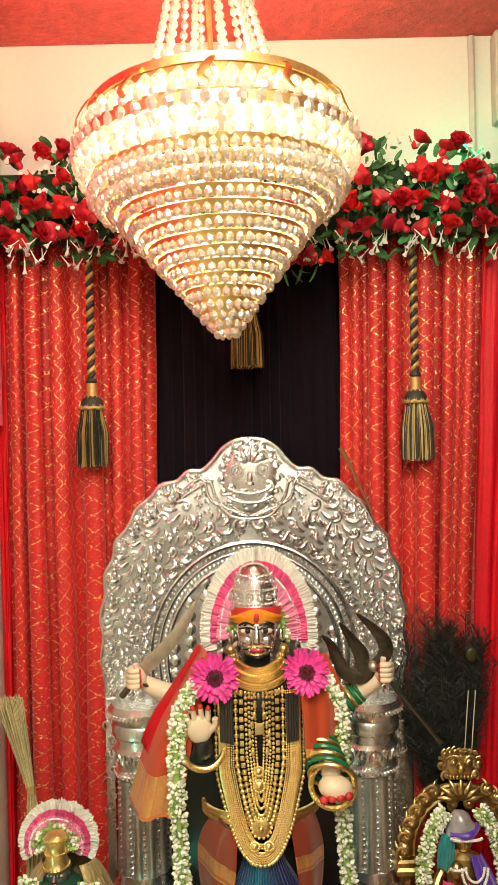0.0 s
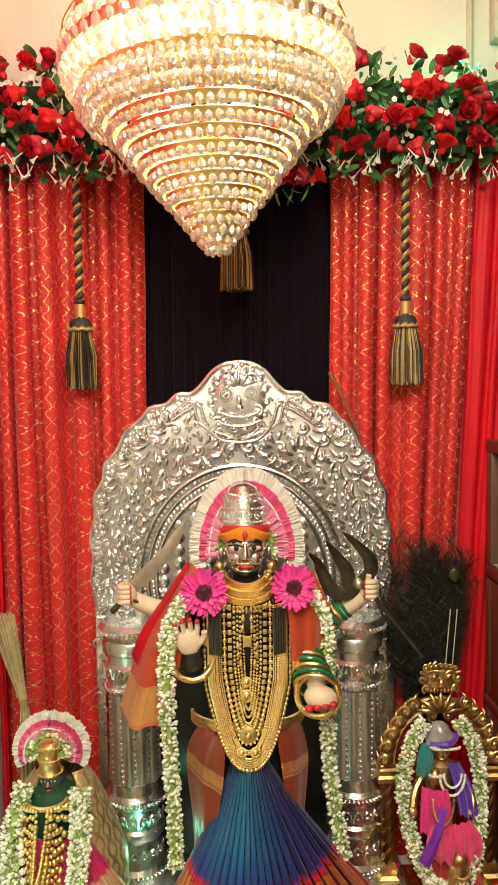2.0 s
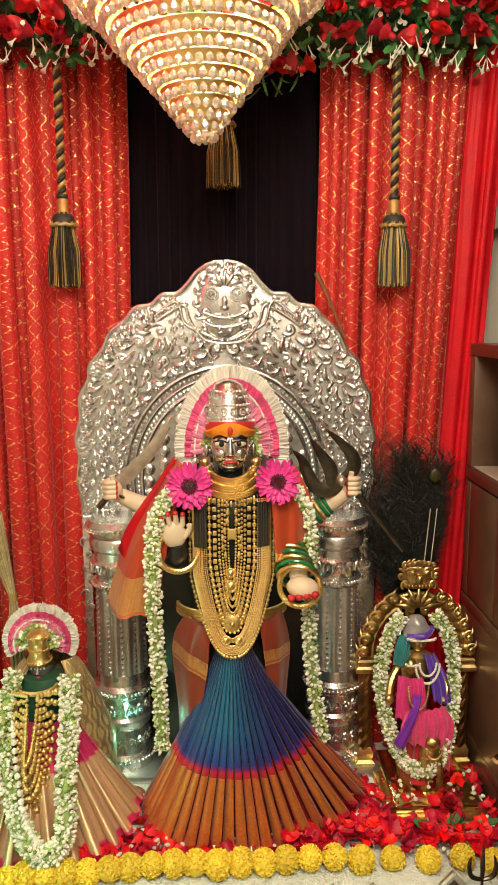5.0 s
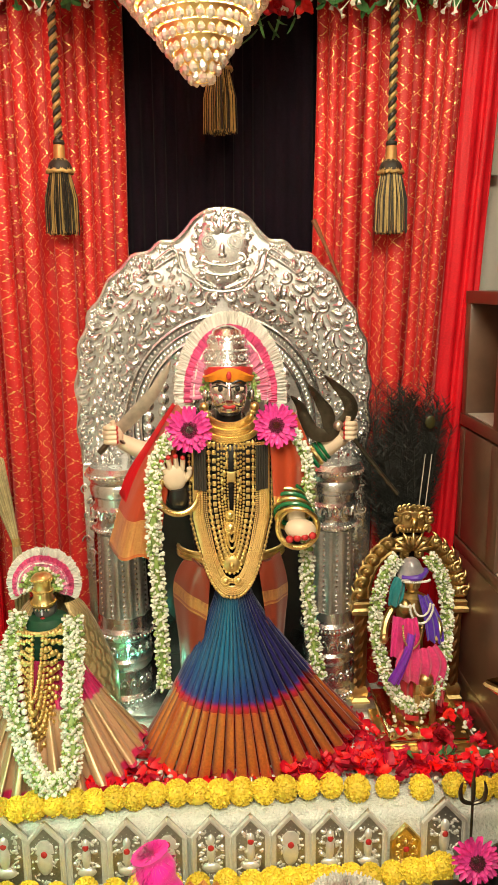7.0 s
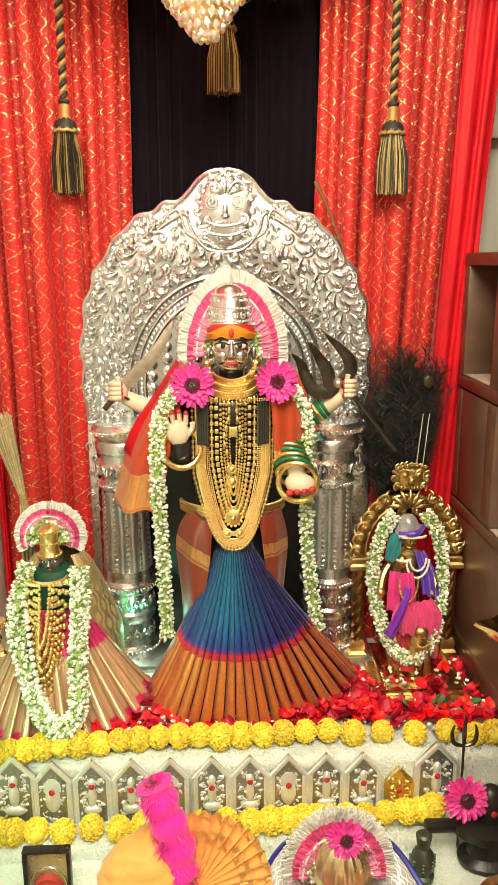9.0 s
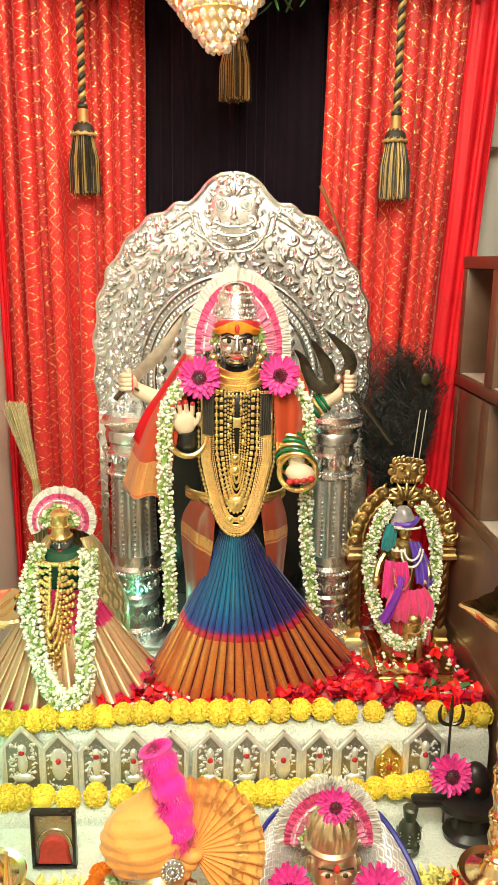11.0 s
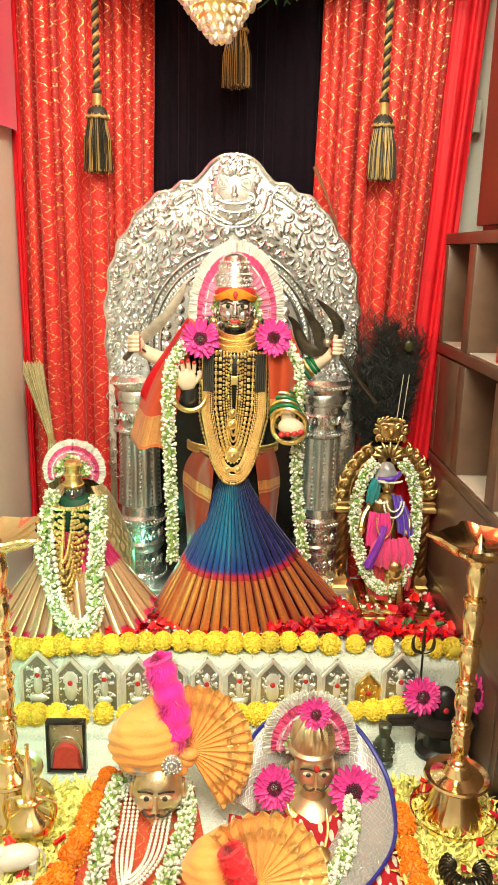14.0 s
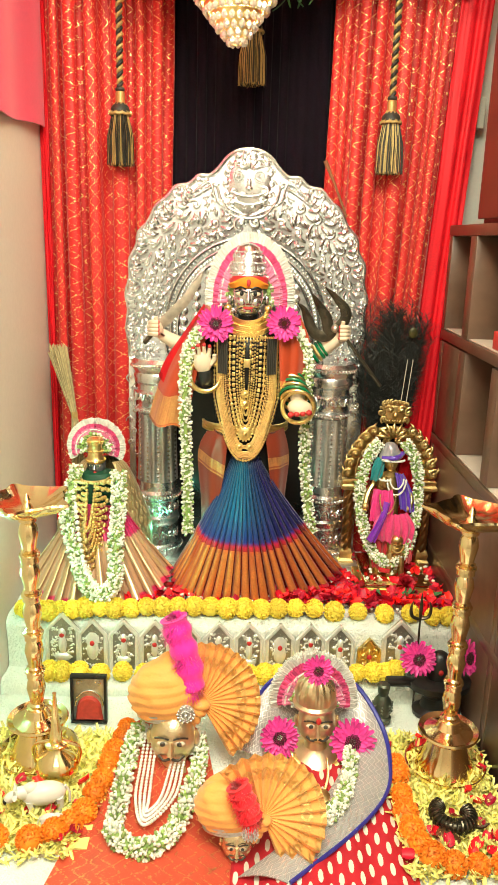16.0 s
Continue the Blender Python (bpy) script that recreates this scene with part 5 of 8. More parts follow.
    def bangle(x, y, z, R, w, m, label, turn=(90, 0, 0)):
        ring = [(R * math.cos(q), R * math.sin(q), 0) for q in np.linspace(0, 6.2832, 36, endpoint=False)]
        s = Shape().add(tube(ring, w, 8, closed=True, normal=(0, 0, 1)), pose(x, y, z, *turn))
        for q in np.linspace(0, 6.2832, 44, endpoint=False):
            s.add(ball(w * 0.5, 5, 4), pose(x, y, z, *turn) @ spin(R * math.cos(q), R * math.sin(q), w * 0.8))
        single("bangle", s, m, label, "bangle", "bangles")

    bangle(-0.090, 1.312, 1.228, 0.037, 0.0060, M_GOLD, "wide gold bangle round the raised arm", (80, 0, 12))
    bangle(0.130, 1.306, 1.160, 0.037, 0.0055, M_GOLD, "wide gold bangle round the lowered arm", (78, 0, -8))
    for k, (m, lab) in enumerate(((M_GOLD, "thin gold bangle"), (M_GREENBANGLE, "green glass bangle"), (M_GOLD, "thin gold bangle"), (M_GREENBANGLE, "green glass bangle"), (M_GOLD, "thin gold bangle"), (M_GREENBANGLE, "green glass bangle"))):
        bangle(0.127 - 0.003 * k, 1.310 + 0.007 * k, 1.174 + 0.0085 * k, 0.0365 - 0.0012 * k, 0.0040, m, lab + " in a stack on the lowered arm", (-52, 0, -10))
    for k in range(4):
        bangle(0.170 + 0.007 * k, 1.414, 1.268 + 0.006 * k, 0.021, 0.0035, M_GOLD if k == 1 else M_GREENBANGLE, "green glass bangle on the upper arm" if k != 1 else "thin gold bangle on the upper arm", (0, 55, 0))


jewels()


def cloths():
    # the fall of the sari over one arm
    n, rows = 26, 24
    inner = smooth_path([(-0.060, 1.322, 1.378), (-0.085, 1.318, 1.33), (-0.112, 1.322, 1.22), (-0.136, 1.325, 1.085)], rows)
    outer = smooth_path([(-0.092, 1.37, 1.388), (-0.135, 1.375, 1.325), (-0.190, 1.375, 1.24), (-0.232, 1.37, 1.115)], rows)
    p, uv = np.zeros((n, rows, 3)), np.zeros((n, rows, 2))
    for i in range(n):
        u = i / (n - 1)
        for j in range(rows):
            w = j / (rows - 1)
            p[i, j] = inner[j] * (1 - u) + outer[j] * u
            p[i, j, 1] += -0.007 * math.sin(u * 8 + w * 2.6) * (0.3 + 0.8 * w) - 0.030 * math.sin(math.pi * u) + 0.004 * noise.noise((u * 7, w * 7, 3))
            p[i, j, 2] += 0.010 * math.sin(u * 6) * w
            uv[i, j] = (u * 0.4, w)
    t = thing("sari_drape", "orange silk sari end falling over the statue's arm", "sari drape", (-0.15, 1.35, 1.2))
    part("drape", sheet(Shape(), p, 0.003, uv=uv), M_SARI3, t, angle=80)
    q = p[-6:].copy()
    q[:, :, 1] += 0.012
    q[:, :, 0] -= 0.008
    q = q[:, :18]
    part("red_edge", sheet(Shape(), q, 0.003), M_REDSATIN, t, "red satin edge", angle=80)
    # cloth on the other shoulder
    n, rows = 20, 16
    p, uv = np.zeros((n, rows, 3)), np.zeros((n, rows, 2))
    a0 = smooth_path([(0.074, 1.325, 1.375), (0.080, 1.310, 1.30), (0.086, 1.315, 1.205)], rows)
    a1 = smooth_path([(0.132, 1.385, 1.365), (0.160, 1.36, 1.29), (0.150, 1.35, 1.198)], rows)
    for i in range(n):
        u = i / (n - 1)
        for j in range(rows):
            p[i, j] = a0[j] * (1 - u) + a1[j] * u
            p[i, j, 1] -= 0.012 * math.sin(math.pi * u) + 0.003 * math.sin(u * 14)
            uv[i, j] = (u * 0.2, 0.9 * j / (rows - 1))
    single("shoulder_cloth", sheet(Shape(), p, 0.003, uv=uv), M_SARI3, "orange silk cloth over the statue's shoulder", "cloth", angle=80)
    # hip cloth under the belt, at both sides
    for name, lab, pts0, pts1, m in (("hip_cloth", "orange silk hip cloth hanging beside the pleats", [(-0.035, 1.312, 1.08), (-0.040, 1.315, 1.00), (-0.060, 1.33, 0.86), (-0.065, 1.34, 0.70)], [(-0.076, 1.345, 1.10), (-0.108, 1.365, 1.03), (-0.100, 1.385, 0.88), (-0.10, 1.40, 0.70)], M_SARI4),
                                     ("hip_cloth", "dark copper silk hip cloth behind the pleats", [(0.055, 1.318, 1.09), (0.065, 1.325, 1.02), (0.08, 1.345, 0.88), (0.085, 1.35, 0.70)], [(0.100, 1.345, 1.10), (0.118, 1.37, 1.02), (0.112, 1.39, 0.90), (0.11, 1.41, 0.70)], M_SARI4)):
        b0, b1 = smooth_path(pts0, 24), smooth_path(pts1, 24)
        p, uv = np.zeros((18, 24, 3)), np.zeros((18, 24, 2))
        for i in range(18):
            u = i / 17
            for j in range(24):
                w = j / 23
                p[i, j] = b0[j] * (1 - u) + b1[j] * u
                p[i, j, 1] -= 0.012 * math.sin(math.pi * u) + 0.005 * math.sin(u * 12 + w * 4) * w
                uv[i, j] = (u * 0.3, min(1, w * 2.6) if w < 0.4 else 0.3)
        single(name, sheet(Shape(), p, 0.003, uv=uv), m, lab, "cloth", angle=80)


cloths()
flower_string("white_bud_garland", "white jasmine bud garland hanging beside the goddess statue", [(-0.098, 1.305, 1.340), (-0.132, 1.298, 1.28), (-0.136, 1.296, 1.16), (-0.133, 1.325, 1.00), (-0.130, 1.35, 0.82)], 0.0125, 520, 1, 1.05, group="white garlands")
flower_string("white_bud_garland", "white jasmine bud garland hanging beside the goddess statue", [(0.112, 1.335, 1.345), (0.148, 1.345, 1.28), (0.152, 1.35, 1.16), (0.157, 1.36, 1.0), (0.182, 1.36, 0.82)], 0.0125, 520, 2, 1.05, group="white garlands")


def arms_things():
    # curved sword
    t = thing("curved_sword", "curved steel sword held by the statue", "sword", (-0.22, 1.40, 1.33))
    mid = smooth_path([(-0.225, 1.412, 1.315), (-0.185, 1.412, 1.352), (-0.140, 1.412, 1.400), (-0.103, 1.412, 1.462)], 16)
    w = np.array([0.008, 0.010, 0.011, 0.012, 0.0125, 0.013, 0.013, 0.013, 0.0125, 0.012, 0.011, 0.010, 0.009, 0.007, 0.004, 0.001])
    d = np.gradient(mid, axis=0)
    nrm = np.c_[-d[:, 2], 0 * d[:, 0], d[:, 0]] / np.linalg.norm(d, axis=1)[:, None]
    p = np.stack([mid - nrm * w[:, None], mid + (0, -0.002, 0), mid + nrm * w[:, None]])
    part("blade", sheet(Shape(), p, 0.002), M_BLADE, t)
    part("hilt", Shape().add(tube([(-0.245, 1.40, 1.288), (-0.215, 1.402, 1.322)], 0.006, 8)).add(lathe([(0.004, -0.003), (0.020, -0.002), (0.020, 0.002), (0.004, 0.003)], 18), spin(-0.208, 1.403, 1.320, 0, 45)), M_DARKSTEEL, t, "dark hilt and guard")
    # trident
    t = thing("trident", "dark iron trident held by the statue", "trident", (0.26, 1.39, 1.34))
    part("shaft", Shape().add(tube([(0.214, 1.383, 1.342), (0.238, 1.376, 1.322), (0.330, 1.36, 1.205)], 0.0042, 8)), M_DARKSTEEL, t)
    for mid in (((0.218, 1.368), (0.197, 1.349), (0.168, 1.356), (0.151, 1.386), (0.140, 1.411), (0.124, 1.427)), ((0.200, 1.352), (0.196, 1.388), (0.182, 1.413), (0.157, 1.450)), ((0.212, 1.362), (0.238, 1.388), (0.238, 1.413), (0.218, 1.438), (0.188, 1.466))):
        mid = smooth_path([(x, 1.388, z - 0.031) for x, z in mid], 18)
        d = np.gradient(mid, axis=0)
        nrm = np.c_[-d[:, 2], 0 * d[:, 0], d[:, 0]] / np.linalg.norm(d, axis=1)[:, None]
        ww = 0.013 * np.sin(np.linspace(0.75, 3.10, 18)) ** 0.9 + 0.0004
        part("prong", sheet(Shape(), np.stack([mid - nrm * ww[:, None], mid + (0, -0.004, 0), mid + nrm * ww[:, None]]), 0.002), M_DARKSTEEL, t, "dark curved blade")
    part("collar", Shape().add(ball(0.010, 10, 7), spin(0.216, 1.384, 1.338)), M_BLADE, t)
    single("wooden_staff", Shape().add(tube([(0.190, 1.583, 1.735), (0.217, 1.583, 1.68), (0.252, 1.583, 1.60)], [0.006, 0.0035, 0.003], 8)), mat("brown_stick", (0.22, 0.08, 0.03), 0.6), "thin brown stick leaning behind the throne", "stick")


arms_things()


# ---- the small idol at the side ----
M_DARKGREEN = mat("dark_green_blouse", (0.01, 0.07, 0.035), 0.5, var=0.3, scale=80)
M_SHAWL = cloth_scallop("gold_tissue_shawl", (0.50, 0.36, 0.16), (0.72, 0.56, 0.28), 0.034, 0.04, 0.14, 0.8)
M_STRAW = mat("dry_straw", (0.48, 0.38, 0.20), 0.7, var=0.3, scale=80, island=0.3)


def small_idol():
    X = -0.364
    s = Shape().add(lathe([(0.07, 0.674), (0.072, 0.80), (0.05, 0.88), (0.055, 0.94), (0.042, 0.965), (0.016, 0.972), (0.016, 0.985)], 20), spin(X, 1.38, 0, s=(1, 0.75, 1)), 1)
    s.add(ball(1, 16, 12), spin(X, 1.382, 0.984, s=(0.024, 0.026, 0.030)), 0)
    for sx in (-1, 1):
        s.add(ball(1, 8, 5), spin(X + sx * 0.009, 1.358, 0.986, s=(0.0055, 0.003, 0.003)), 2)
        s.add(ball(1, 6, 4), spin(X + sx * 0.009, 1.356, 0.986, s=(0.0026, 0.002, 0.0028)), 1)
    s.add(ball(1, 8, 5), spin(X, 1.357, 0.969, s=(0.005, 0.003, 0.002)), 3)
    s.add(tube([(X, 1.357, 0.988), (X, 1.353, 0.977)], [0.002, 0.004], 6), None, 0)
    single("small_goddess_statue", s, [mat("dark_grey_stone", (0.16, 0.15, 0.16), 0.25, 0.4, var=0.3), M_DARKGREEN, M_IVORY, M_REDPAINT], "small dark goddess statue in a pink sari, on the stage", "statue")
    c = thing("gold_headdress", "tall banded gold crown on the small statue", "headdress", (X, 1.378, 0.992))
    part("cap", Shape().add(lathe([(0.0225, 0.992), (0.0245, 0.997), (0.0215, 1.002), (0.0185, 1.012), (0.0195, 1.020), (0.0170, 1.024), (0.0165, 1.036), (0.0195, 1.041), (0.0205, 1.049), (0.0150, 1.055), (0.004, 1.058)], 28), spin(X, 1.372, 0)), M_GOLD, c)
    for z, q in ((0.999, 0.0240), (1.022, 0.0195), (1.045, 0.0205)):
        b = Shape()
        for k in range(24):
            a = 2 * math.pi * k / 24
            b.add(ball(0.0020, 5, 4), spin(X + q * math.cos(a), 1.372 + q * math.sin(a), z))
        part("bead_band", b, M_GOLD, c)
    flower_halo("flower_halo", "round arch of white and pink petals behind the small statue", X - 0.006, 1.405, 1.020, 0.073, 1.0, 2.05, 0.7)
    p, uv = pleated([(-0.425, 1.350, 0.880), (X, 1.318, 0.898), (-0.288, 1.350, 0.880)], [(-0.515, 1.32, 0.74), (-0.490, 1.235, 0.690), (-0.42, 1.205, 0.680), (-0.34, 1.20, 0.680), (-0.25, 1.225, 0.682), (-0.19, 1.27, 0.70), (-0.165, 1.32, 0.738)], 13, 0.013, belly=-0.01, seed=4)
    pleated_sari("pleated pink silk sari with a wide pale gold border", p, uv, M_SARI2, 10, "pale gold brocade border")
    # shawl: a cloak open in front
    n, rows = 44, 22
    p, uv = np.zeros((n, rows, 3)), np.zeros((n, rows, 2))
    for i in range(n):
        a = -0.95 + (math.pi + 1.9) * i / (n - 1)
        for j in range(rows):
            w = j / (rows - 1)
            r = (0.042 + 0.066 * min(1.0, w * 1.9) ** 0.7) * (1 + 0.05 * math.sin(a * 7 + w * 3) * w)
            p[i, j] = (X + 0.012 + r * 1.12 * math.cos(a), 1.405 + r * 0.75 * math.sin(a), 0.990 - 0.312 * w)
            uv[i, j] = (a * 0.12, w * 0.33)
    single("gold_shawl", sheet(Shape(), p, 0.003, uv=uv, way=(0, 0.6, 0)), M_SHAWL, "pale gold tissue shawl round the small statue", "shawl", angle=80)
    flower_string("white_bud_garland", "thick white bud garland hanging to the small statue's hem", [(-0.405, 1.345, 0.985), (-0.424, 1.305, 0.885), (-0.389, 1.235, 0.795), (-0.355, 1.195, 0.742), (-0.322, 1.180, 0.724), (-0.292, 1.195, 0.752), (-0.296, 1.255, 0.843), (-0.298, 1.310, 0.91), (-0.303, 1.345, 0.975)], 0.0165, 1150, 3, 1.15, group="white garlands")
    for k, (w, zb, r) in enumerate(((0.040, 0.755, 0.0062), (0.034, 0.775, 0.0055), (0.028, 0.79, 0.0062), (0.022, 0.81, 0.0050), (0.016, 0.835, 0.0060), (0.010, 0.86, 0.0046))):
        path = [(X + w * math.copysign(abs(q) ** 0.5, q), 1.325 - 0.075 * (1 - abs(q)) - 0.003 * k, zb + (0.955 - zb) * abs(q) ** 1.7) for q in np.linspace(-1, 1, 15)]
        single("gold_necklace", beads(path, int(0.36 / r / 1.9), r, vary=0.2), M_GOLD, "gold bead chain on the small statue", "necklace", "gold necklaces")
    path = [(X + 0.036 * math.cos(a), 1.352 + 0.036 * math.sin(a), 0.955) for a in np.linspace(math.pi, 2 * math.pi, 12)]
    single("gold_collar", beads(path, 40, 0.0052), M_GOLD, "gold bead collar at the small statue's neck", "necklace", "gold necklaces")
    b = Shape()
    beads([(-0.405, 1.312, 0.90), (-0.385, 1.255, 0.84), (-0.360, 1.205, 0.775), (-0.335, 1.185, 0.745)], 20, 0.0062, b)
    single("white_bead_string", b, M_WHITEPETAL, "string of white flower beads with red knots on the small statue", "bead string")
    # broom of dry grass, leaning behind
    r = random.Random(8)
    br = thing("grass_broom", "dry grass broom leaning upright behind the small statue", "broom", (-0.45, 1.44, 1.0))
    st = Shape()
    for k in range(130):
        a, q = r.uniform(0, 6.28), math.sqrt(r.random())
        dx, dy = math.cos(a) * q, math.sin(a) * q
        st.add(tube([(-0.437 + 0.006 * dx, 1.475 + 0.006 * dy, 1.085), (-0.452 + 0.014 * dx, 1.478 + 0.012 * dy, 1.15), (-0.476 + 0.024 * dx, 1.482 + 0.02 * dy, 1.255 + r.uniform(-0.02, 0.015))], 0.0012, 4))
        st.add(tube([(-0.437 + 0.006 * dx, 1.475 + 0.006 * dy, 1.085), (-0.432 + 0.014 * dx, 1.472 + 0.012 * dy, 1.02), (-0.430 + 0.020 * dx, 1.470 + 0.015 * dy, 0.68)], 0.0012, 4)) if k % 2 else None
    part("straw", st, M_STRAW, br, kind="stuff")
    part("binding", Shape().add(tube([(-0.436, 1.475, 1.078), (-0.438, 1.4755, 1.095)], 0.0085, 8)), M_CORDGOLD, br)


small_idol()


# ---- brass shrine frame with the seated deity ----
def rippled(a, b, folds, depth, nu=40, nv=18):
    """A draped sheet between two edges, with soft folds along its length."""
    p0, p1 = smooth_path(a, nv), smooth_path(b, nv)
    p = np.zeros((nu, nv, 3))
    for i in range(nu):
        u = i / (nu - 1)
        for k in range(nv):
            w = k / (nv - 1)
            p[i, k] = p0[k] * (1 - u) + p1[k] * u
            p[i, k, 1] -= depth * (0.5 + 0.7 * w) * math.sin(u * folds * 2 * math.pi + 1.5 * w) + 0.010 * math.sin(math.pi * u)
    return sheet(Shape(), p, 0.0015)


def shrine():
    X, Y = 0.396, 1.490
    f = thing("brass_shrine_frame", "antique brass arched frame with twisted pillars and a crest", "shrine frame", (X, Y, STAGE))
    part("base", Shape().add(box(X - 0.092, X + 0.106, 1.300, 1.52, STAGE - 0.001, 0.688, 0.004)), M_BRASSOLD, f)
    part("base_step", Shape().add(box(X - 0.076, X + 0.090, 1.318, 1.52, 0.6885, 0.704, 0.004)), M_BRASS, f)
    copper = mat("copper_brass", (0.46, 0.24, 0.10), 0.35, 1.0, var=0.3)
    for sx in (-1, 1):
        x = X + 0.104 * sx
        part("foot", Shape().add(lathe([(0.029, 0.672), (0.029, 0.694), (0.021, 0.700), (0.024, 0.716), (0.017, 0.728)], 4), spin(x, Y + 0.010, 0, 0, 0, 45)), M_BRASSOLD, f)
        tw = Shape()
        for k in range(3):
            q = np.linspace(0, 1, 34)
            a = q * 13 + k * 2.094
            tw.add(tube(np.c_[x + 0.0065 * np.cos(a), Y + 0.010 + 0.0065 * np.sin(a), 0.724 + 0.176 * q], 0.0095, 7))
        part("twisted_pillar", tw, copper, f)
        part("capital", Shape().add(lathe([(0.020, 0.897), (0.034, 0.903), (0.034, 0.911), (0.028, 0.916), (0.030, 0.926), (0.024, 0.930)], 4), spin(x, Y + 0.010, 0, 0, 0, 45)), M_BRASSOLD, f)
        for k in range(6):
            a = 0.02 + k * 0.215
            px, pz = X + sx * (0.109 - 0.006 * k * 0.5) * math.cos(a * 0.92), 0.945 + 0.128 * math.sin(a)
            sc = Shape().add(ball(1, 10, 7), spin(px, Y + 0.002, pz, s=(0.016, 0.012, 0.016)))
            sc.add(scroll(px + sx * 0.006 * math.cos(a), pz + 0.006 * math.sin(a), 0.015, a * sx + 1.0, sx, Y - 0.010, 1.4, 0.24))
            sc.add(frond(px, pz, 0.030, a if sx > 0 else math.pi - a, 1.5 * sx, Y - 0.002))
            part("arch_scroll", sc, M_BRASSOLD, f, angle=60)
    a = np.linspace(-0.1, math.pi + 0.1, 50)
    for r, w in ((0.090, 0.006), (0.099, 0.007), (0.108, 0.006)):
        part("arch_moulding", Shape().add(tube(np.c_[X + r * np.cos(a), np.full(50, Y + 0.006), 0.945 + r * 1.16 * np.sin(a)], w, 8, normal=(0, -1, 0))), M_BRASSOLD, f)
    # lion-mask crest
    cr = Shape().add(box(X - 0.030, X + 0.030, Y - 0.010, Y + 0.018, 1.082, 1.138, 0.010))
    cr.add(ball(1, 12, 8), spin(X, Y - 0.014, 1.108, s=(0.008, 0.008, 0.010)))
    for k in range(-3, 4):
        cr.add(scroll(X + 0.0098 * k, 1.142 - 0.0006 * k * k, 0.0085, 1.5, 1 if k < 0 else -1, Y - 0.010, 1.4, 0.28))
        cr.add(ball(1, 6, 4), spin(X + 0.007 * k, Y - 0.014, 1.092, s=(0.003, 0.003, 0.005)))
    for sx in (-1, 1):
        cr.add(ball(0.0075, 10, 7), spin(X + 0.014 * sx, Y - 0.013, 1.121))
        cr.add(scroll(X + 0.016 * sx, 1.122, 0.013, 0.4 * sx, sx, Y - 0.014, 1.5, 0.25))
        cr.add(scroll(X + 0.036 * sx, 1.114, 0.014, 1.2 * sx, sx, Y - 0.006, 1.4, 0.28))
        cr.add(scroll(X + 0.028 * sx, 1.096, 0.011, -1.2 * sx, sx, Y - 0.010, 1.4, 0.28))
    part("crest", cr, M_BRASSOLD, f, "embossed brass lion-mask crest", angle=60)
    fan = Shape()
    for k in range(7):
        q = (k - 3) * 0.36
        fan.add(frond(X, 1.040, 0.050, math.pi / 2 - q, -0.5 * q, Y - 0.008))
    fan.add(scroll(X - 0.016, 1.038, 0.014, 2.0, -1, Y - 0.010, 1.4, 0.26)).add(scroll(X + 0.016, 1.038, 0.014, 1.1, 1, Y - 0.010, 1.4, 0.26))
    part("leaf_fan", fan, M_BRASSOLD, f, "brass leaf fan under the crest", angle=60)
    # the deity with a smaller figure on its knee, over a lion: one plain carved form
    x, y = X - 0.012, 1.452
    s = Shape()
    s.add(lathe([(0.040, 0.700), (0.044, 0.725), (0.030, 0.76), (0.026, 0.86), (0.036, 0.925), (0.030, 0.955), (0.012, 0.965), (0.010, 0.975)], 18), spin(x + 0.008, y, 0, s=(1, 0.7, 1)))
    s.add(ball(1, 14, 10), spin(x + 0.004, y - 0.010, 0.990, s=(0.017, 0.017, 0.022)))
    s.add(tube([(x + 0.004, y - 0.027, 0.993), (x + 0.004, y - 0.030, 0.984)], [0.002, 0.004], 6))
    s.add(ball(1, 12, 8), spin(x - 0.016, y - 0.034, 0.945, s=(0.013, 0.013, 0.017)))
    s.add(tube(smooth_path([(x - 0.024, y, 0.945), (x - 0.050, y - 0.020, 0.915), (x - 0.060, y - 0.035, 0.880)], 8), 0.008, 8))
    s.add(tube(smooth_path([(x + 0.042, y, 0.940), (x + 0.060, y - 0.025, 0.895), (x + 0.046, y - 0.045, 0.872)], 8), 0.008, 8))
    s.add(ball(1, 8, 6), spin(x - 0.060, y - 0.040, 0.878, s=(0.010, 0.009, 0.011)))
    s.add(ball(1, 14, 9), spin(x + 0.022, y - 0.055, 0.765, s=(0.024, 0.022, 0.034)))
    s.add(ball(1, 12, 8), spin(x + 0.022, y - 0.072, 0.800, s=(0.017, 0.015, 0.016)))
    for sx in (-1, 1):
        s.add(tube(smooth_path([(x + 0.022 + sx * 0.013, y - 0.070, 0.765), (x + 0.022 + sx * 0.016, y - 0.078, 0.735), (x + 0.022 + sx * 0.015, y - 0.082, 0.7045)], 7), [0.009, 0.008, 0.0075, 0.007, 0.007, 0.0075, 0.008], 8))
    s.add(ball(1, 12, 8), spin(x - 0.052, y - 0.040, 0.802, 0, -50, 0, (0.010, 0.014, 0.030)))
    single("seated_deity_statue", s, M_BRASSOLD, "small brass deity statue dressed in bright cloth inside the frame", "statue")

    def cloth(label, a, b, col, folds, depth=0.005):
        m = mat("cloth_" + label.split()[0], col, 0.40, var=0.25, scale=200, big=30, bump=0.2, sheen=0.3)
        at = lambda q: [(x + dx, y + dy, z) for dx, dy, z in q]
        single("draped_cloth", rippled(at(a), at(b), folds, depth), m, label, "cloth", "deity cloths", angle=80)

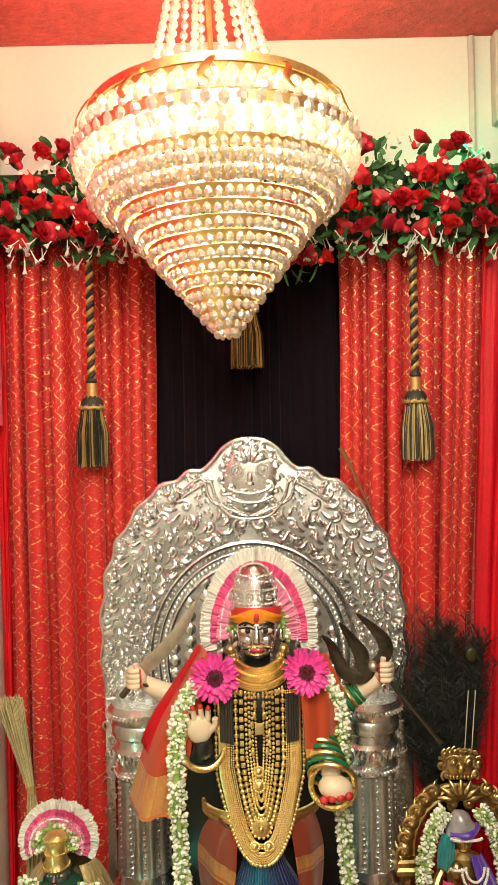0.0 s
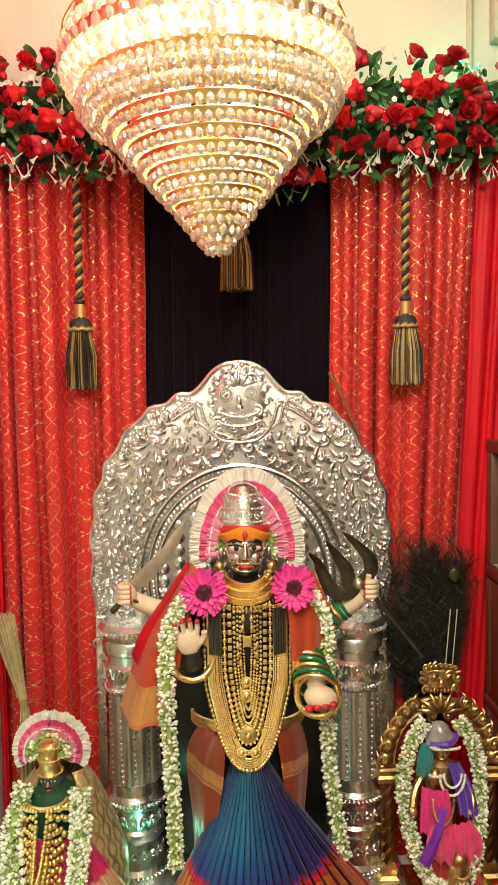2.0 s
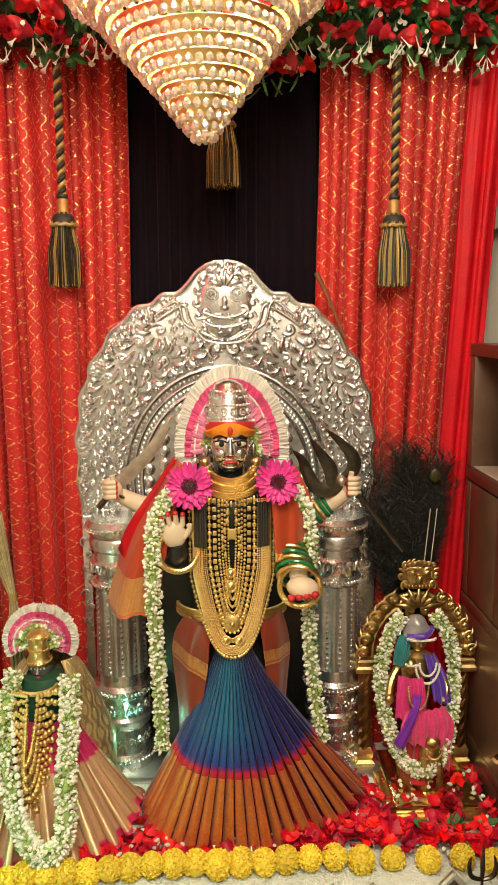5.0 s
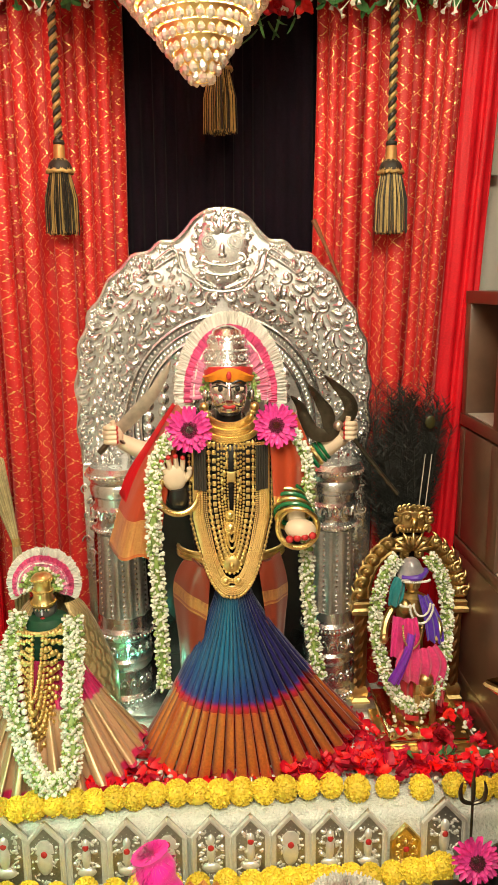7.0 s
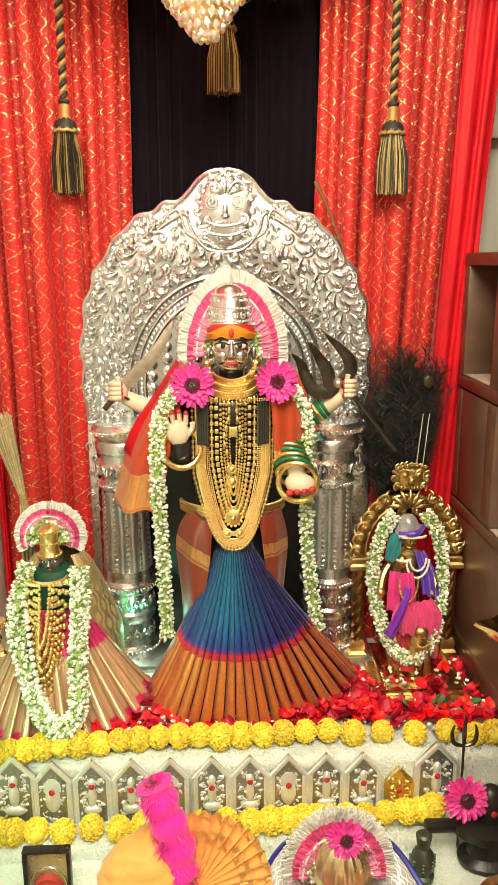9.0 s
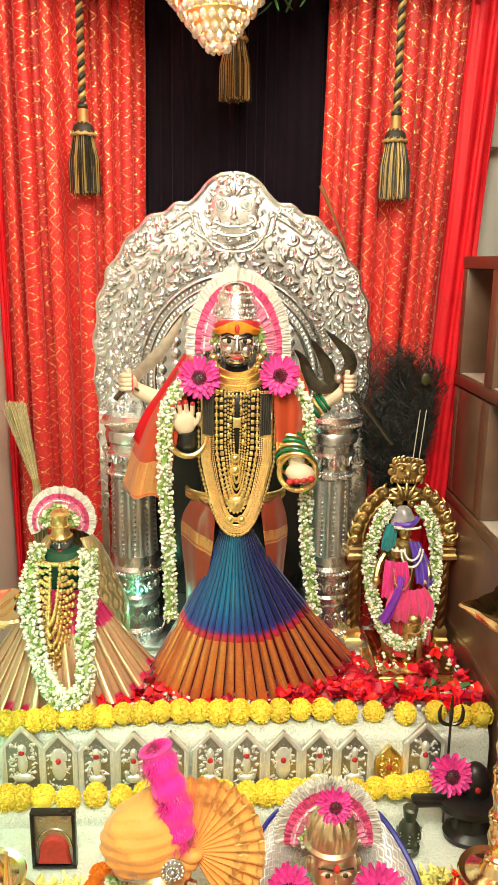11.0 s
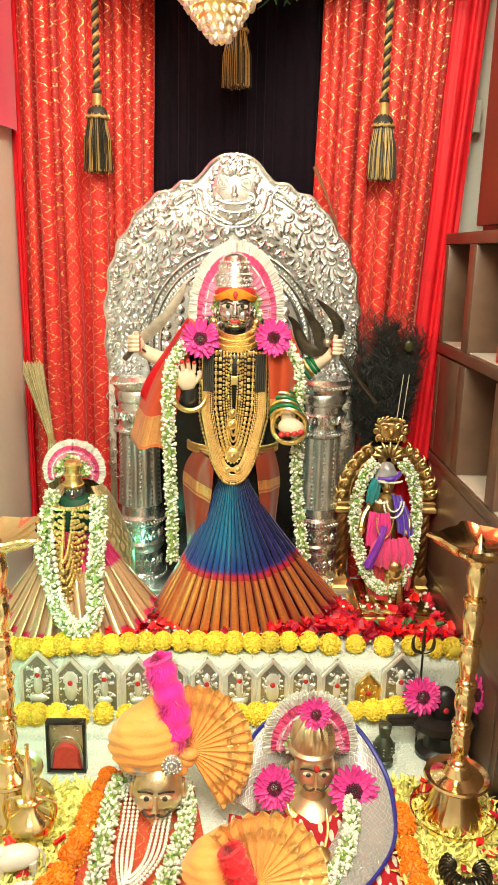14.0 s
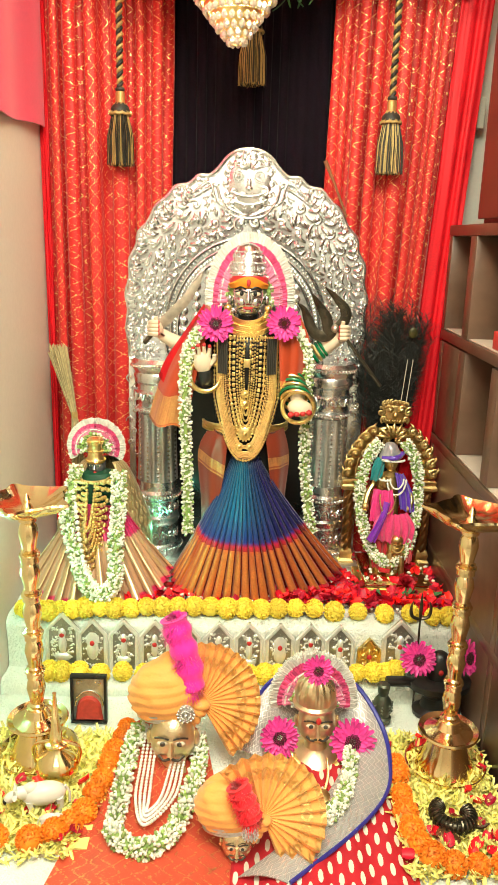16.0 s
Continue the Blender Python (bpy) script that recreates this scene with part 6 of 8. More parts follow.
    cloth("purple silk shawl on the deity's shoulder", ((0.012, -0.022, 0.968), (0.020, -0.045, 0.925), (0.026, -0.055, 0.880)), ((0.040, -0.005, 0.960), (0.064, -0.020, 0.910), (0.070, -0.030, 0.862)), (0.10, 0.025, 0.40), 3)
    cloth("magenta silk blouse of the smaller figure", ((-0.040, -0.030, 0.925), (-0.046, -0.042, 0.890), (-0.050, -0.050, 0.845)), ((0.004, -0.055, 0.930), (0.008, -0.068, 0.885), (0.000, -0.075, 0.842)), (0.72, 0.03, 0.22), 3)
    cloth("violet silk sash hanging from the lap", ((-0.018, -0.070, 0.905), (-0.030, -0.080, 0.865), (-0.058, -0.070, 0.800)), ((-0.002, -0.075, 0.905), (-0.016, -0.086, 0.860), (-0.036, -0.078, 0.795)), (0.22, 0.02, 0.46), 2, 0.003)
    cloth("pink silk skirt spread over the knees", ((-0.030, -0.066, 0.868), (-0.044, -0.075, 0.835), (-0.036, -0.070, 0.800)), ((0.046, -0.062, 0.872), (0.066, -0.066, 0.835), (0.060, -0.060, 0.785)), (0.80, 0.06, 0.22), 5, 0.006)
    cloth("crimson silk cloth behind the lion", ((-0.046, -0.045, 0.800), (-0.042, -0.050, 0.760), (-0.034, -0.050, 0.715)), ((0.000, -0.058, 0.800), (0.000, -0.058, 0.760), (-0.004, -0.056, 0.715)), (0.45, 0.015, 0.03), 2)
    cloth("coral silk cloth beside the lion", ((0.046, -0.050, 0.800), (0.050, -0.055, 0.765), (0.052, -0.055, 0.730)), ((0.066, -0.045, 0.800), (0.070, -0.048, 0.765), (0.068, -0.048, 0.735)), (0.70, 0.08, 0.10), 2)
    cloth("teal silk cloth hanging beside the deity's head", ((-0.034, -0.012, 1.006), (-0.046, -0.018, 0.980), (-0.050, -0.020, 0.945)), ((-0.014, -0.020, 1.004), (-0.018, -0.028, 0.975), (-0.024, -0.030, 0.948)), (0.01, 0.20, 0.22), 2, 0.004)
    tb = thing("deity_turban", "grey and purple silk turban on the small deity", "turban", (x, y, 1.002))
    part("wrap", Shape().add(lathe([(0.020, -0.006), (0.030, 0.0), (0.031, 0.007), (0.024, 0.017), (0.020, 0.029), (0.011, 0.039), (0.003, 0.042)], 28, lambda a, i: 1 + 0.07 * np.sin(a * 3 + i * 1.4)), spin(x + 0.002, y - 0.008, 1.004, 8, -8, 0)), mat("grey_silk", (0.34, 0.32, 0.34), 0.32, 0.3, var=0.5, scale=40), tb)
    part("purple_fold", Shape().add(tube(smooth_path([(x - 0.022, y - 0.024, 1.006), (x + 0.010, y - 0.036, 1.010), (x + 0.032, y - 0.010, 1.016)], 14), 0.0065, 8)), bpy.data.materials["cloth_purple"], tb, "purple silk fold")

    def strand(label, cx, cy, cz, w, h, r, m, n=22):
        st = thing("bead_necklace", label, "necklace", (cx, cy, cz))
        path = [(cx + w * math.cos(q), cy, cz + h * math.sin(q)) for q in np.linspace(math.pi, 2 * math.pi, 12)]
        part("bead_chain", beads(path, n, r), m, st, kind="stuff")

    strand("pearl string round the small deity's turban", x + 0.004, y - 0.036, 1.004, 0.028, 0.004, 0.0030, M_WHITEPETAL)
    strand("long pearl necklace on the small deity", x + 0.014, y - 0.050, 0.955, 0.024, 0.040, 0.0030, M_WHITEPETAL, 26)
    strand("short pearl necklace on the small deity", x + 0.014, y - 0.052, 0.958, 0.017, 0.026, 0.0026, M_WHITEPETAL)
    strand("pearl band round the smaller figure's head", x - 0.016, y - 0.050, 0.957, 0.014, 0.004, 0.0028, M_WHITEPETAL, 14)
    strand("gold bead string on the smaller figure", x - 0.012, y - 0.082, 0.925, 0.020, 0.050, 0.0026, M_GOLD, 30)
    strand("gold bead chain round the lion's neck", x + 0.022, y - 0.090, 0.795, 0.016, 0.022, 0.0028, M_GOLD, 18)
    oval = [(X - 0.008 + 0.076 * math.cos(q) * (1 + 0.06 * math.sin(q)), 1.442 - 0.060 * max(0, -math.sin(q)), 0.898 + 0.160 * math.sin(q)) for q in np.linspace(math.pi * 0.5 - 0.42, -math.pi * 1.5 + 0.42, 16)]
    flower_string("white_bud_garland", "white bud garland hung in an oval on the brass frame", oval, 0.0130, 1000, 6, 1.05, group="white garlands")
    # peacock feather fan
    r = random.Random(21)
    pf = thing("peacock_feather_fan", "dark peacock feather fan standing behind the brass frame", "feather fan", (0.40, 1.53, STAGE))
    fe = Shape()
    for k in range(120):
        ang = r.gauss(0, 0.13)
        L = r.uniform(0.25, 0.45) * (1 - 0.5 * abs(ang))
        base = np.array((0.395 + r.uniform(-0.035, 0.03), 1.560 + r.uniform(-0.02, 0.02), 0.955))
        tip = base + np.array((math.sin(ang) * L + r.uniform(-0.02, 0.02), r.uniform(-0.04, 0.03), math.cos(ang) * L))
        fe.add(tube(np.stack([base, (base + tip) / 2 + (0.01 * math.sin(ang), 0, 0.006), tip]), 0.0010, 4))
        for j in range(60):
            w = 0.30 + 0.70 * j / 59
            q = base + (tip - base) * w
            for sx in (-1, 1):
                e = ang + sx * r.uniform(0.4, 1.5)
                d = np.array((math.sin(e), r.uniform(-0.5, 0.5), math.cos(e))) * r.uniform(0.012, 0.042)
                fe.add((np.array([q - (0.0003, 0, 0), q + (0.0020, 0.0004, 0), q + d * 0.6 + (0.0016, 0, -0.001), q + d + (0, 0, -0.002)]), [(0, 1, 2, 3)]))
    part("plumage", fe, mat("dark_feather", (0.012, 0.012, 0.010), 0.6, var=0.5, island=0.4), pf, kind="stuff")
    part("feather_eye", Shape().add(ball(1, 12, 8), spin(0.432, 1.512, 1.318, s=(0.011, 0.003, 0.014))), mat("feather_eye_bronze", (0.05, 0.045, 0.012), 0.4, 0.3), pf, "bronze green feather eye")
    part("grip", Shape().add(tube([(0.395, 1.560, 0.674), (0.395, 1.560, 1.00)], 0.009, 8)), M_BLACK, pf)
    for x in (0.410, 0.424):
        part("quill", Shape().add(tube([(x, 1.512, 1.08), (x + 0.012, 1.505, 1.25)], 0.0012, 5)), M_LEDGE, pf)


shrine()

# ---- petals and flower rows on the stage ----
r = random.Random(31)
s = Shape()
for k in range(1100):
    if r.random() < 0.72:
        x, y = r.uniform(0.10, 0.52), 1.215 + abs(r.gauss(0, 0.15))
    else:
        x, y = r.uniform(-0.30, 0.16), 1.21 + abs(r.gauss(0, 0.05))
    if y > 1.58 or (0.31 < x < 0.50 and 1.27 < y < 1.47 and r.random() < 0.88):
        continue
    up = 0.704 if 0.315 < x < 0.50 and 1.31 < y < 1.46 else 0.672 + 0.02 * math.exp(-((y - 1.25) / 0.06) ** 2) * (x > 0.1)
    m = spin(x, y, up + 0.004 + r.random() * 0.008, r.uniform(-35, 35), r.uniform(-35, 35), r.uniform(0, 360), r.uniform(0.7, 1.3))
    s.add(petal(0.022, 0.021, r.uniform(-0.2, 0.5), r.uniform(0.1, 0.5), 4, 4, 0.4), np.array(m))
single("rose_petals", s, M_PETAL, "red rose petals strewn over the fur cloth and the brass base", "petals", kind="stuff", angle=70)
s = Shape()
for k in range(190):
    x, y = r.uniform(-0.25, 0.52), r.uniform(1.21, 1.42)
    up = 0.708 if 0.315 < x < 0.50 and 1.31 < y else 0.682
    s.add(BUD, spin(x, y, up + r.random() * 0.01, r.uniform(60, 120), r.uniform(-40, 40), r.uniform(0, 360), 1.1))
single("loose_buds", s, M_BUD, "loose white jasmine buds among the rose petals", "buds", kind="stuff")
for x, y, a in ((0.40, 1.255, 20), (0.425, 1.235, 100), (0.46, 1.26, -20), (0.375, 1.24, 160)):
    single("green_leaf", Shape().add(petal(0.042, 0.024, 0.15, 0.25, 5, 6, 0.6), np.array(spin(x, y, 0.700, 0, -12, a))), mat("rose_leaf", (0.05, 0.16, 0.05), 0.5, var=0.3) if a == 20 else bpy.data.materials["rose_leaf"], "green rose leaf lying on the petals", "leaf", "rose leaves", angle=70)
o = new("red_rose", ROSE)
o.matrix_world = spin(0.418, 1.300, 0.714, 25, 0, 0, 0.75)
tagged(o, "red rose lying on the brass base", "rose")


def marigold_row(label, pts, n, me, name, seed, sink=0.0):
    t = thing("marigold_garland", label, "marigold garland", pts[0], "marigold garlands")
    q = smooth_path(pts, n)
    r = random.Random(seed)
    for p in q:
        k = r.uniform(0.98, 1.2)
        set_piece(name, me, t, spin(p[0], p[1] + r.uniform(-0.004, 0.004), p[2] + r.uniform(-0.003, 0.004), 55 + r.uniform(-30, 30), r.uniform(-30, 30), r.uniform(0, 360), k))


marigold_row("row of yellow marigold flowers along the stage edge", [(-0.50, 1.165, 0.688), (-0.38, 1.168, 0.694), (-0.20, 1.182, 0.694), (0.0, 1.190, 0.693), (0.22, 1.192, 0.694), (0.50, 1.178, 0.694)], 27, MARI, "marigold", 1)
fur_block("plaque_ledge", "low ledge covered in white fur cloth under the plaques", -0.538, 0.513, 1.085, 1.17, DECK - 0.02, 0.548, 5)
marigold_row("row of yellow marigold flowers below the silver plaques", [(-0.43, 1.105, 0.566), (-0.2, 1.108, 0.566), (0.05, 1.110, 0.567), (0.2, 1.110, 0.572), (0.37, 1.108, 0.584)], 22, MARI, "marigold", 2)

# ---- silver plaques ----
M_DARKBACK = mat("blackened_silver", (0.10, 0.09, 0.08), 0.4, 0.8, var=0.4)
# Darker copy of the plaque silver: the shade behind the relief as colour.
M_FIELD = mat("shaded_silver_field", (0.42, 0.41, 0.38), 0.32, 0.85, var=0.25, scale=200, bump=0.4)


M_PLAQUE = mat("bright_silver_plaque", (0.86, 0.86, 0.82), 0.36, 0.5, var=0.12, scale=150, bump=0.1)


def plaque(x, w, h, m, seed, y=1.142):
    z = 0.549
    t = thing("embossed_plaque", "pentagon-topped silver plaque with an embossed figure, leaning on the riser" if m is M_PLAQUE else "small pentagon-topped gold plaque with an embossed figure", "plaque", (x, y, z), "row of plaques")
    o = lambda k: [(x - w * k, z + 0.001), (x + w * k, z + 0.001), (x + w * k, z + h * 0.70), (x, z + h * (0.70 + 0.30 * k)), (x - w * k, z + h * 0.70)]
    part("back_plate", Shape().add(plate(o(1.0)[::-1], y, y + 0.008, 0.003)), M_SILVERDARK if m is M_PLAQUE else m, t)
    ring = Shape()
    for k, wd in ((0.93, 0.0046), (0.80, 0.0022)):
        q = np.array([(a, y - 0.001, b) for a, b in o(k)])
        for i in range(5):
            ring.add(tube([q[i], q[(i + 1) % 5]], wd, 6))
    part("frame", ring, m, t)
    part("field", Shape().add(plate(o(0.76)[::-1], y - 0.0025, y + 0.001, 0.001)), M_FIELD if m is M_PLAQUE else m, t)
    f = Shape()
    r = random.Random(seed)
    if seed % 3 == 1:
        f.add(ball(1, 12, 8), spin(x, y - 0.003, z + h * 0.42, s=(w * 0.42, 0.006, h * 0.20)))
        f.add(lathe([(w * 0.5, 0), (w * 0.46, h * 0.12), (w * 0.2, h * 0.2)], 14), spin(x, y - 0.002, z + h * 0.55, s=(1, 0.25, 1)))
    else:
        f.add(ball(1, 10, 7), spin(x, y - 0.003, z + h * 0.66, s=(w * 0.21, 0.007, h * 0.085)))
        f.add(ball(1, 10, 7), spin(x, y - 0.003, z + h * 0.46, s=(w * 0.24, 0.008, h * 0.17)))
        f.add(ball(1, 10, 7), spin(x, y - 0.003, z + h * 0.24, s=(w * 0.50, 0.007, h * 0.075)))
        for sx in (-1, 1):
            for q in (0.35, 0.55, 0.75):
                ex, ez = x + sx * w * r.uniform(0.42, 0.6), z + h * (q + r.uniform(-0.04, 0.04))
                f.add(scroll((x + ex) / 2 + sx * w * 0.15, ez, 0.006, q * 5, sx, y - 0.003, 1.2, 0.24))
                f.add(ball(0.0035, 6, 4), spin(ex, y - 0.004, ez))
    for k in range(46):
        ex, ez = x + w * r.uniform(-0.66, 0.66), z + h * r.uniform(0.08, 0.72)
        f.add(ball(1, 6, 4), spin(ex, y - 0.0025, ez, 0, r.uniform(0, 180), 0, (r.uniform(0.0014, 0.0032), 0.003, r.uniform(0.002, 0.0055))))
    for k in range(16):
        a = 2 * math.pi * k / 16
        f.add(ball(0.0009, 5, 4), spin(x + w * 0.62 * math.cos(a), y - 0.003, z + h * 0.46 + h * 0.34 * math.sin(a)))
    part("relief", f, m, t)
    part("red_mark", Shape().add(ball(1, 8, 5), spin(x, y - 0.008, z + h * (0.56 if seed % 2 else 0.64), s=(0.0058, 0.003, 0.0066))), M_REDPAINT, t, "red paste mark")


for i, x in enumerate((-0.405, -0.335, -0.262, -0.190, -0.118, -0.041, 0.030, 0.102, 0.173, 0.242, 0.311, 0.381)):
    if i == 10:
        plaque(x, 0.026, 0.100, M_GOLD, 5)
    elif i in (0, 11):
        plaque(x, 0.041, 0.150 if i else 0.146, M_PLAQUE, i)
    else:
        plaque(x, 0.034, 0.132, M_PLAQUE, i)


# ---- brass oil lamps ----
def oil_lamp():
    t = thing("brass_oil_lamp", "tall polished brass oil lamp with a five-spouted dish", "oil lamp", (0, 0, 0), "brass oil lamps")
    part("saucer", Shape().add(lathe([(0.050, 0.0), (0.066, 0.002), (0.078, 0.012), (0.080, 0.022), (0.077, 0.022), (0.066, 0.010), (0.03, 0.008)], 40)), M_BRASS, t)
    part("foot", Shape().add(lathe([(0.060, 0.009), (0.060, 0.014), (0.054, 0.022), (0.042, 0.050), (0.034, 0.075), (0.030, 0.088)], 36)), M_BRASS, t)
    part("drip_plate", Shape().add(lathe([(0.030, 0.087), (0.052, 0.084), (0.060, 0.092), (0.058, 0.096), (0.048, 0.092), (0.026, 0.100), (0.018, 0.115)], 36)), M_BRASS, t)
    z, prof = 0.110, [(0.016, 0.110)]
    for k in range(5):
        h = 0.0812
        prof += [(0.0165, z + 0.004), (0.0195, z + 0.006), (0.0195, z + 0.010), (0.0125, z + 0.013), (0.0165, z + 0.016), (0.0125, z + 0.019), (0.0150, z + 0.034), (0.0185, z + 0.052), (0.0160, z + 0.066), (0.0115, z + 0.073), (0.0170, z + 0.0755), (0.0170, z + h)]
        z += h
    prof.append((0.010, z + 0.008))
    part("stem", Shape().add(lathe(prof, 24)), M_BRASS, t)
    star = lambda a, i: 1 + (0.0, 0.06, 0.16, 0.34, 0.34, 0.16, 0.06, 0.0)[min(i, 7)] * (0.5 + 0.5 * np.cos(5 * a)) ** 4
    part("dish", Shape().add(lathe([(0.010, 0.522), (0.036, 0.526), (0.058, 0.536), (0.069, 0.552), (0.0665, 0.556), (0.054, 0.545), (0.034, 0.536), (0.006, 0.533)], 80, star)), M_BRASS, t)
    part("finial", Shape().add(lathe([(0.012, 0.530), (0.010, 0.538), (0.005, 0.545), (0.007, 0.552), (0.003, 0.560), (0.001, 0.563)], 16)), M_BRASS, t)
    return t


lamp = oil_lamp()
lamp.matrix_basis = pose(0.427, 0.862, DECK + 0.002, 0, 0, 20)
copy_thing(lamp, pose(-0.390, 0.868, DECK + 0.002, 0, 0, 50))


# ---- turbaned busts and the goddess mask on the deck ----
M_TURBAN = mat("orange_turban_cloth", (0.88, 0.39, 0.09), 0.6, var=0.12, scale=300, big=12, bump=0.2, sheen=0.2)
M_TURBANGOLD = cloth_scallop("orange_gold_band", (0.86, 0.42, 0.11), (0.80, 0.52, 0.17), 0.02, 0.02, 0.14, 0.7)
M_GILTFACE = mat("polished_bronze_face", (0.80, 0.64, 0.40), 0.30, 0.92, var=0.2, scale=40, bump=0.05)
M_REDCLOTH = cloth_scallop("red_orange_silk", (0.72, 0.085, 0.035), (0.80, 0.42, 0.18), 0.03, 0.035, 0.06, 0.5)


def fan_cloth(cx, cy, cz, R, a0, a1, n, lean):
    """A pleated fan of starched cloth spreading from its knot; returns orange (0) and gold-banded (1) parts."""
    out = []
    for r0, r1 in ((0.04, 0.60), (0.60, 0.78), (0.78, 0.90), (0.90, 1.0)):
        nu, rows = n * 6, 8
        p, uv = np.zeros((nu, rows, 3)), np.zeros((nu, rows, 2))
        for i in range(nu):
            u = i / (nu - 1)
            a = a0 + (a1 - a0) * u
            for j in range(rows):
                q = r0 + (r1 - r0) * j / (rows - 1)
                z = 0.0085 * q * (abs((u * n * 2) % 2 - 1) * 2 - 1) + 0.012 * math.sin(a * 2) * q
                p[i, j] = (R * q * math.cos(a), z, R * q * math.sin(a))
                uv[i, j] = (a * R, q * R)
        m = np.array(pose(cx, cy, cz, lean, 0, 0))
        p = p @ m[:3, :3].T + m[:3, 3]
        out.append((p, uv))
    return out


def plume(t, pts, rad, col, name, seed):
    """A fluffy dyed plume: thousands of fine barbs round a quill."""
    r = random.Random(seed)
    q = smooth_path(pts, 30)
    s = Shape().add(tube(q, rad * (0.64 + 0.06 * np.sin(np.arange(30) * 0.9)), 12))
    for k in range(9000):
        i = r.randrange(30)
        d = Vector((r.gauss(0, 1), r.gauss(0, 1), r.gauss(0, 1))).normalized()
        f = rad * r.uniform(0.62, 0.95) * (0.80 + 0.3 * math.sin(i * 0.55 + seed))
        a = Vector(q[i])
        side = d.cross(Vector((0.3, 0.5, 0.8))).normalized() * 0.0008
        mid = a + d * f * 0.6
        tip = a + d * f + Vector((0, 0, -0.2 * f))
        s.add((np.array([a - side, a + side, mid + side, tip, mid - side]), [(0, 1, 2, 3, 4)]))
    part("plume", s, mat(name, col, 0.9, var=0.15, scale=90, big=30, bump=0.0, sheen=0.3), t, "fluffy dyed plume")


def brooch(t, x, y, z, r):
    s = Shape().add(lathe([(r, 0), (r, 0.003), (r * 0.5, 0.006)], 18), spin(x, y, z, 80))
    for k in range(14):
        a = 2 * math.pi * k / 14
        s.add(ball(r * 0.17, 6, 4), spin(x + r * 0.95 * math.cos(a), y - 0.006, z + r * 0.95 * math.sin(a)))
        s.add(ball(r * 0.13, 6, 4), spin(x + r * 0.55 * math.cos(a), y - 0.009, z + r * 0.55 * math.sin(a)))
    s.add(ball(r * 0.3, 8, 5), spin(x, y - 0.010, z))
    part("brooch", s, M_SILVERDARK, t, "beaded stone brooch")


def turban(label, X, Y, Z, k, fan_at, fanR, fa0, fa1, plume_pts, plume_r, plume_col, plume_name, seed):
    t = thing("festive_turban", label, "turban", (X, Y, Z), "orange turbans")
    s = Shape()
    rows, seg = 26, 72
    a = np.linspace(0, 2 * math.pi, seg, endpoint=False)
    p = np.zeros((rows, seg, 3))
    for j in range(rows):
        f = j / (rows - 1)
        rr = 0.060 * k * (math.sin(0.85 + 1.95 * f) ** 0.7 if f < 0.98 else 0.2)
        fold = ((f * 5.5 + 0.55 * np.sin(a - 0.6) + a / (2 * np.pi)) % 1.0)
        rr = rr * (1 + 0.12 * np.sqrt(fold)) + 0.0015 * k * np.sin(a * 5 + f * 9)
        p[j, :, 0] = X + rr * np.cos(a) * 1.08 - 0.016 * k * f
        p[j, :, 1] = Y + rr * 0.92 * np.sin(a)
        p[j, :, 2] = Z + (0.105 * f - 0.030) * k + 0.024 * k * np.cos(a) * (0.7 - 0.2 * f) + 0.006 * k * np.sin(a * 2)
    v, fc = grid(p, closed_v=True, flip=True)
    fc.append(tuple((rows - 1) * seg + i for i in range(seg)))
    s.add((v, fc))
    part("wrap", s, M_TURBAN, t, angle=80)
    band = Shape()
    a = np.linspace(math.pi * 0.98, 2 * math.pi * 1.0, 30)
    for d in (-0.004, 0.001, 0.006):
        band.add(tube(np.c_[X + 0.0575 * k * np.cos(a), Y + 0.0495 * k * np.sin(a) - 0.002, Z - 0.024 * k + d + 0.0168 * k * np.cos(a) + 0.006 * k * np.sin(2 * a)], 0.0030, 6))
    part("jewelled_band", band, M_SILVERDARK, t, "silver jewelled band")
    kn = Shape()
    for j in range(4):
        kn.add(ball(1, 12, 8), spin(fan_at[0] - 0.006 * j * k, fan_at[1] - 0.008, fan_at[2] - 0.012 * j * k, 0, 30 * j, 0, (0.020 * k, 0.014 * k, 0.011 * k)))
    part("knot", kn, M_TURBAN, t, angle=80)
    for i, (p, uv) in enumerate(fan_cloth(*fan_at, fanR, fa0, fa1, 17, -12)):
        part("pleated_fan" if i % 2 == 0 else "gold_fan_band", sheet(Shape(), p, 0.0012, uv=uv), M_TURBAN if i % 2 == 0 else M_TURBANGOLD, t, angle=30)
    plume(t, plume_pts, plume_r, plume_col, plume_name, seed)
    brooch(t, fan_at[0] - 0.026 * k, fan_at[1] - 0.030, fan_at[2] - 0.004, 0.017 * k)


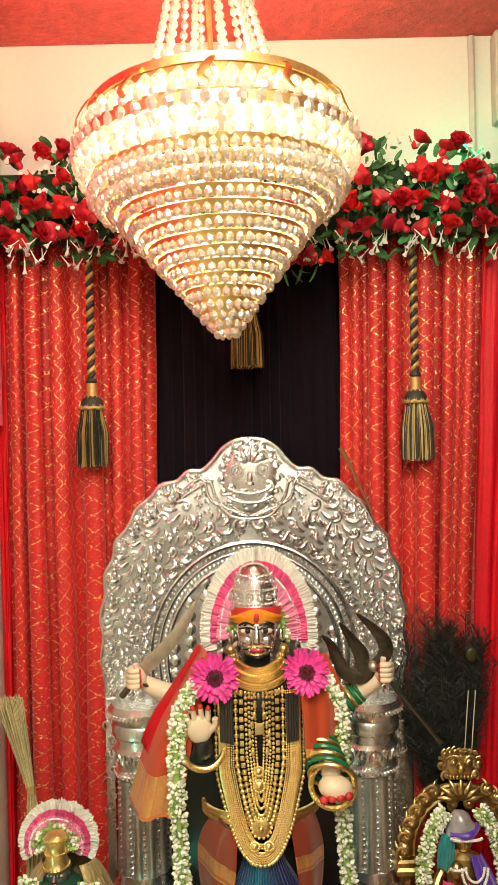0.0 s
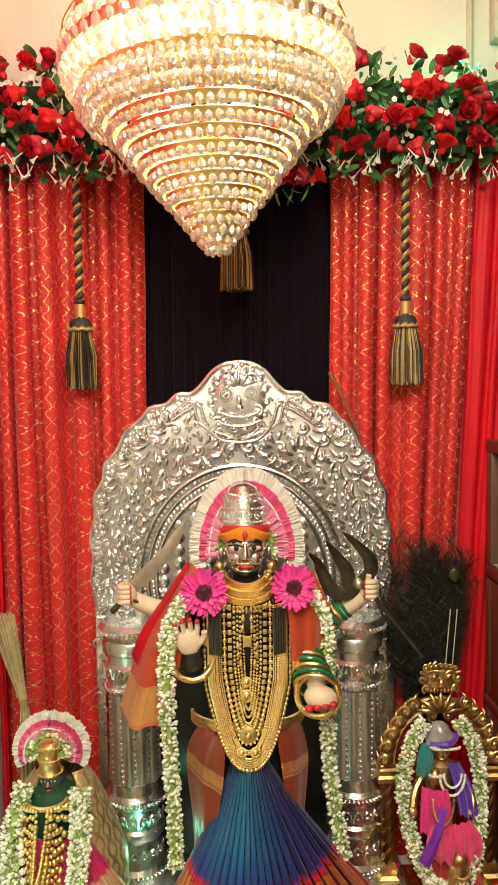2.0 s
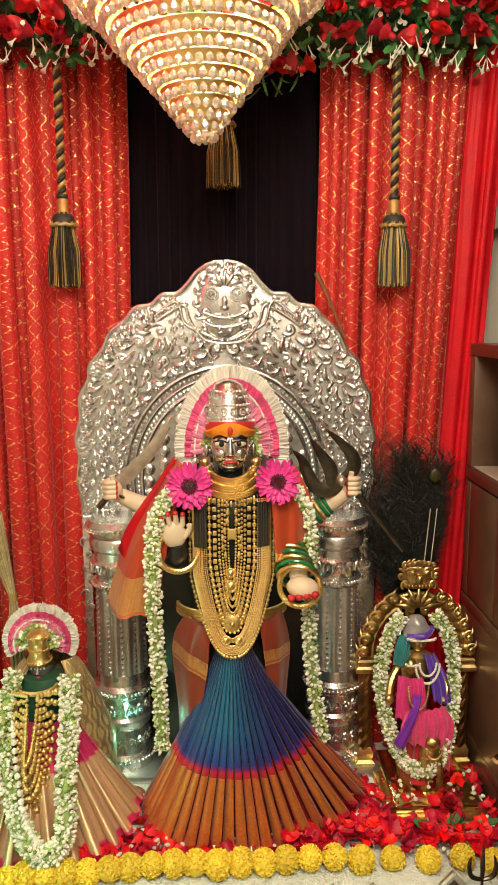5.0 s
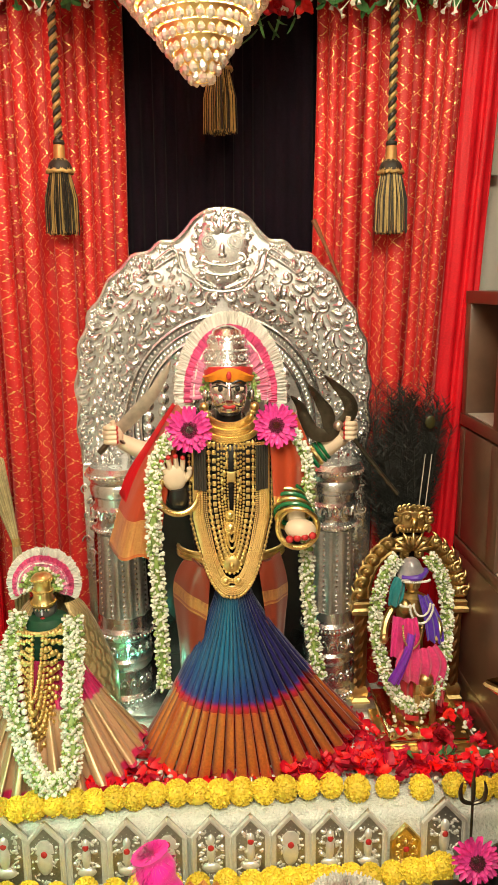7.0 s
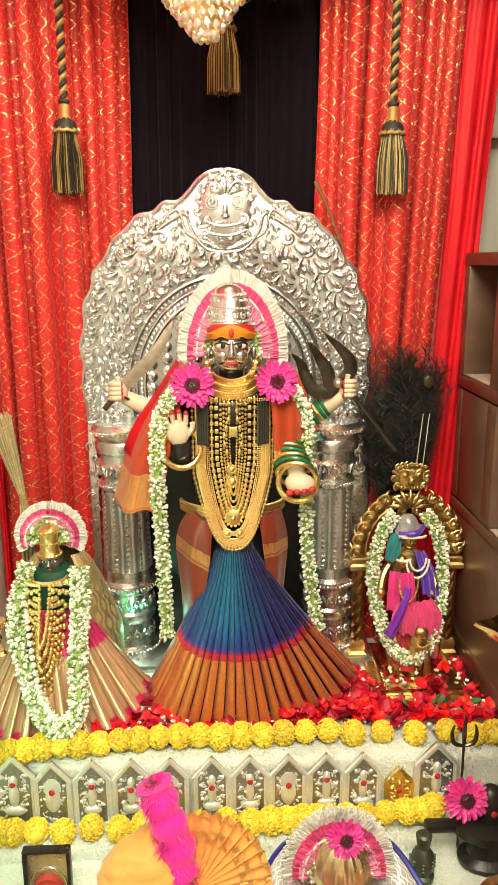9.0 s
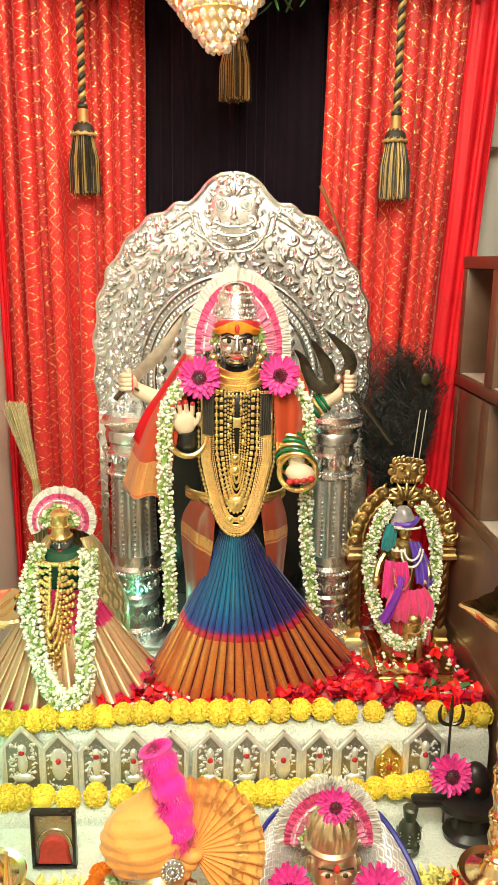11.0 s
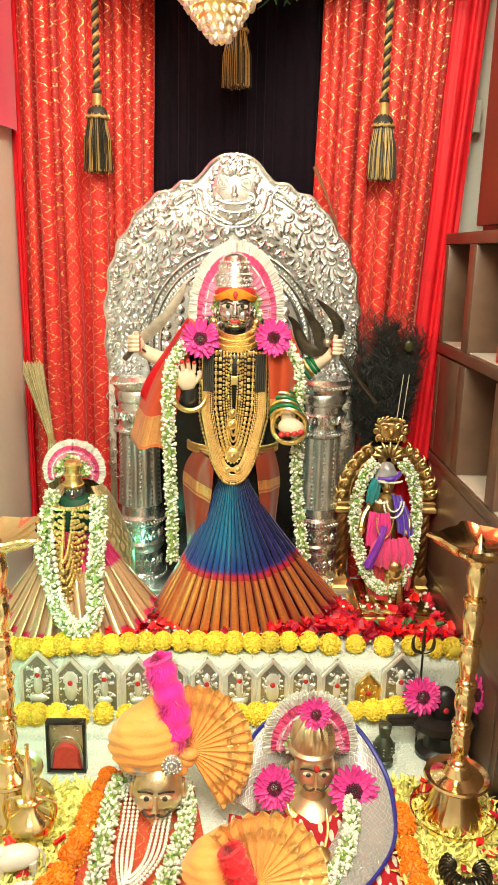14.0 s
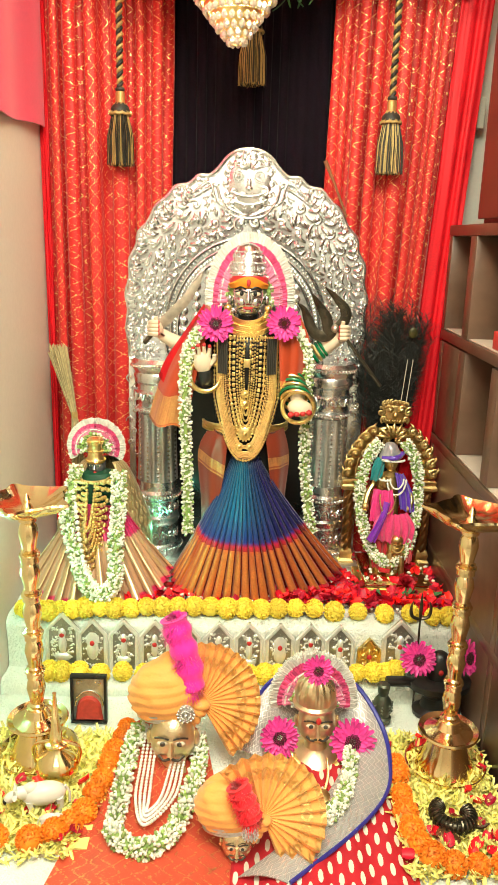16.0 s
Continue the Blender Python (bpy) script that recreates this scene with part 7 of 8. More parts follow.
def bust(label, x, y, z, k, m, collar=True):
    s = Shape()
    s.add(ball(1, 20, 14), spin(x, y, z, s=(0.040 * k, 0.036 * k, 0.048 * k)))
    s.add(tube([(x, y - 0.034 * k, z + 0.012 * k), (x, y - 0.041 * k, z - 0.010 * k)], [0.003 * k, 0.0065 * k], 8))
    for sx in (-1, 1):
        s.add(ball(1, 10, 6), spin(x + sx * 0.015 * k, y - 0.033 * k, z + 0.010 * k, s=(0.0100 * k, 0.004 * k, 0.0050 * k)), mi=2)
        s.add(ball(1, 8, 5), spin(x + sx * 0.0145 * k, y - 0.0355 * k, z + 0.010 * k, s=(0.0050 * k, 0.003 * k, 0.0046 * k)), mi=1)
        s.add(tube(smooth_path([(x + sx * 0.004 * k, y - 0.036 * k, z + 0.019 * k), (x + sx * 0.016 * k, y - 0.036 * k, z + 0.023 * k), (x + sx * 0.028 * k, y - 0.028 * k, z + 0.017 * k)], 6), 0.0018 * k, 6), None, 1)
        s.add(tube(smooth_path([(x + sx * 0.002, y - 0.036 * k, z - 0.018 * k), (x + sx * 0.012 * k, y - 0.038 * k, z - 0.020 * k), (x + sx * 0.022 * k, y - 0.030 * k, z - 0.016 * k)], 6), 0.0026 * k, 6), None, 1)
        s.add(ball(1, 8, 6), spin(x + sx * 0.041 * k, y, z, s=(0.006 * k, 0.009 * k, 0.014 * k)))
    s.add(lathe([(0.020 * k, z - 0.035 * k), (0.024 * k, z - 0.050 * k), (0.050 * k, z - 0.062 * k), (0.058 * k, z - 0.072 * k), (0.055 * k, z - 0.078 * k)], 30), spin(x, y - 0.006, 0))
    single("deity_bust_statue", s, [m, M_DARKBACK, M_IVORY], label, "statue")


bust("polished bronze deity bust under an orange turban", -0.118, 0.838, 0.596, 1.12, M_GILTFACE)
turban("orange turban with a pleated fan and a magenta plume", -0.132, 0.876, 0.664, 1.0, (-0.066, 0.858, 0.660), 0.118, -1.05, 1.75, [(-0.086, 0.862, 0.69), (-0.090, 0.868, 0.735), (-0.108, 0.878, 0.785), (-0.122, 0.884, 0.828)], 0.041, (0.95, 0.02, 0.40), "magenta_plume", 1)
bust("small bronze deity bust under an orange turban", 0.012, 0.622, 0.550, 0.66, M_GILTFACE)
turban("orange turban with a pleated fan and a red plume", 0.000, 0.650, 0.598, 0.80, (0.054, 0.622, 0.602), 0.108, -1.2, 2.35, [(0.034, 0.600, 0.618), (0.024, 0.604, 0.645), (0.010, 0.610, 0.674)], 0.030, (0.90, 0.015, 0.03), "red_plume", 2)

# orange silk spread below the first bust, with its garland and pearls
p, uv = np.zeros((40, 40, 3)), np.zeros((40, 40, 2))
for i in range(40):
    for j in range(40):
        u, w = i / 39, j / 39
        x = (-0.225 + 0.165 * u) * (1 - w) + (-0.305 + 0.330 * u) * w
        y = 0.925 - 0.40 * w
        z = DECK + 0.008 + 0.055 * math.exp(-(w / 0.22) ** 2) * math.sin(math.pi * min(1, u * 0.8 + 0.1)) + 0.004 * math.sin(u * 13 + w * 4) + 0.012 * math.sin(math.pi * u)
        p[i, j], uv[i, j] = (x, y, z), (u * 0.22, w * 0.42)
single("silk_cloth", sheet(Shape(), p, 0.004, uv=uv, way=(0, 0, -1)), M_REDCLOTH, "red and orange silk cloth spread under the turbaned bust", "cloth", angle=80)
flower_string("white_bud_garland", "thick white bud garland laid on the orange silk", [(-0.188, 0.880, 0.587), (-0.204, 0.82, 0.557), (-0.204, 0.72, 0.546), (-0.200, 0.640, 0.545), (-0.150, 0.605, 0.546), (-0.105, 0.640, 0.546), (-0.082, 0.72, 0.546), (-0.066, 0.82, 0.552), (-0.075, 0.875, 0.575)], 0.0155, 1000, 9, 1.05, group="white garlands")
for k in range(4):
    d = 0.008 * k
    path = [(-0.174 + d, 0.880, 0.590), (-0.176 + d, 0.80, 0.562), (-0.174 + d, 0.715, 0.553), (-0.150, 0.655 + d * 1.3, 0.551), (-0.105 - d, 0.72, 0.553), (-0.095 - d, 0.80, 0.560), (-0.092 - d * 0.5, 0.880, 0.585)]
    single("pearl_necklace", beads(path, 74, 0.0034), M_WHITEPETAL, "long pearl strand laid on the orange silk", "necklace", "pearl strands")

# goddess mask with its flower arch
bust("polished bronze goddess mask with a ribbed crown", 0.168, 0.895, 0.600, 1.0, M_GILTFACE)
s = Shape().add(lathe([(0.043, 0.636), (0.045, 0.643), (0.040, 0.648), (0.041, 0.664), (0.034, 0.686), (0.019, 0.705), (0.005, 0.712)], 60, lambda a, i: 1 + 0.06 * np.cos(a * 15) * (i > 2)), spin(0.163, 0.900, 0))
single("ribbed_crown", s, M_GILTFACE, "ribbed bronze crown on the goddess mask", "crown")
single("forehead_mark", Shape().add(ball(1, 8, 6), spin(0.168, 0.857, 0.624, s=(0.0055, 0.003, 0.008))), M_REDPAINT, "red paste mark on the mask's forehead", "mark")
flower_halo("flower_halo", "arch of pink and white petals over the goddess mask", 0.163, 0.925, 0.622, 0.090, 1.30, 1.75, 0.9)
gerbera((0.164, 0.885, 0.722), 0.030, (70, 0, 0), 3)
gerbera((0.092, 0.865, 0.580), 0.040, (62, 8, 0), 4)
gerbera((0.238, 0.860, 0.578), 0.046, (62, -8, 0), 5)
path = [(0.168 + 0.050 * math.cos(q), 0.862 + 0.020 * math.sin(q), 0.545 + 0.022 * math.sin(q)) for q in np.linspace(math.pi, 2 * math.pi, 12)]
s = Shape().add(tube(smooth_path(path, 24), 0.008, 8))
for d in (-0.004, 0.0, 0.004):
    beads(np.array(path) + (0, -0.006, d), 44, 0.0030, s)
single("gold_collar", s, M_GOLD, "woven gold collar on the goddess mask", "necklace", "gold necklaces")
M_SILVERCLOTH = cloth_scallop("silver_tissue", (0.50, 0.47, 0.46), (0.78, 0.74, 0.72), 0.018, 0.02, 0.06, 0.7)
M_BLUE = mat("blue_border", (0.03, 0.03, 0.28), 0.45, var=0.2)
outer = smooth_path([(-0.005, 0.87, 0.545), (0.035, 0.93, 0.60), (0.085, 0.965, 0.648), (0.160, 0.975, 0.655), (0.245, 0.965, 0.645), (0.300, 0.90, 0.590), (0.308, 0.82, 0.555), (0.285, 0.745, 0.542), (0.215, 0.66, 0.536), (0.10, 0.555, 0.532)], 60)
inner = smooth_path([(0.055, 0.84, 0.545), (0.080, 0.90, 0.57), (0.110, 0.93, 0.58), (0.165, 0.945, 0.58), (0.220, 0.93, 0.58), (0.225, 0.86, 0.555), (0.205, 0.80, 0.548), (0.170, 0.74, 0.543), (0.110, 0.655, 0.538), (0.015, 0.565, 0.534)], 60)
p, uv = np.zeros((18, 60, 3)), np.zeros((18, 60, 2))
for i in range(18):
    u = i / 17
    p[i] = inner * (1 - u) + outer * u
    p[i, :, 2] += 0.010 * math.sin(math.pi * u)
    uv[i, :, 0], uv[i, :, 1] = u * 0.12, np.linspace(0, 0.85, 60)
t = thing("silver_shawl", "silver tissue shawl with a blue border round the goddess mask", "shawl", (0.2, 0.8, 0.54))
part("cloth", sheet(Shape(), p, 0.003, uv=uv, way=(0, 0.3, -1)), M_SILVERCLOTH, t, angle=80)
part("border", Shape().add(tube(outer + (0, 0, 0.003), 0.0045, 6, flat=0.6)), M_BLUE, t, "blue woven border")
flower_string("white_bud_garland", "white bud garland laid on the silver shawl", [(0.232, 0.840, 0.572), (0.222, 0.78, 0.564), (0.200, 0.715, 0.560), (0.165, 0.675, 0.558), (0.135, 0.690, 0.558), (0.118, 0.725, 0.558)], 0.0125, 480, 12, 1.05, group="white garlands")
single("gold_pendant", beads([(0.185, 0.83, 0.560), (0.182, 0.78, 0.560), (0.170, 0.735, 0.560)], 26, 0.003).add(lathe([(0.014, 0), (0.015, 0.003), (0.006, 0.007)], 18), spin(0.165, 0.722, 0.562, 15)), M_GOLD, "gold chain with a round pendant on the shawl", "pendant", "gold pendants")


def spotted(name):
    """Red cloth with woven white leaf motifs."""
    n = Nodes(name)
    uv = n.t.nodes.new("ShaderNodeSeparateXYZ")
    n.link(n.coord("UV"), uv.inputs[0])
    a = n.math("DIVIDE", uv.outputs[0], 0.020)
    odd = n.math("MULTIPLY", n.math("MODULO", n.math("FLOOR", n.math("ADD", a, 20.0)), 2.0), 0.5)
    b = n.math("ADD", n.math("DIVIDE", uv.outputs[1], 0.046), odd)
    fu, fv = n.math("SUBTRACT", n.math("FRACT", a), 0.5), n.math("SUBTRACT", n.math("FRACT", n.math("ADD", b, 20.0)), 0.5)
    d = n.math("ADD", n.math("MULTIPLY", n.math("MULTIPLY", fu, fu), 8.5), n.math("MULTIPLY", n.math("MULTIPLY", fv, fv), 6.0))
    fac = n.math("LESS_THAN", n.math("ADD", d, n.math("MULTIPLY", n.noise(160, 2), 0.25)), 0.66)
    n.link(n.mix(fac, n.mix(n.noise(20), (0.55, 0.015, 0.03), (0.42, 0.01, 0.02)), (0.74, 0.70, 0.58)), n.bsdf.inputs["Base Color"])
    n.bsdf.inputs["Roughness"].default_value = 0.55
    n.bump(n.noise(500), 0.2, 0.001)
    return n.mat


p, uv = np.zeros((50, 40, 3)), np.zeros((50, 40, 2))
for i in range(50):
    for j in range(40):
        u, w = i / 49, j / 39
        x = 0.00 + 0.315 * u
        y = 0.50 + 0.36 * w
        p[i, j] = (x + 0.01 * w, y, DECK + 0.008 + 0.004 * math.sin(u * 30 + w * 2) + 0.010 * math.sin(math.pi * u))
        uv[i, j] = (u * 0.36, w * 0.36)
single("spotted_cloth", sheet(Shape(), p, 0.003, uv=uv, way=(0, 0, -1)), spotted("red_white_cloth"), "red silk cloth with woven white leaf motifs", "cloth", angle=80)

# ---- yellow petals, orange marigold borders ----
s = Shape()
for k in range(5200):
    left = r.random() < 0.5
    x, y = (r.uniform(-0.525, -0.235), r.uniform(0.60, 0.94)) if left else (r.uniform(0.305, 0.508), r.uniform(0.58, 0.96))
    if left and x > -0.27 and y < 0.72:
        continue
    s.add(petal(r.uniform(0.012, 0.022), 0.0065, r.uniform(-0.3, 0.7), 0.3, 3, 3, 0.5), np.array(spin(x, y, DECK + 0.006 + r.random() * 0.010, r.uniform(-40, 40), r.uniform(-50, 30), r.uniform(0, 360))))
for x0, x1 in ((-0.530, -0.245), (0.318, 0.511)):
    p = np.zeros((30, 30, 3))
    for i in range(30):
        for j in range(30):
            p[i, j] = (x0 + (x1 - x0) * i / 29, 0.625 + 0.31 * j / 29, DECK + 0.003 + 0.006 * noise.noise((i * 0.6, j * 0.6, x0)) + 0.006)
    sheet(s, p, 0.004, way=(0, 0, -1))
single("yellow_petals", s, M_YPETAL, "pale yellow chrysanthemum petals heaped on the deck", "petals", kind="stuff", angle=70)
s = Shape()
for k in range(60):
    x, y = (r.uniform(0.305, 0.50), r.uniform(0.60, 0.95)) if k % 3 else (r.uniform(-0.48, -0.26), r.uniform(0.62, 0.78))
    s.add(petal(0.022, 0.020, r.uniform(0, 0.5), 0.4, 4, 4, 0.4), np.array(spin(x, y, DECK + 0.018, r.uniform(-30, 30), r.uniform(-30, 30), r.uniform(0, 360))))
single("scattered_rose_petals", s, M_PETAL, "a few red rose petals on the yellow petals", "petals", kind="stuff", angle=70)
marigold_row("orange marigold flowers bordering the yellow petals", [(-0.225, 0.945, 0.535), (-0.240, 0.86, 0.535), (-0.250, 0.77, 0.535), (-0.275, 0.685, 0.535), (-0.335, 0.635, 0.535), (-0.45, 0.635, 0.535)], 12, OMARI, "marigold", 3)
marigold_row("orange marigold flowers bordering the yellow petals beside the red cloth", [(0.325, 0.855, 0.535), (0.322, 0.77, 0.535), (0.322, 0.68, 0.535), (0.345, 0.615, 0.535), (0.42, 0.600, 0.535), (0.50, 0.605, 0.535)], 11, OMARI, "marigold", 4)


# ---- small things on the deck ----
def water_pot():
    x, y = -0.338, 0.805
    t = thing("brass_water_pot", "round brass water pot with a long conical spout and handle", "pot", (x, y, DECK))
    part("body", Shape().add(lathe([(0.018, 0.004), (0.026, 0.006), (0.040, 0.022), (0.042, 0.038), (0.032, 0.056), (0.016, 0.068), (0.013, 0.076), (0.022, 0.082), (0.022, 0.086), (0.012, 0.090)], 32), spin(x, y, DECK)), M_BRASS, t)
    part("spout", Shape().add(lathe([(0.0125, 0.088), (0.014, 0.094), (0.0115, 0.10), (0.0115, 0.112), (0.0095, 0.116), (0.003, 0.19), (0.004, 0.193)], 20), spin(x, y, DECK)), M_BRASS, t)
    part("handle", Shape().add(tube(smooth_path([(x - 0.040, y, DECK + 0.04), (x - 0.044, y, DECK + 0.075), (x - 0.018, y, DECK + 0.088), (x + 0.018, y, DECK + 0.088), (x + 0.044, y, DECK + 0.075), (x + 0.040, y, DECK + 0.04)], 30), 0.0035, 8, flat=0.6)), M_BRASS, t)


water_pot()
M_MARBLE = mat("white_marble", (0.72, 0.70, 0.64), 0.35, var=0.08, scale=40)


def cow(x, y, k, turn, label):
    s = Shape()
    m = pose(x, y, DECK + 0.006, 0, 0, turn) @ Matrix.Scale(k, 4)
    A = np.array(m)
    tr = lambda q: np.asarray(q, float) @ A[:3, :3].T + A[:3, 3]
    s.add(ball(1, 16, 10), m @ spin(0, 0, 0.036, s=(0.036, 0.018, 0.019)))
    s.add(ball(1, 12, 8), m @ spin(-0.020, 0, 0.048, s=(0.013, 0.010, 0.010)))
    for lx in (-0.022, 0.024):
        for ly in (-0.009, 0.009):
            s.add(tube(tr([(lx, ly, 0.032), (lx + 0.002, ly, 0.016), (lx, ly, 0.0)]), [0.0075 * k, 0.0045 * k, 0.0052 * k], 8))
    s.add(tube(tr([(-0.028, 0, 0.042), (-0.042, -0.002, 0.045)]), [0.012 * k, 0.009 * k], 10))
    s.add(ball(1, 12, 8), m @ spin(-0.050, -0.004, 0.040, 0, -30, 0, (0.013, 0.008, 0.0085)))
    s.add(ball(1, 8, 6), m @ spin(-0.060, -0.005, 0.034, s=(0.0035, 0.006, 0.0045)), 1)
    for sy in (-1, 1):
        s.add(ball(1, 8, 5), m @ spin(-0.044, -0.004 + sy * 0.012, 0.046, s=(0.004, 0.008, 0.003)))
        s.add(tube(tr([(-0.045, -0.004 + sy * 0.005, 0.048), (-0.044, -0.004 + sy * 0.010, 0.058)]), [0.0025 * k, 0.0008 * k], 6))
    s.add(tube(tr([(0.034, 0, 0.045), (0.041, 0.002, 0.03), (0.040, 0.002, 0.012)]), 0.0022 * k, 6))
    single("cow_figurine", s, [M_MARBLE, M_BLACK], label, "figurine")


cow(-0.340, 0.715, 1.12, 14, "white marble cow figurine standing on yellow petals")
cow(-0.318, 0.675, 0.55, 185, "small white marble calf figurine on yellow petals")


def deity_picture():
    x0, x1, y = -0.352, -0.274, 0.985
    t = thing("framed_icon", "small black-framed silver icon with a red rounded form", "framed picture", (x0, y, DECK))
    z0, z1 = DECK + 0.004, DECK + 0.118
    fr = Shape()
    for b in ((x0, x1, z0, z0 + 0.006), (x0, x1, z1 - 0.006, z1), (x0, x0 + 0.006, z0 + 0.0065, z1 - 0.0065), (x1 - 0.006, x1, z0 + 0.0065, z1 - 0.0065)):
        fr.add(box(b[0], b[1], y - 0.006, y + 0.010, b[2], b[3], 0.0015))
    part("frame", fr, M_BLACK, t)
    part("plate", Shape().add(box(x0 + 0.004, x1 - 0.004, y + 0.002, y + 0.006, z0 + 0.004, z1 - 0.004, 0.0005)), M_SILVERDARK, t)
    o = [((x0 + x1) / 2 + 0.026 * math.cos(a), z0 + 0.034 + 0.030 * math.sin(a)) for a in np.linspace(0, math.pi, 18)] + [((x0 + x1) / 2 - 0.030, z0 + 0.007), ((x0 + x1) / 2 + 0.030, z0 + 0.007)]
    part("red_form", Shape().add(plate(o[::-1], y - 0.008, y + 0.0015, 0.006)), mat("vermilion_paste", (0.50, 0.05, 0.035), 0.6, var=0.3, scale=120, bump=0.4), t, "red vermilion form")
    a = np.linspace(0, math.pi, 20)
    part("arch_relief", Shape().add(tube(np.c_[(x0 + x1) / 2 + 0.030 * np.cos(a), np.full(20, y + 0.001), z0 + 0.040 + 0.036 * np.sin(a)], 0.0022, 6)).add(scroll((x0 + x1) / 2 - 0.022, z1 - 0.018, 0.008, 0, 1, y + 0.001)).add(scroll((x0 + x1) / 2 + 0.022, z1 - 0.018, 0.008, 0, -1, y + 0.001)), M_SILVER, t)


deity_picture()


def lingam():
    x, y = 0.455, 1.055
    t = thing("black_stone_lingam", "black stone lingam on a round base with a spout", "lingam", (x, y, DECK))
    part("base", Shape().add(lathe([(0.050, 0.001), (0.052, 0.012), (0.036, 0.022), (0.030, 0.045), (0.040, 0.060), (0.066, 0.072), (0.068, 0.088), (0.050, 0.094)], 36), spin(x, y, DECK, s=(1.05, 0.8, 1))), M_BLACK, t)
    part("spout", Shape().add(box(x - 0.120, x - 0.045, y - 0.018, y + 0.006, DECK + 0.074, DECK + 0.092, 0.006)), M_BLACK, t)
    part("dome", Shape().add(ball(1, 16, 10), spin(x - 0.002, y, DECK + 0.112, s=(0.030, 0.026, 0.046))), M_BLACK, t)
    part("red_mark", Shape().add(ball(1, 8, 5), spin(x - 0.004, y - 0.026, DECK + 0.118, s=(0.006, 0.003, 0.007))), M_REDPAINT, t)
    t = thing("small_trident", "small dark iron trident standing beside the lingam", "trident", (0.408, 1.09, DECK))
    part("shaft", Shape().add(tube([(0.410, 1.085, DECK + 0.004), (0.407, 1.08, 0.745)], 0.0024, 7)), M_DARKSTEEL, t)
    for sx in (-1, 0, 1):
        pts = [(0.407, 1.08, 0.735), (0.407 + sx * 0.018, 1.08, 0.742), (0.407 + sx * 0.022, 1.08, 0.762), (0.407 + sx * 0.018, 1.08, 0.778)] if sx else [(0.407, 1.08, 0.735), (0.407, 1.08, 0.755), (0.407, 1.08, 0.775), (0.407, 1.08, 0.798)]
        part("prong", Shape().add(tube(smooth_path(pts, 12), 0.0035 * np.sin(np.linspace(0.6, 3.05, 12)) + 0.0006, 7)), M_DARKSTEEL, t)
    gerbera((0.398, 1.030, 0.668), 0.040, (74, 0, 0), 7)
    gerbera((0.500, 1.030, 0.672), 0.040, (74, 0, 40), 8)
    s = Shape().add(lathe([(0.020, 0.002), (0.021, 0.012), (0.016, 0.016), (0.021, 0.034), (0.019, 0.052), (0.010, 0.066), (0.012, 0.074), (0.014, 0.090), (0.010, 0.094)], 20), spin(0.325, 1.015, DECK + 0.004))
    for k in range(24):
        s.add(ball(0.0035, 5, 4), spin(0.325 + 0.0205 * math.cos(k * 0.9), 1.015 + 0.0205 * math.sin(k * 0.9), DECK + 0.030 + 0.001 * k))
    single("bronze_statuette", s, mat("green_bronze", (0.10, 0.11, 0.08), 0.45, 0.7, var=0.4, scale=80), "small dark green bronze statuette on the deck", "statuette")
    s = Shape()
    for k in range(8):
        s.add(ball(1, 10, 7), spin(0.290 + 0.004 * k, 1.03, DECK + 0.014 + 0.001 * k, 0, 20, 40 * k, (0.019 - 0.0016 * k, 0.014 - 0.001 * k, 0.013 - 0.0012 * k)))
    single("conch_shell", s, M_MARBLE, "small cream conch shell beside the bronze statuette", "shell", angle=80)


lingam()


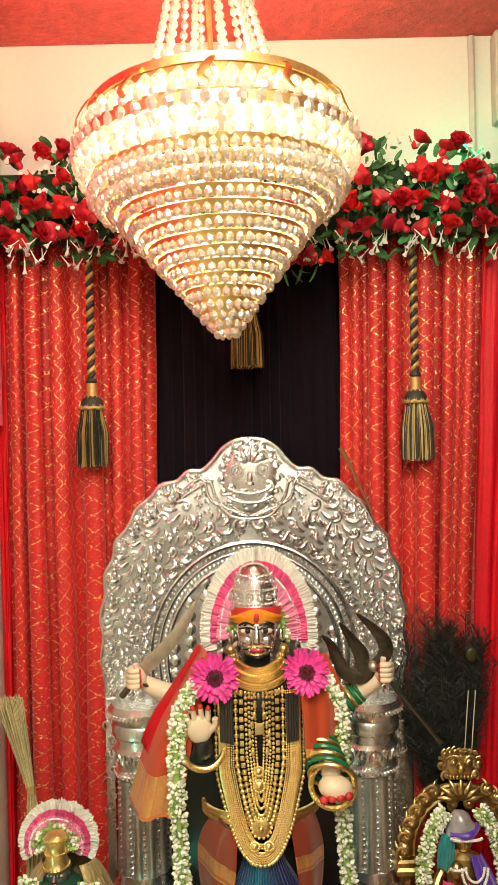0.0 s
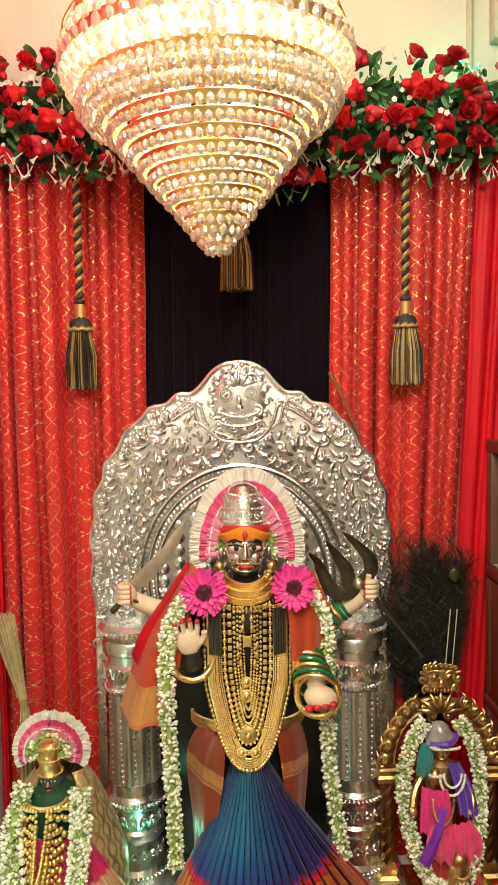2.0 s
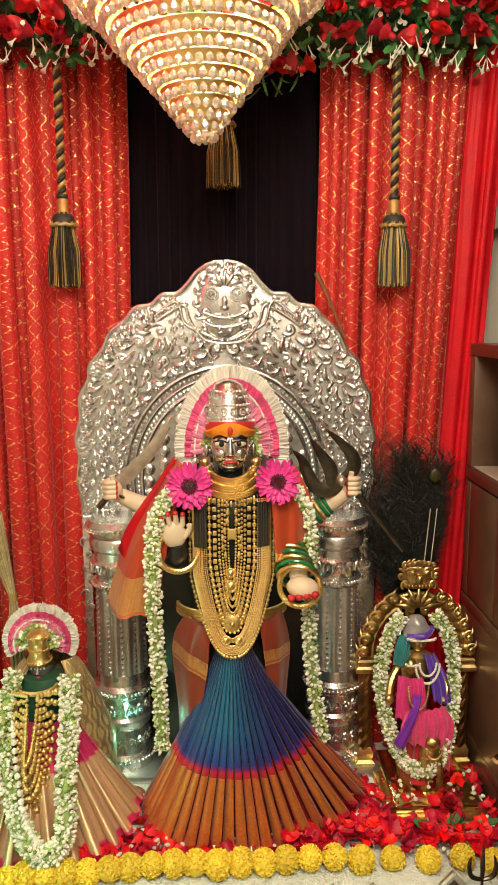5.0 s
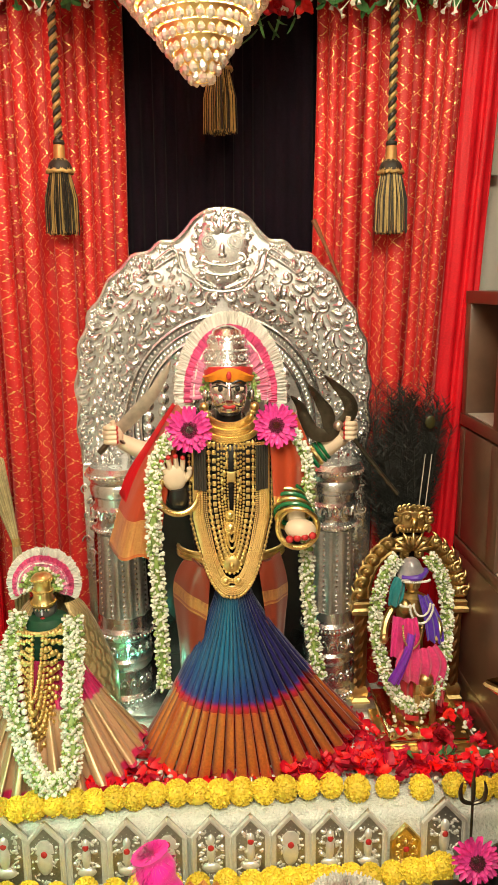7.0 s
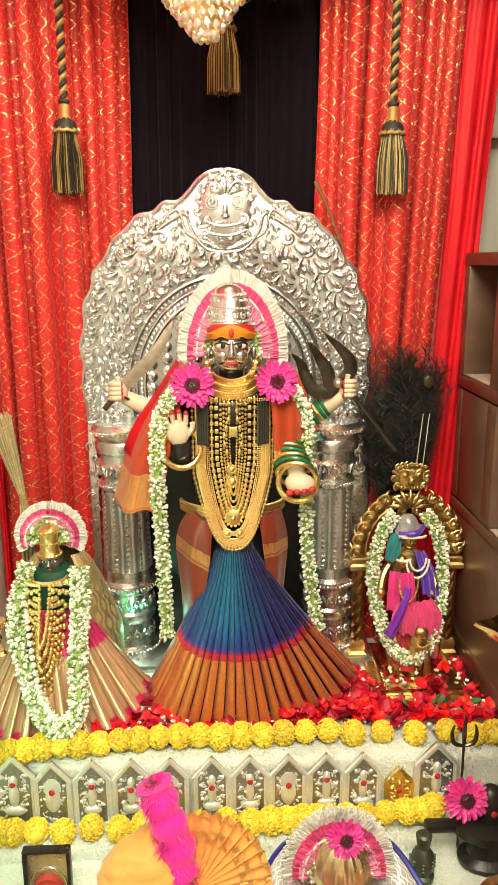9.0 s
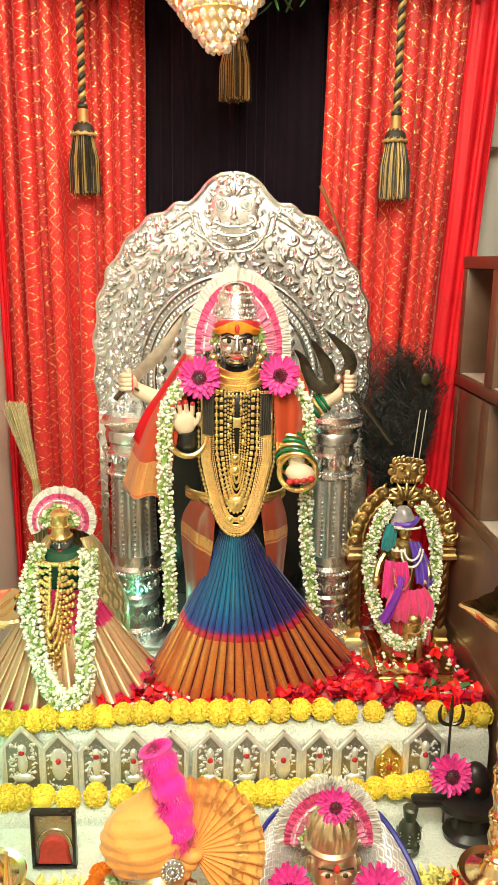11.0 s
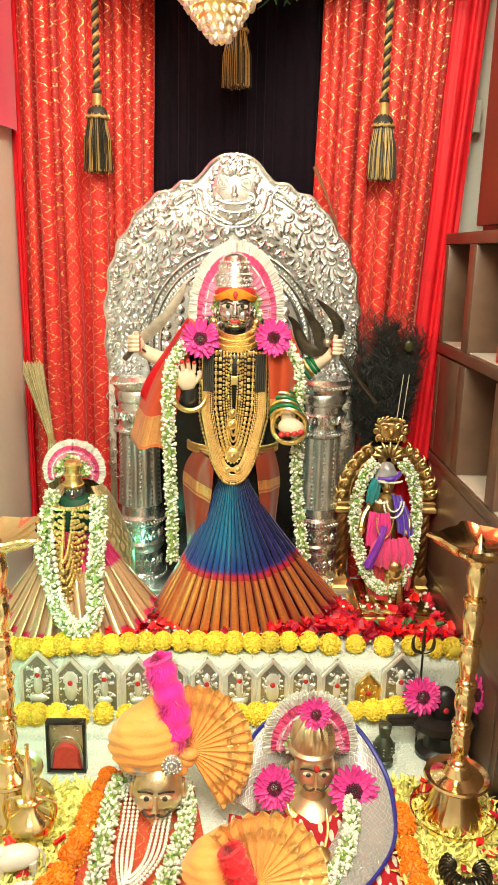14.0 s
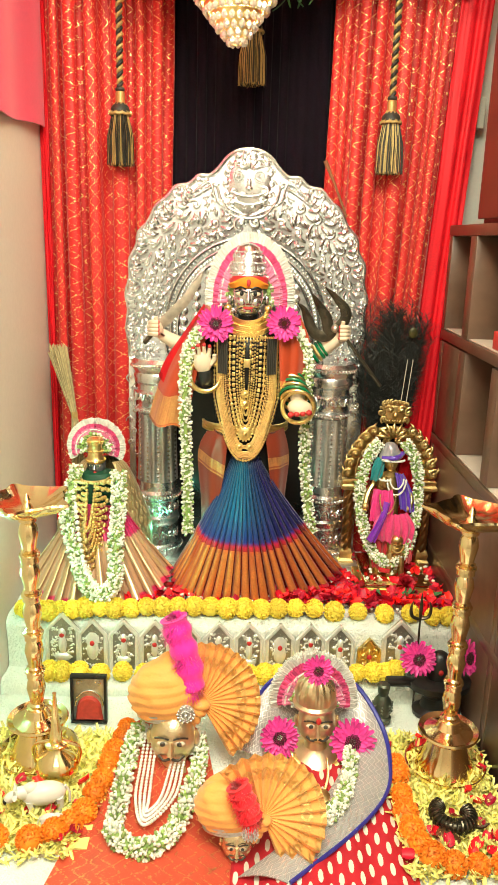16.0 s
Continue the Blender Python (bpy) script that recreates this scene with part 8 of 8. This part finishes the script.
def coiled_serpent():
    t = thing("coiled_serpent_figure", "dark metal coil figure lying on yellow petals", "figurine", (0.40, 0.70, DECK))
    c = Shape()
    q = np.linspace(0, 1, 260)
    a = q * 4.6 + 2.2
    R = 0.030
    cx, cy, cz = 0.402 + R * np.cos(a), 0.705 + R * np.sin(a), np.full(260, DECK + 0.030)
    w = q * 130
    rad = 0.0125
    pts = np.c_[cx + rad * np.cos(w) * np.cos(a), cy + rad * np.cos(w) * np.sin(a), cz + rad * np.sin(w)]
    c.add(tube(pts, 0.0022, 5))
    c.add(tube(np.c_[cx, cy, cz], 0.009, 8))
    part("coil", c, M_DARKSTEEL, t, angle=70)
    part("disc", Shape().add(lathe([(0.020, 0), (0.022, 0.003), (0.015, 0.006), (0.004, 0.008)], 22), spin(0.383, 0.660, DECK + 0.018, 20)), mat("dark_copper", (0.20, 0.10, 0.05), 0.4, 0.9), t)
    part("tail", Shape().add(tube(smooth_path([(0.43, 0.69, DECK + 0.022), (0.448, 0.682, DECK + 0.024), (0.462, 0.686, DECK + 0.030)], 8), np.linspace(0.005, 0.002, 8), 6)), M_DARKSTEEL, t)


coiled_serpent()
for k, x in enumerate((0.022, 0.046)):
    single("toe_ring_pot", Shape().add(lathe([(0.009, 0), (0.011, 0.006), (0.006, 0.012), (0.002, 0.018)], 14), spin(x - 0.01, 1.222, STAGE + 0.012)), M_SILVER, "tiny silver pot at the hem of the sari", "pot", "tiny silver pots")
single("red_clay_bowl", Shape().add(lathe([(0.020, 0.001), (0.030, 0.006), (0.034, 0.014), (0.031, 0.014), (0.022, 0.008)], 24), spin(-0.205, 1.40, STAGE + 0.003)), mat("red_clay", (0.35, 0.07, 0.04), 0.7, var=0.2), "shallow red clay bowl on the fur cloth", "bowl")


# ---- strands of the fur cloth ----
rf = random.Random(77)
s = Shape()
vs, fs = [], []
for k in range(42000):
    q = rf.random()
    x = rf.uniform(-0.535, 0.511)
    if q < 0.36:
        base, out = (x, 1.156, rf.uniform(0.55, STAGE - 0.01)), (0, -1, -0.9)
    elif q < 0.46:
        base, out = (x, rf.uniform(1.16, 1.21), STAGE), (0, -0.9, 0.45)
    elif q < 0.58:
        base, out = (x, rf.uniform(1.085, 1.15), 0.548), (0, -0.8, 0.5)
    elif q < 0.66:
        base, out = (x, 1.086, rf.uniform(0.515, 0.548)), (0, -1, -0.6)
    else:
        base, out = (x, rf.uniform(0.93, 1.085), DECK + 0.001), (rf.uniform(-0.5, 0.5), -0.8, 0.45)
    L = rf.uniform(0.006, 0.015)
    d = Vector((out[0] + rf.gauss(0, 0.35), out[1] + rf.gauss(0, 0.25), out[2] + rf.gauss(0, 0.25))).normalized() * L
    w = rf.uniform(0.0003, 0.0007)
    n0 = len(vs)
    vs += [(base[0] - w, base[1], base[2]), (base[0] + w, base[1], base[2]), (base[0] + d.x, base[1] + d.y, base[2] + d.z)]
    fs.append((n0, n0 + 1, n0 + 2))
s.add((vs, fs))
single("fur_pile", s, translucent("white_fur_pile", (0.95, 0.97, 0.91), 0.01, 0.8), "soft white pile of the fur cloth", "fur", kind="stuff")
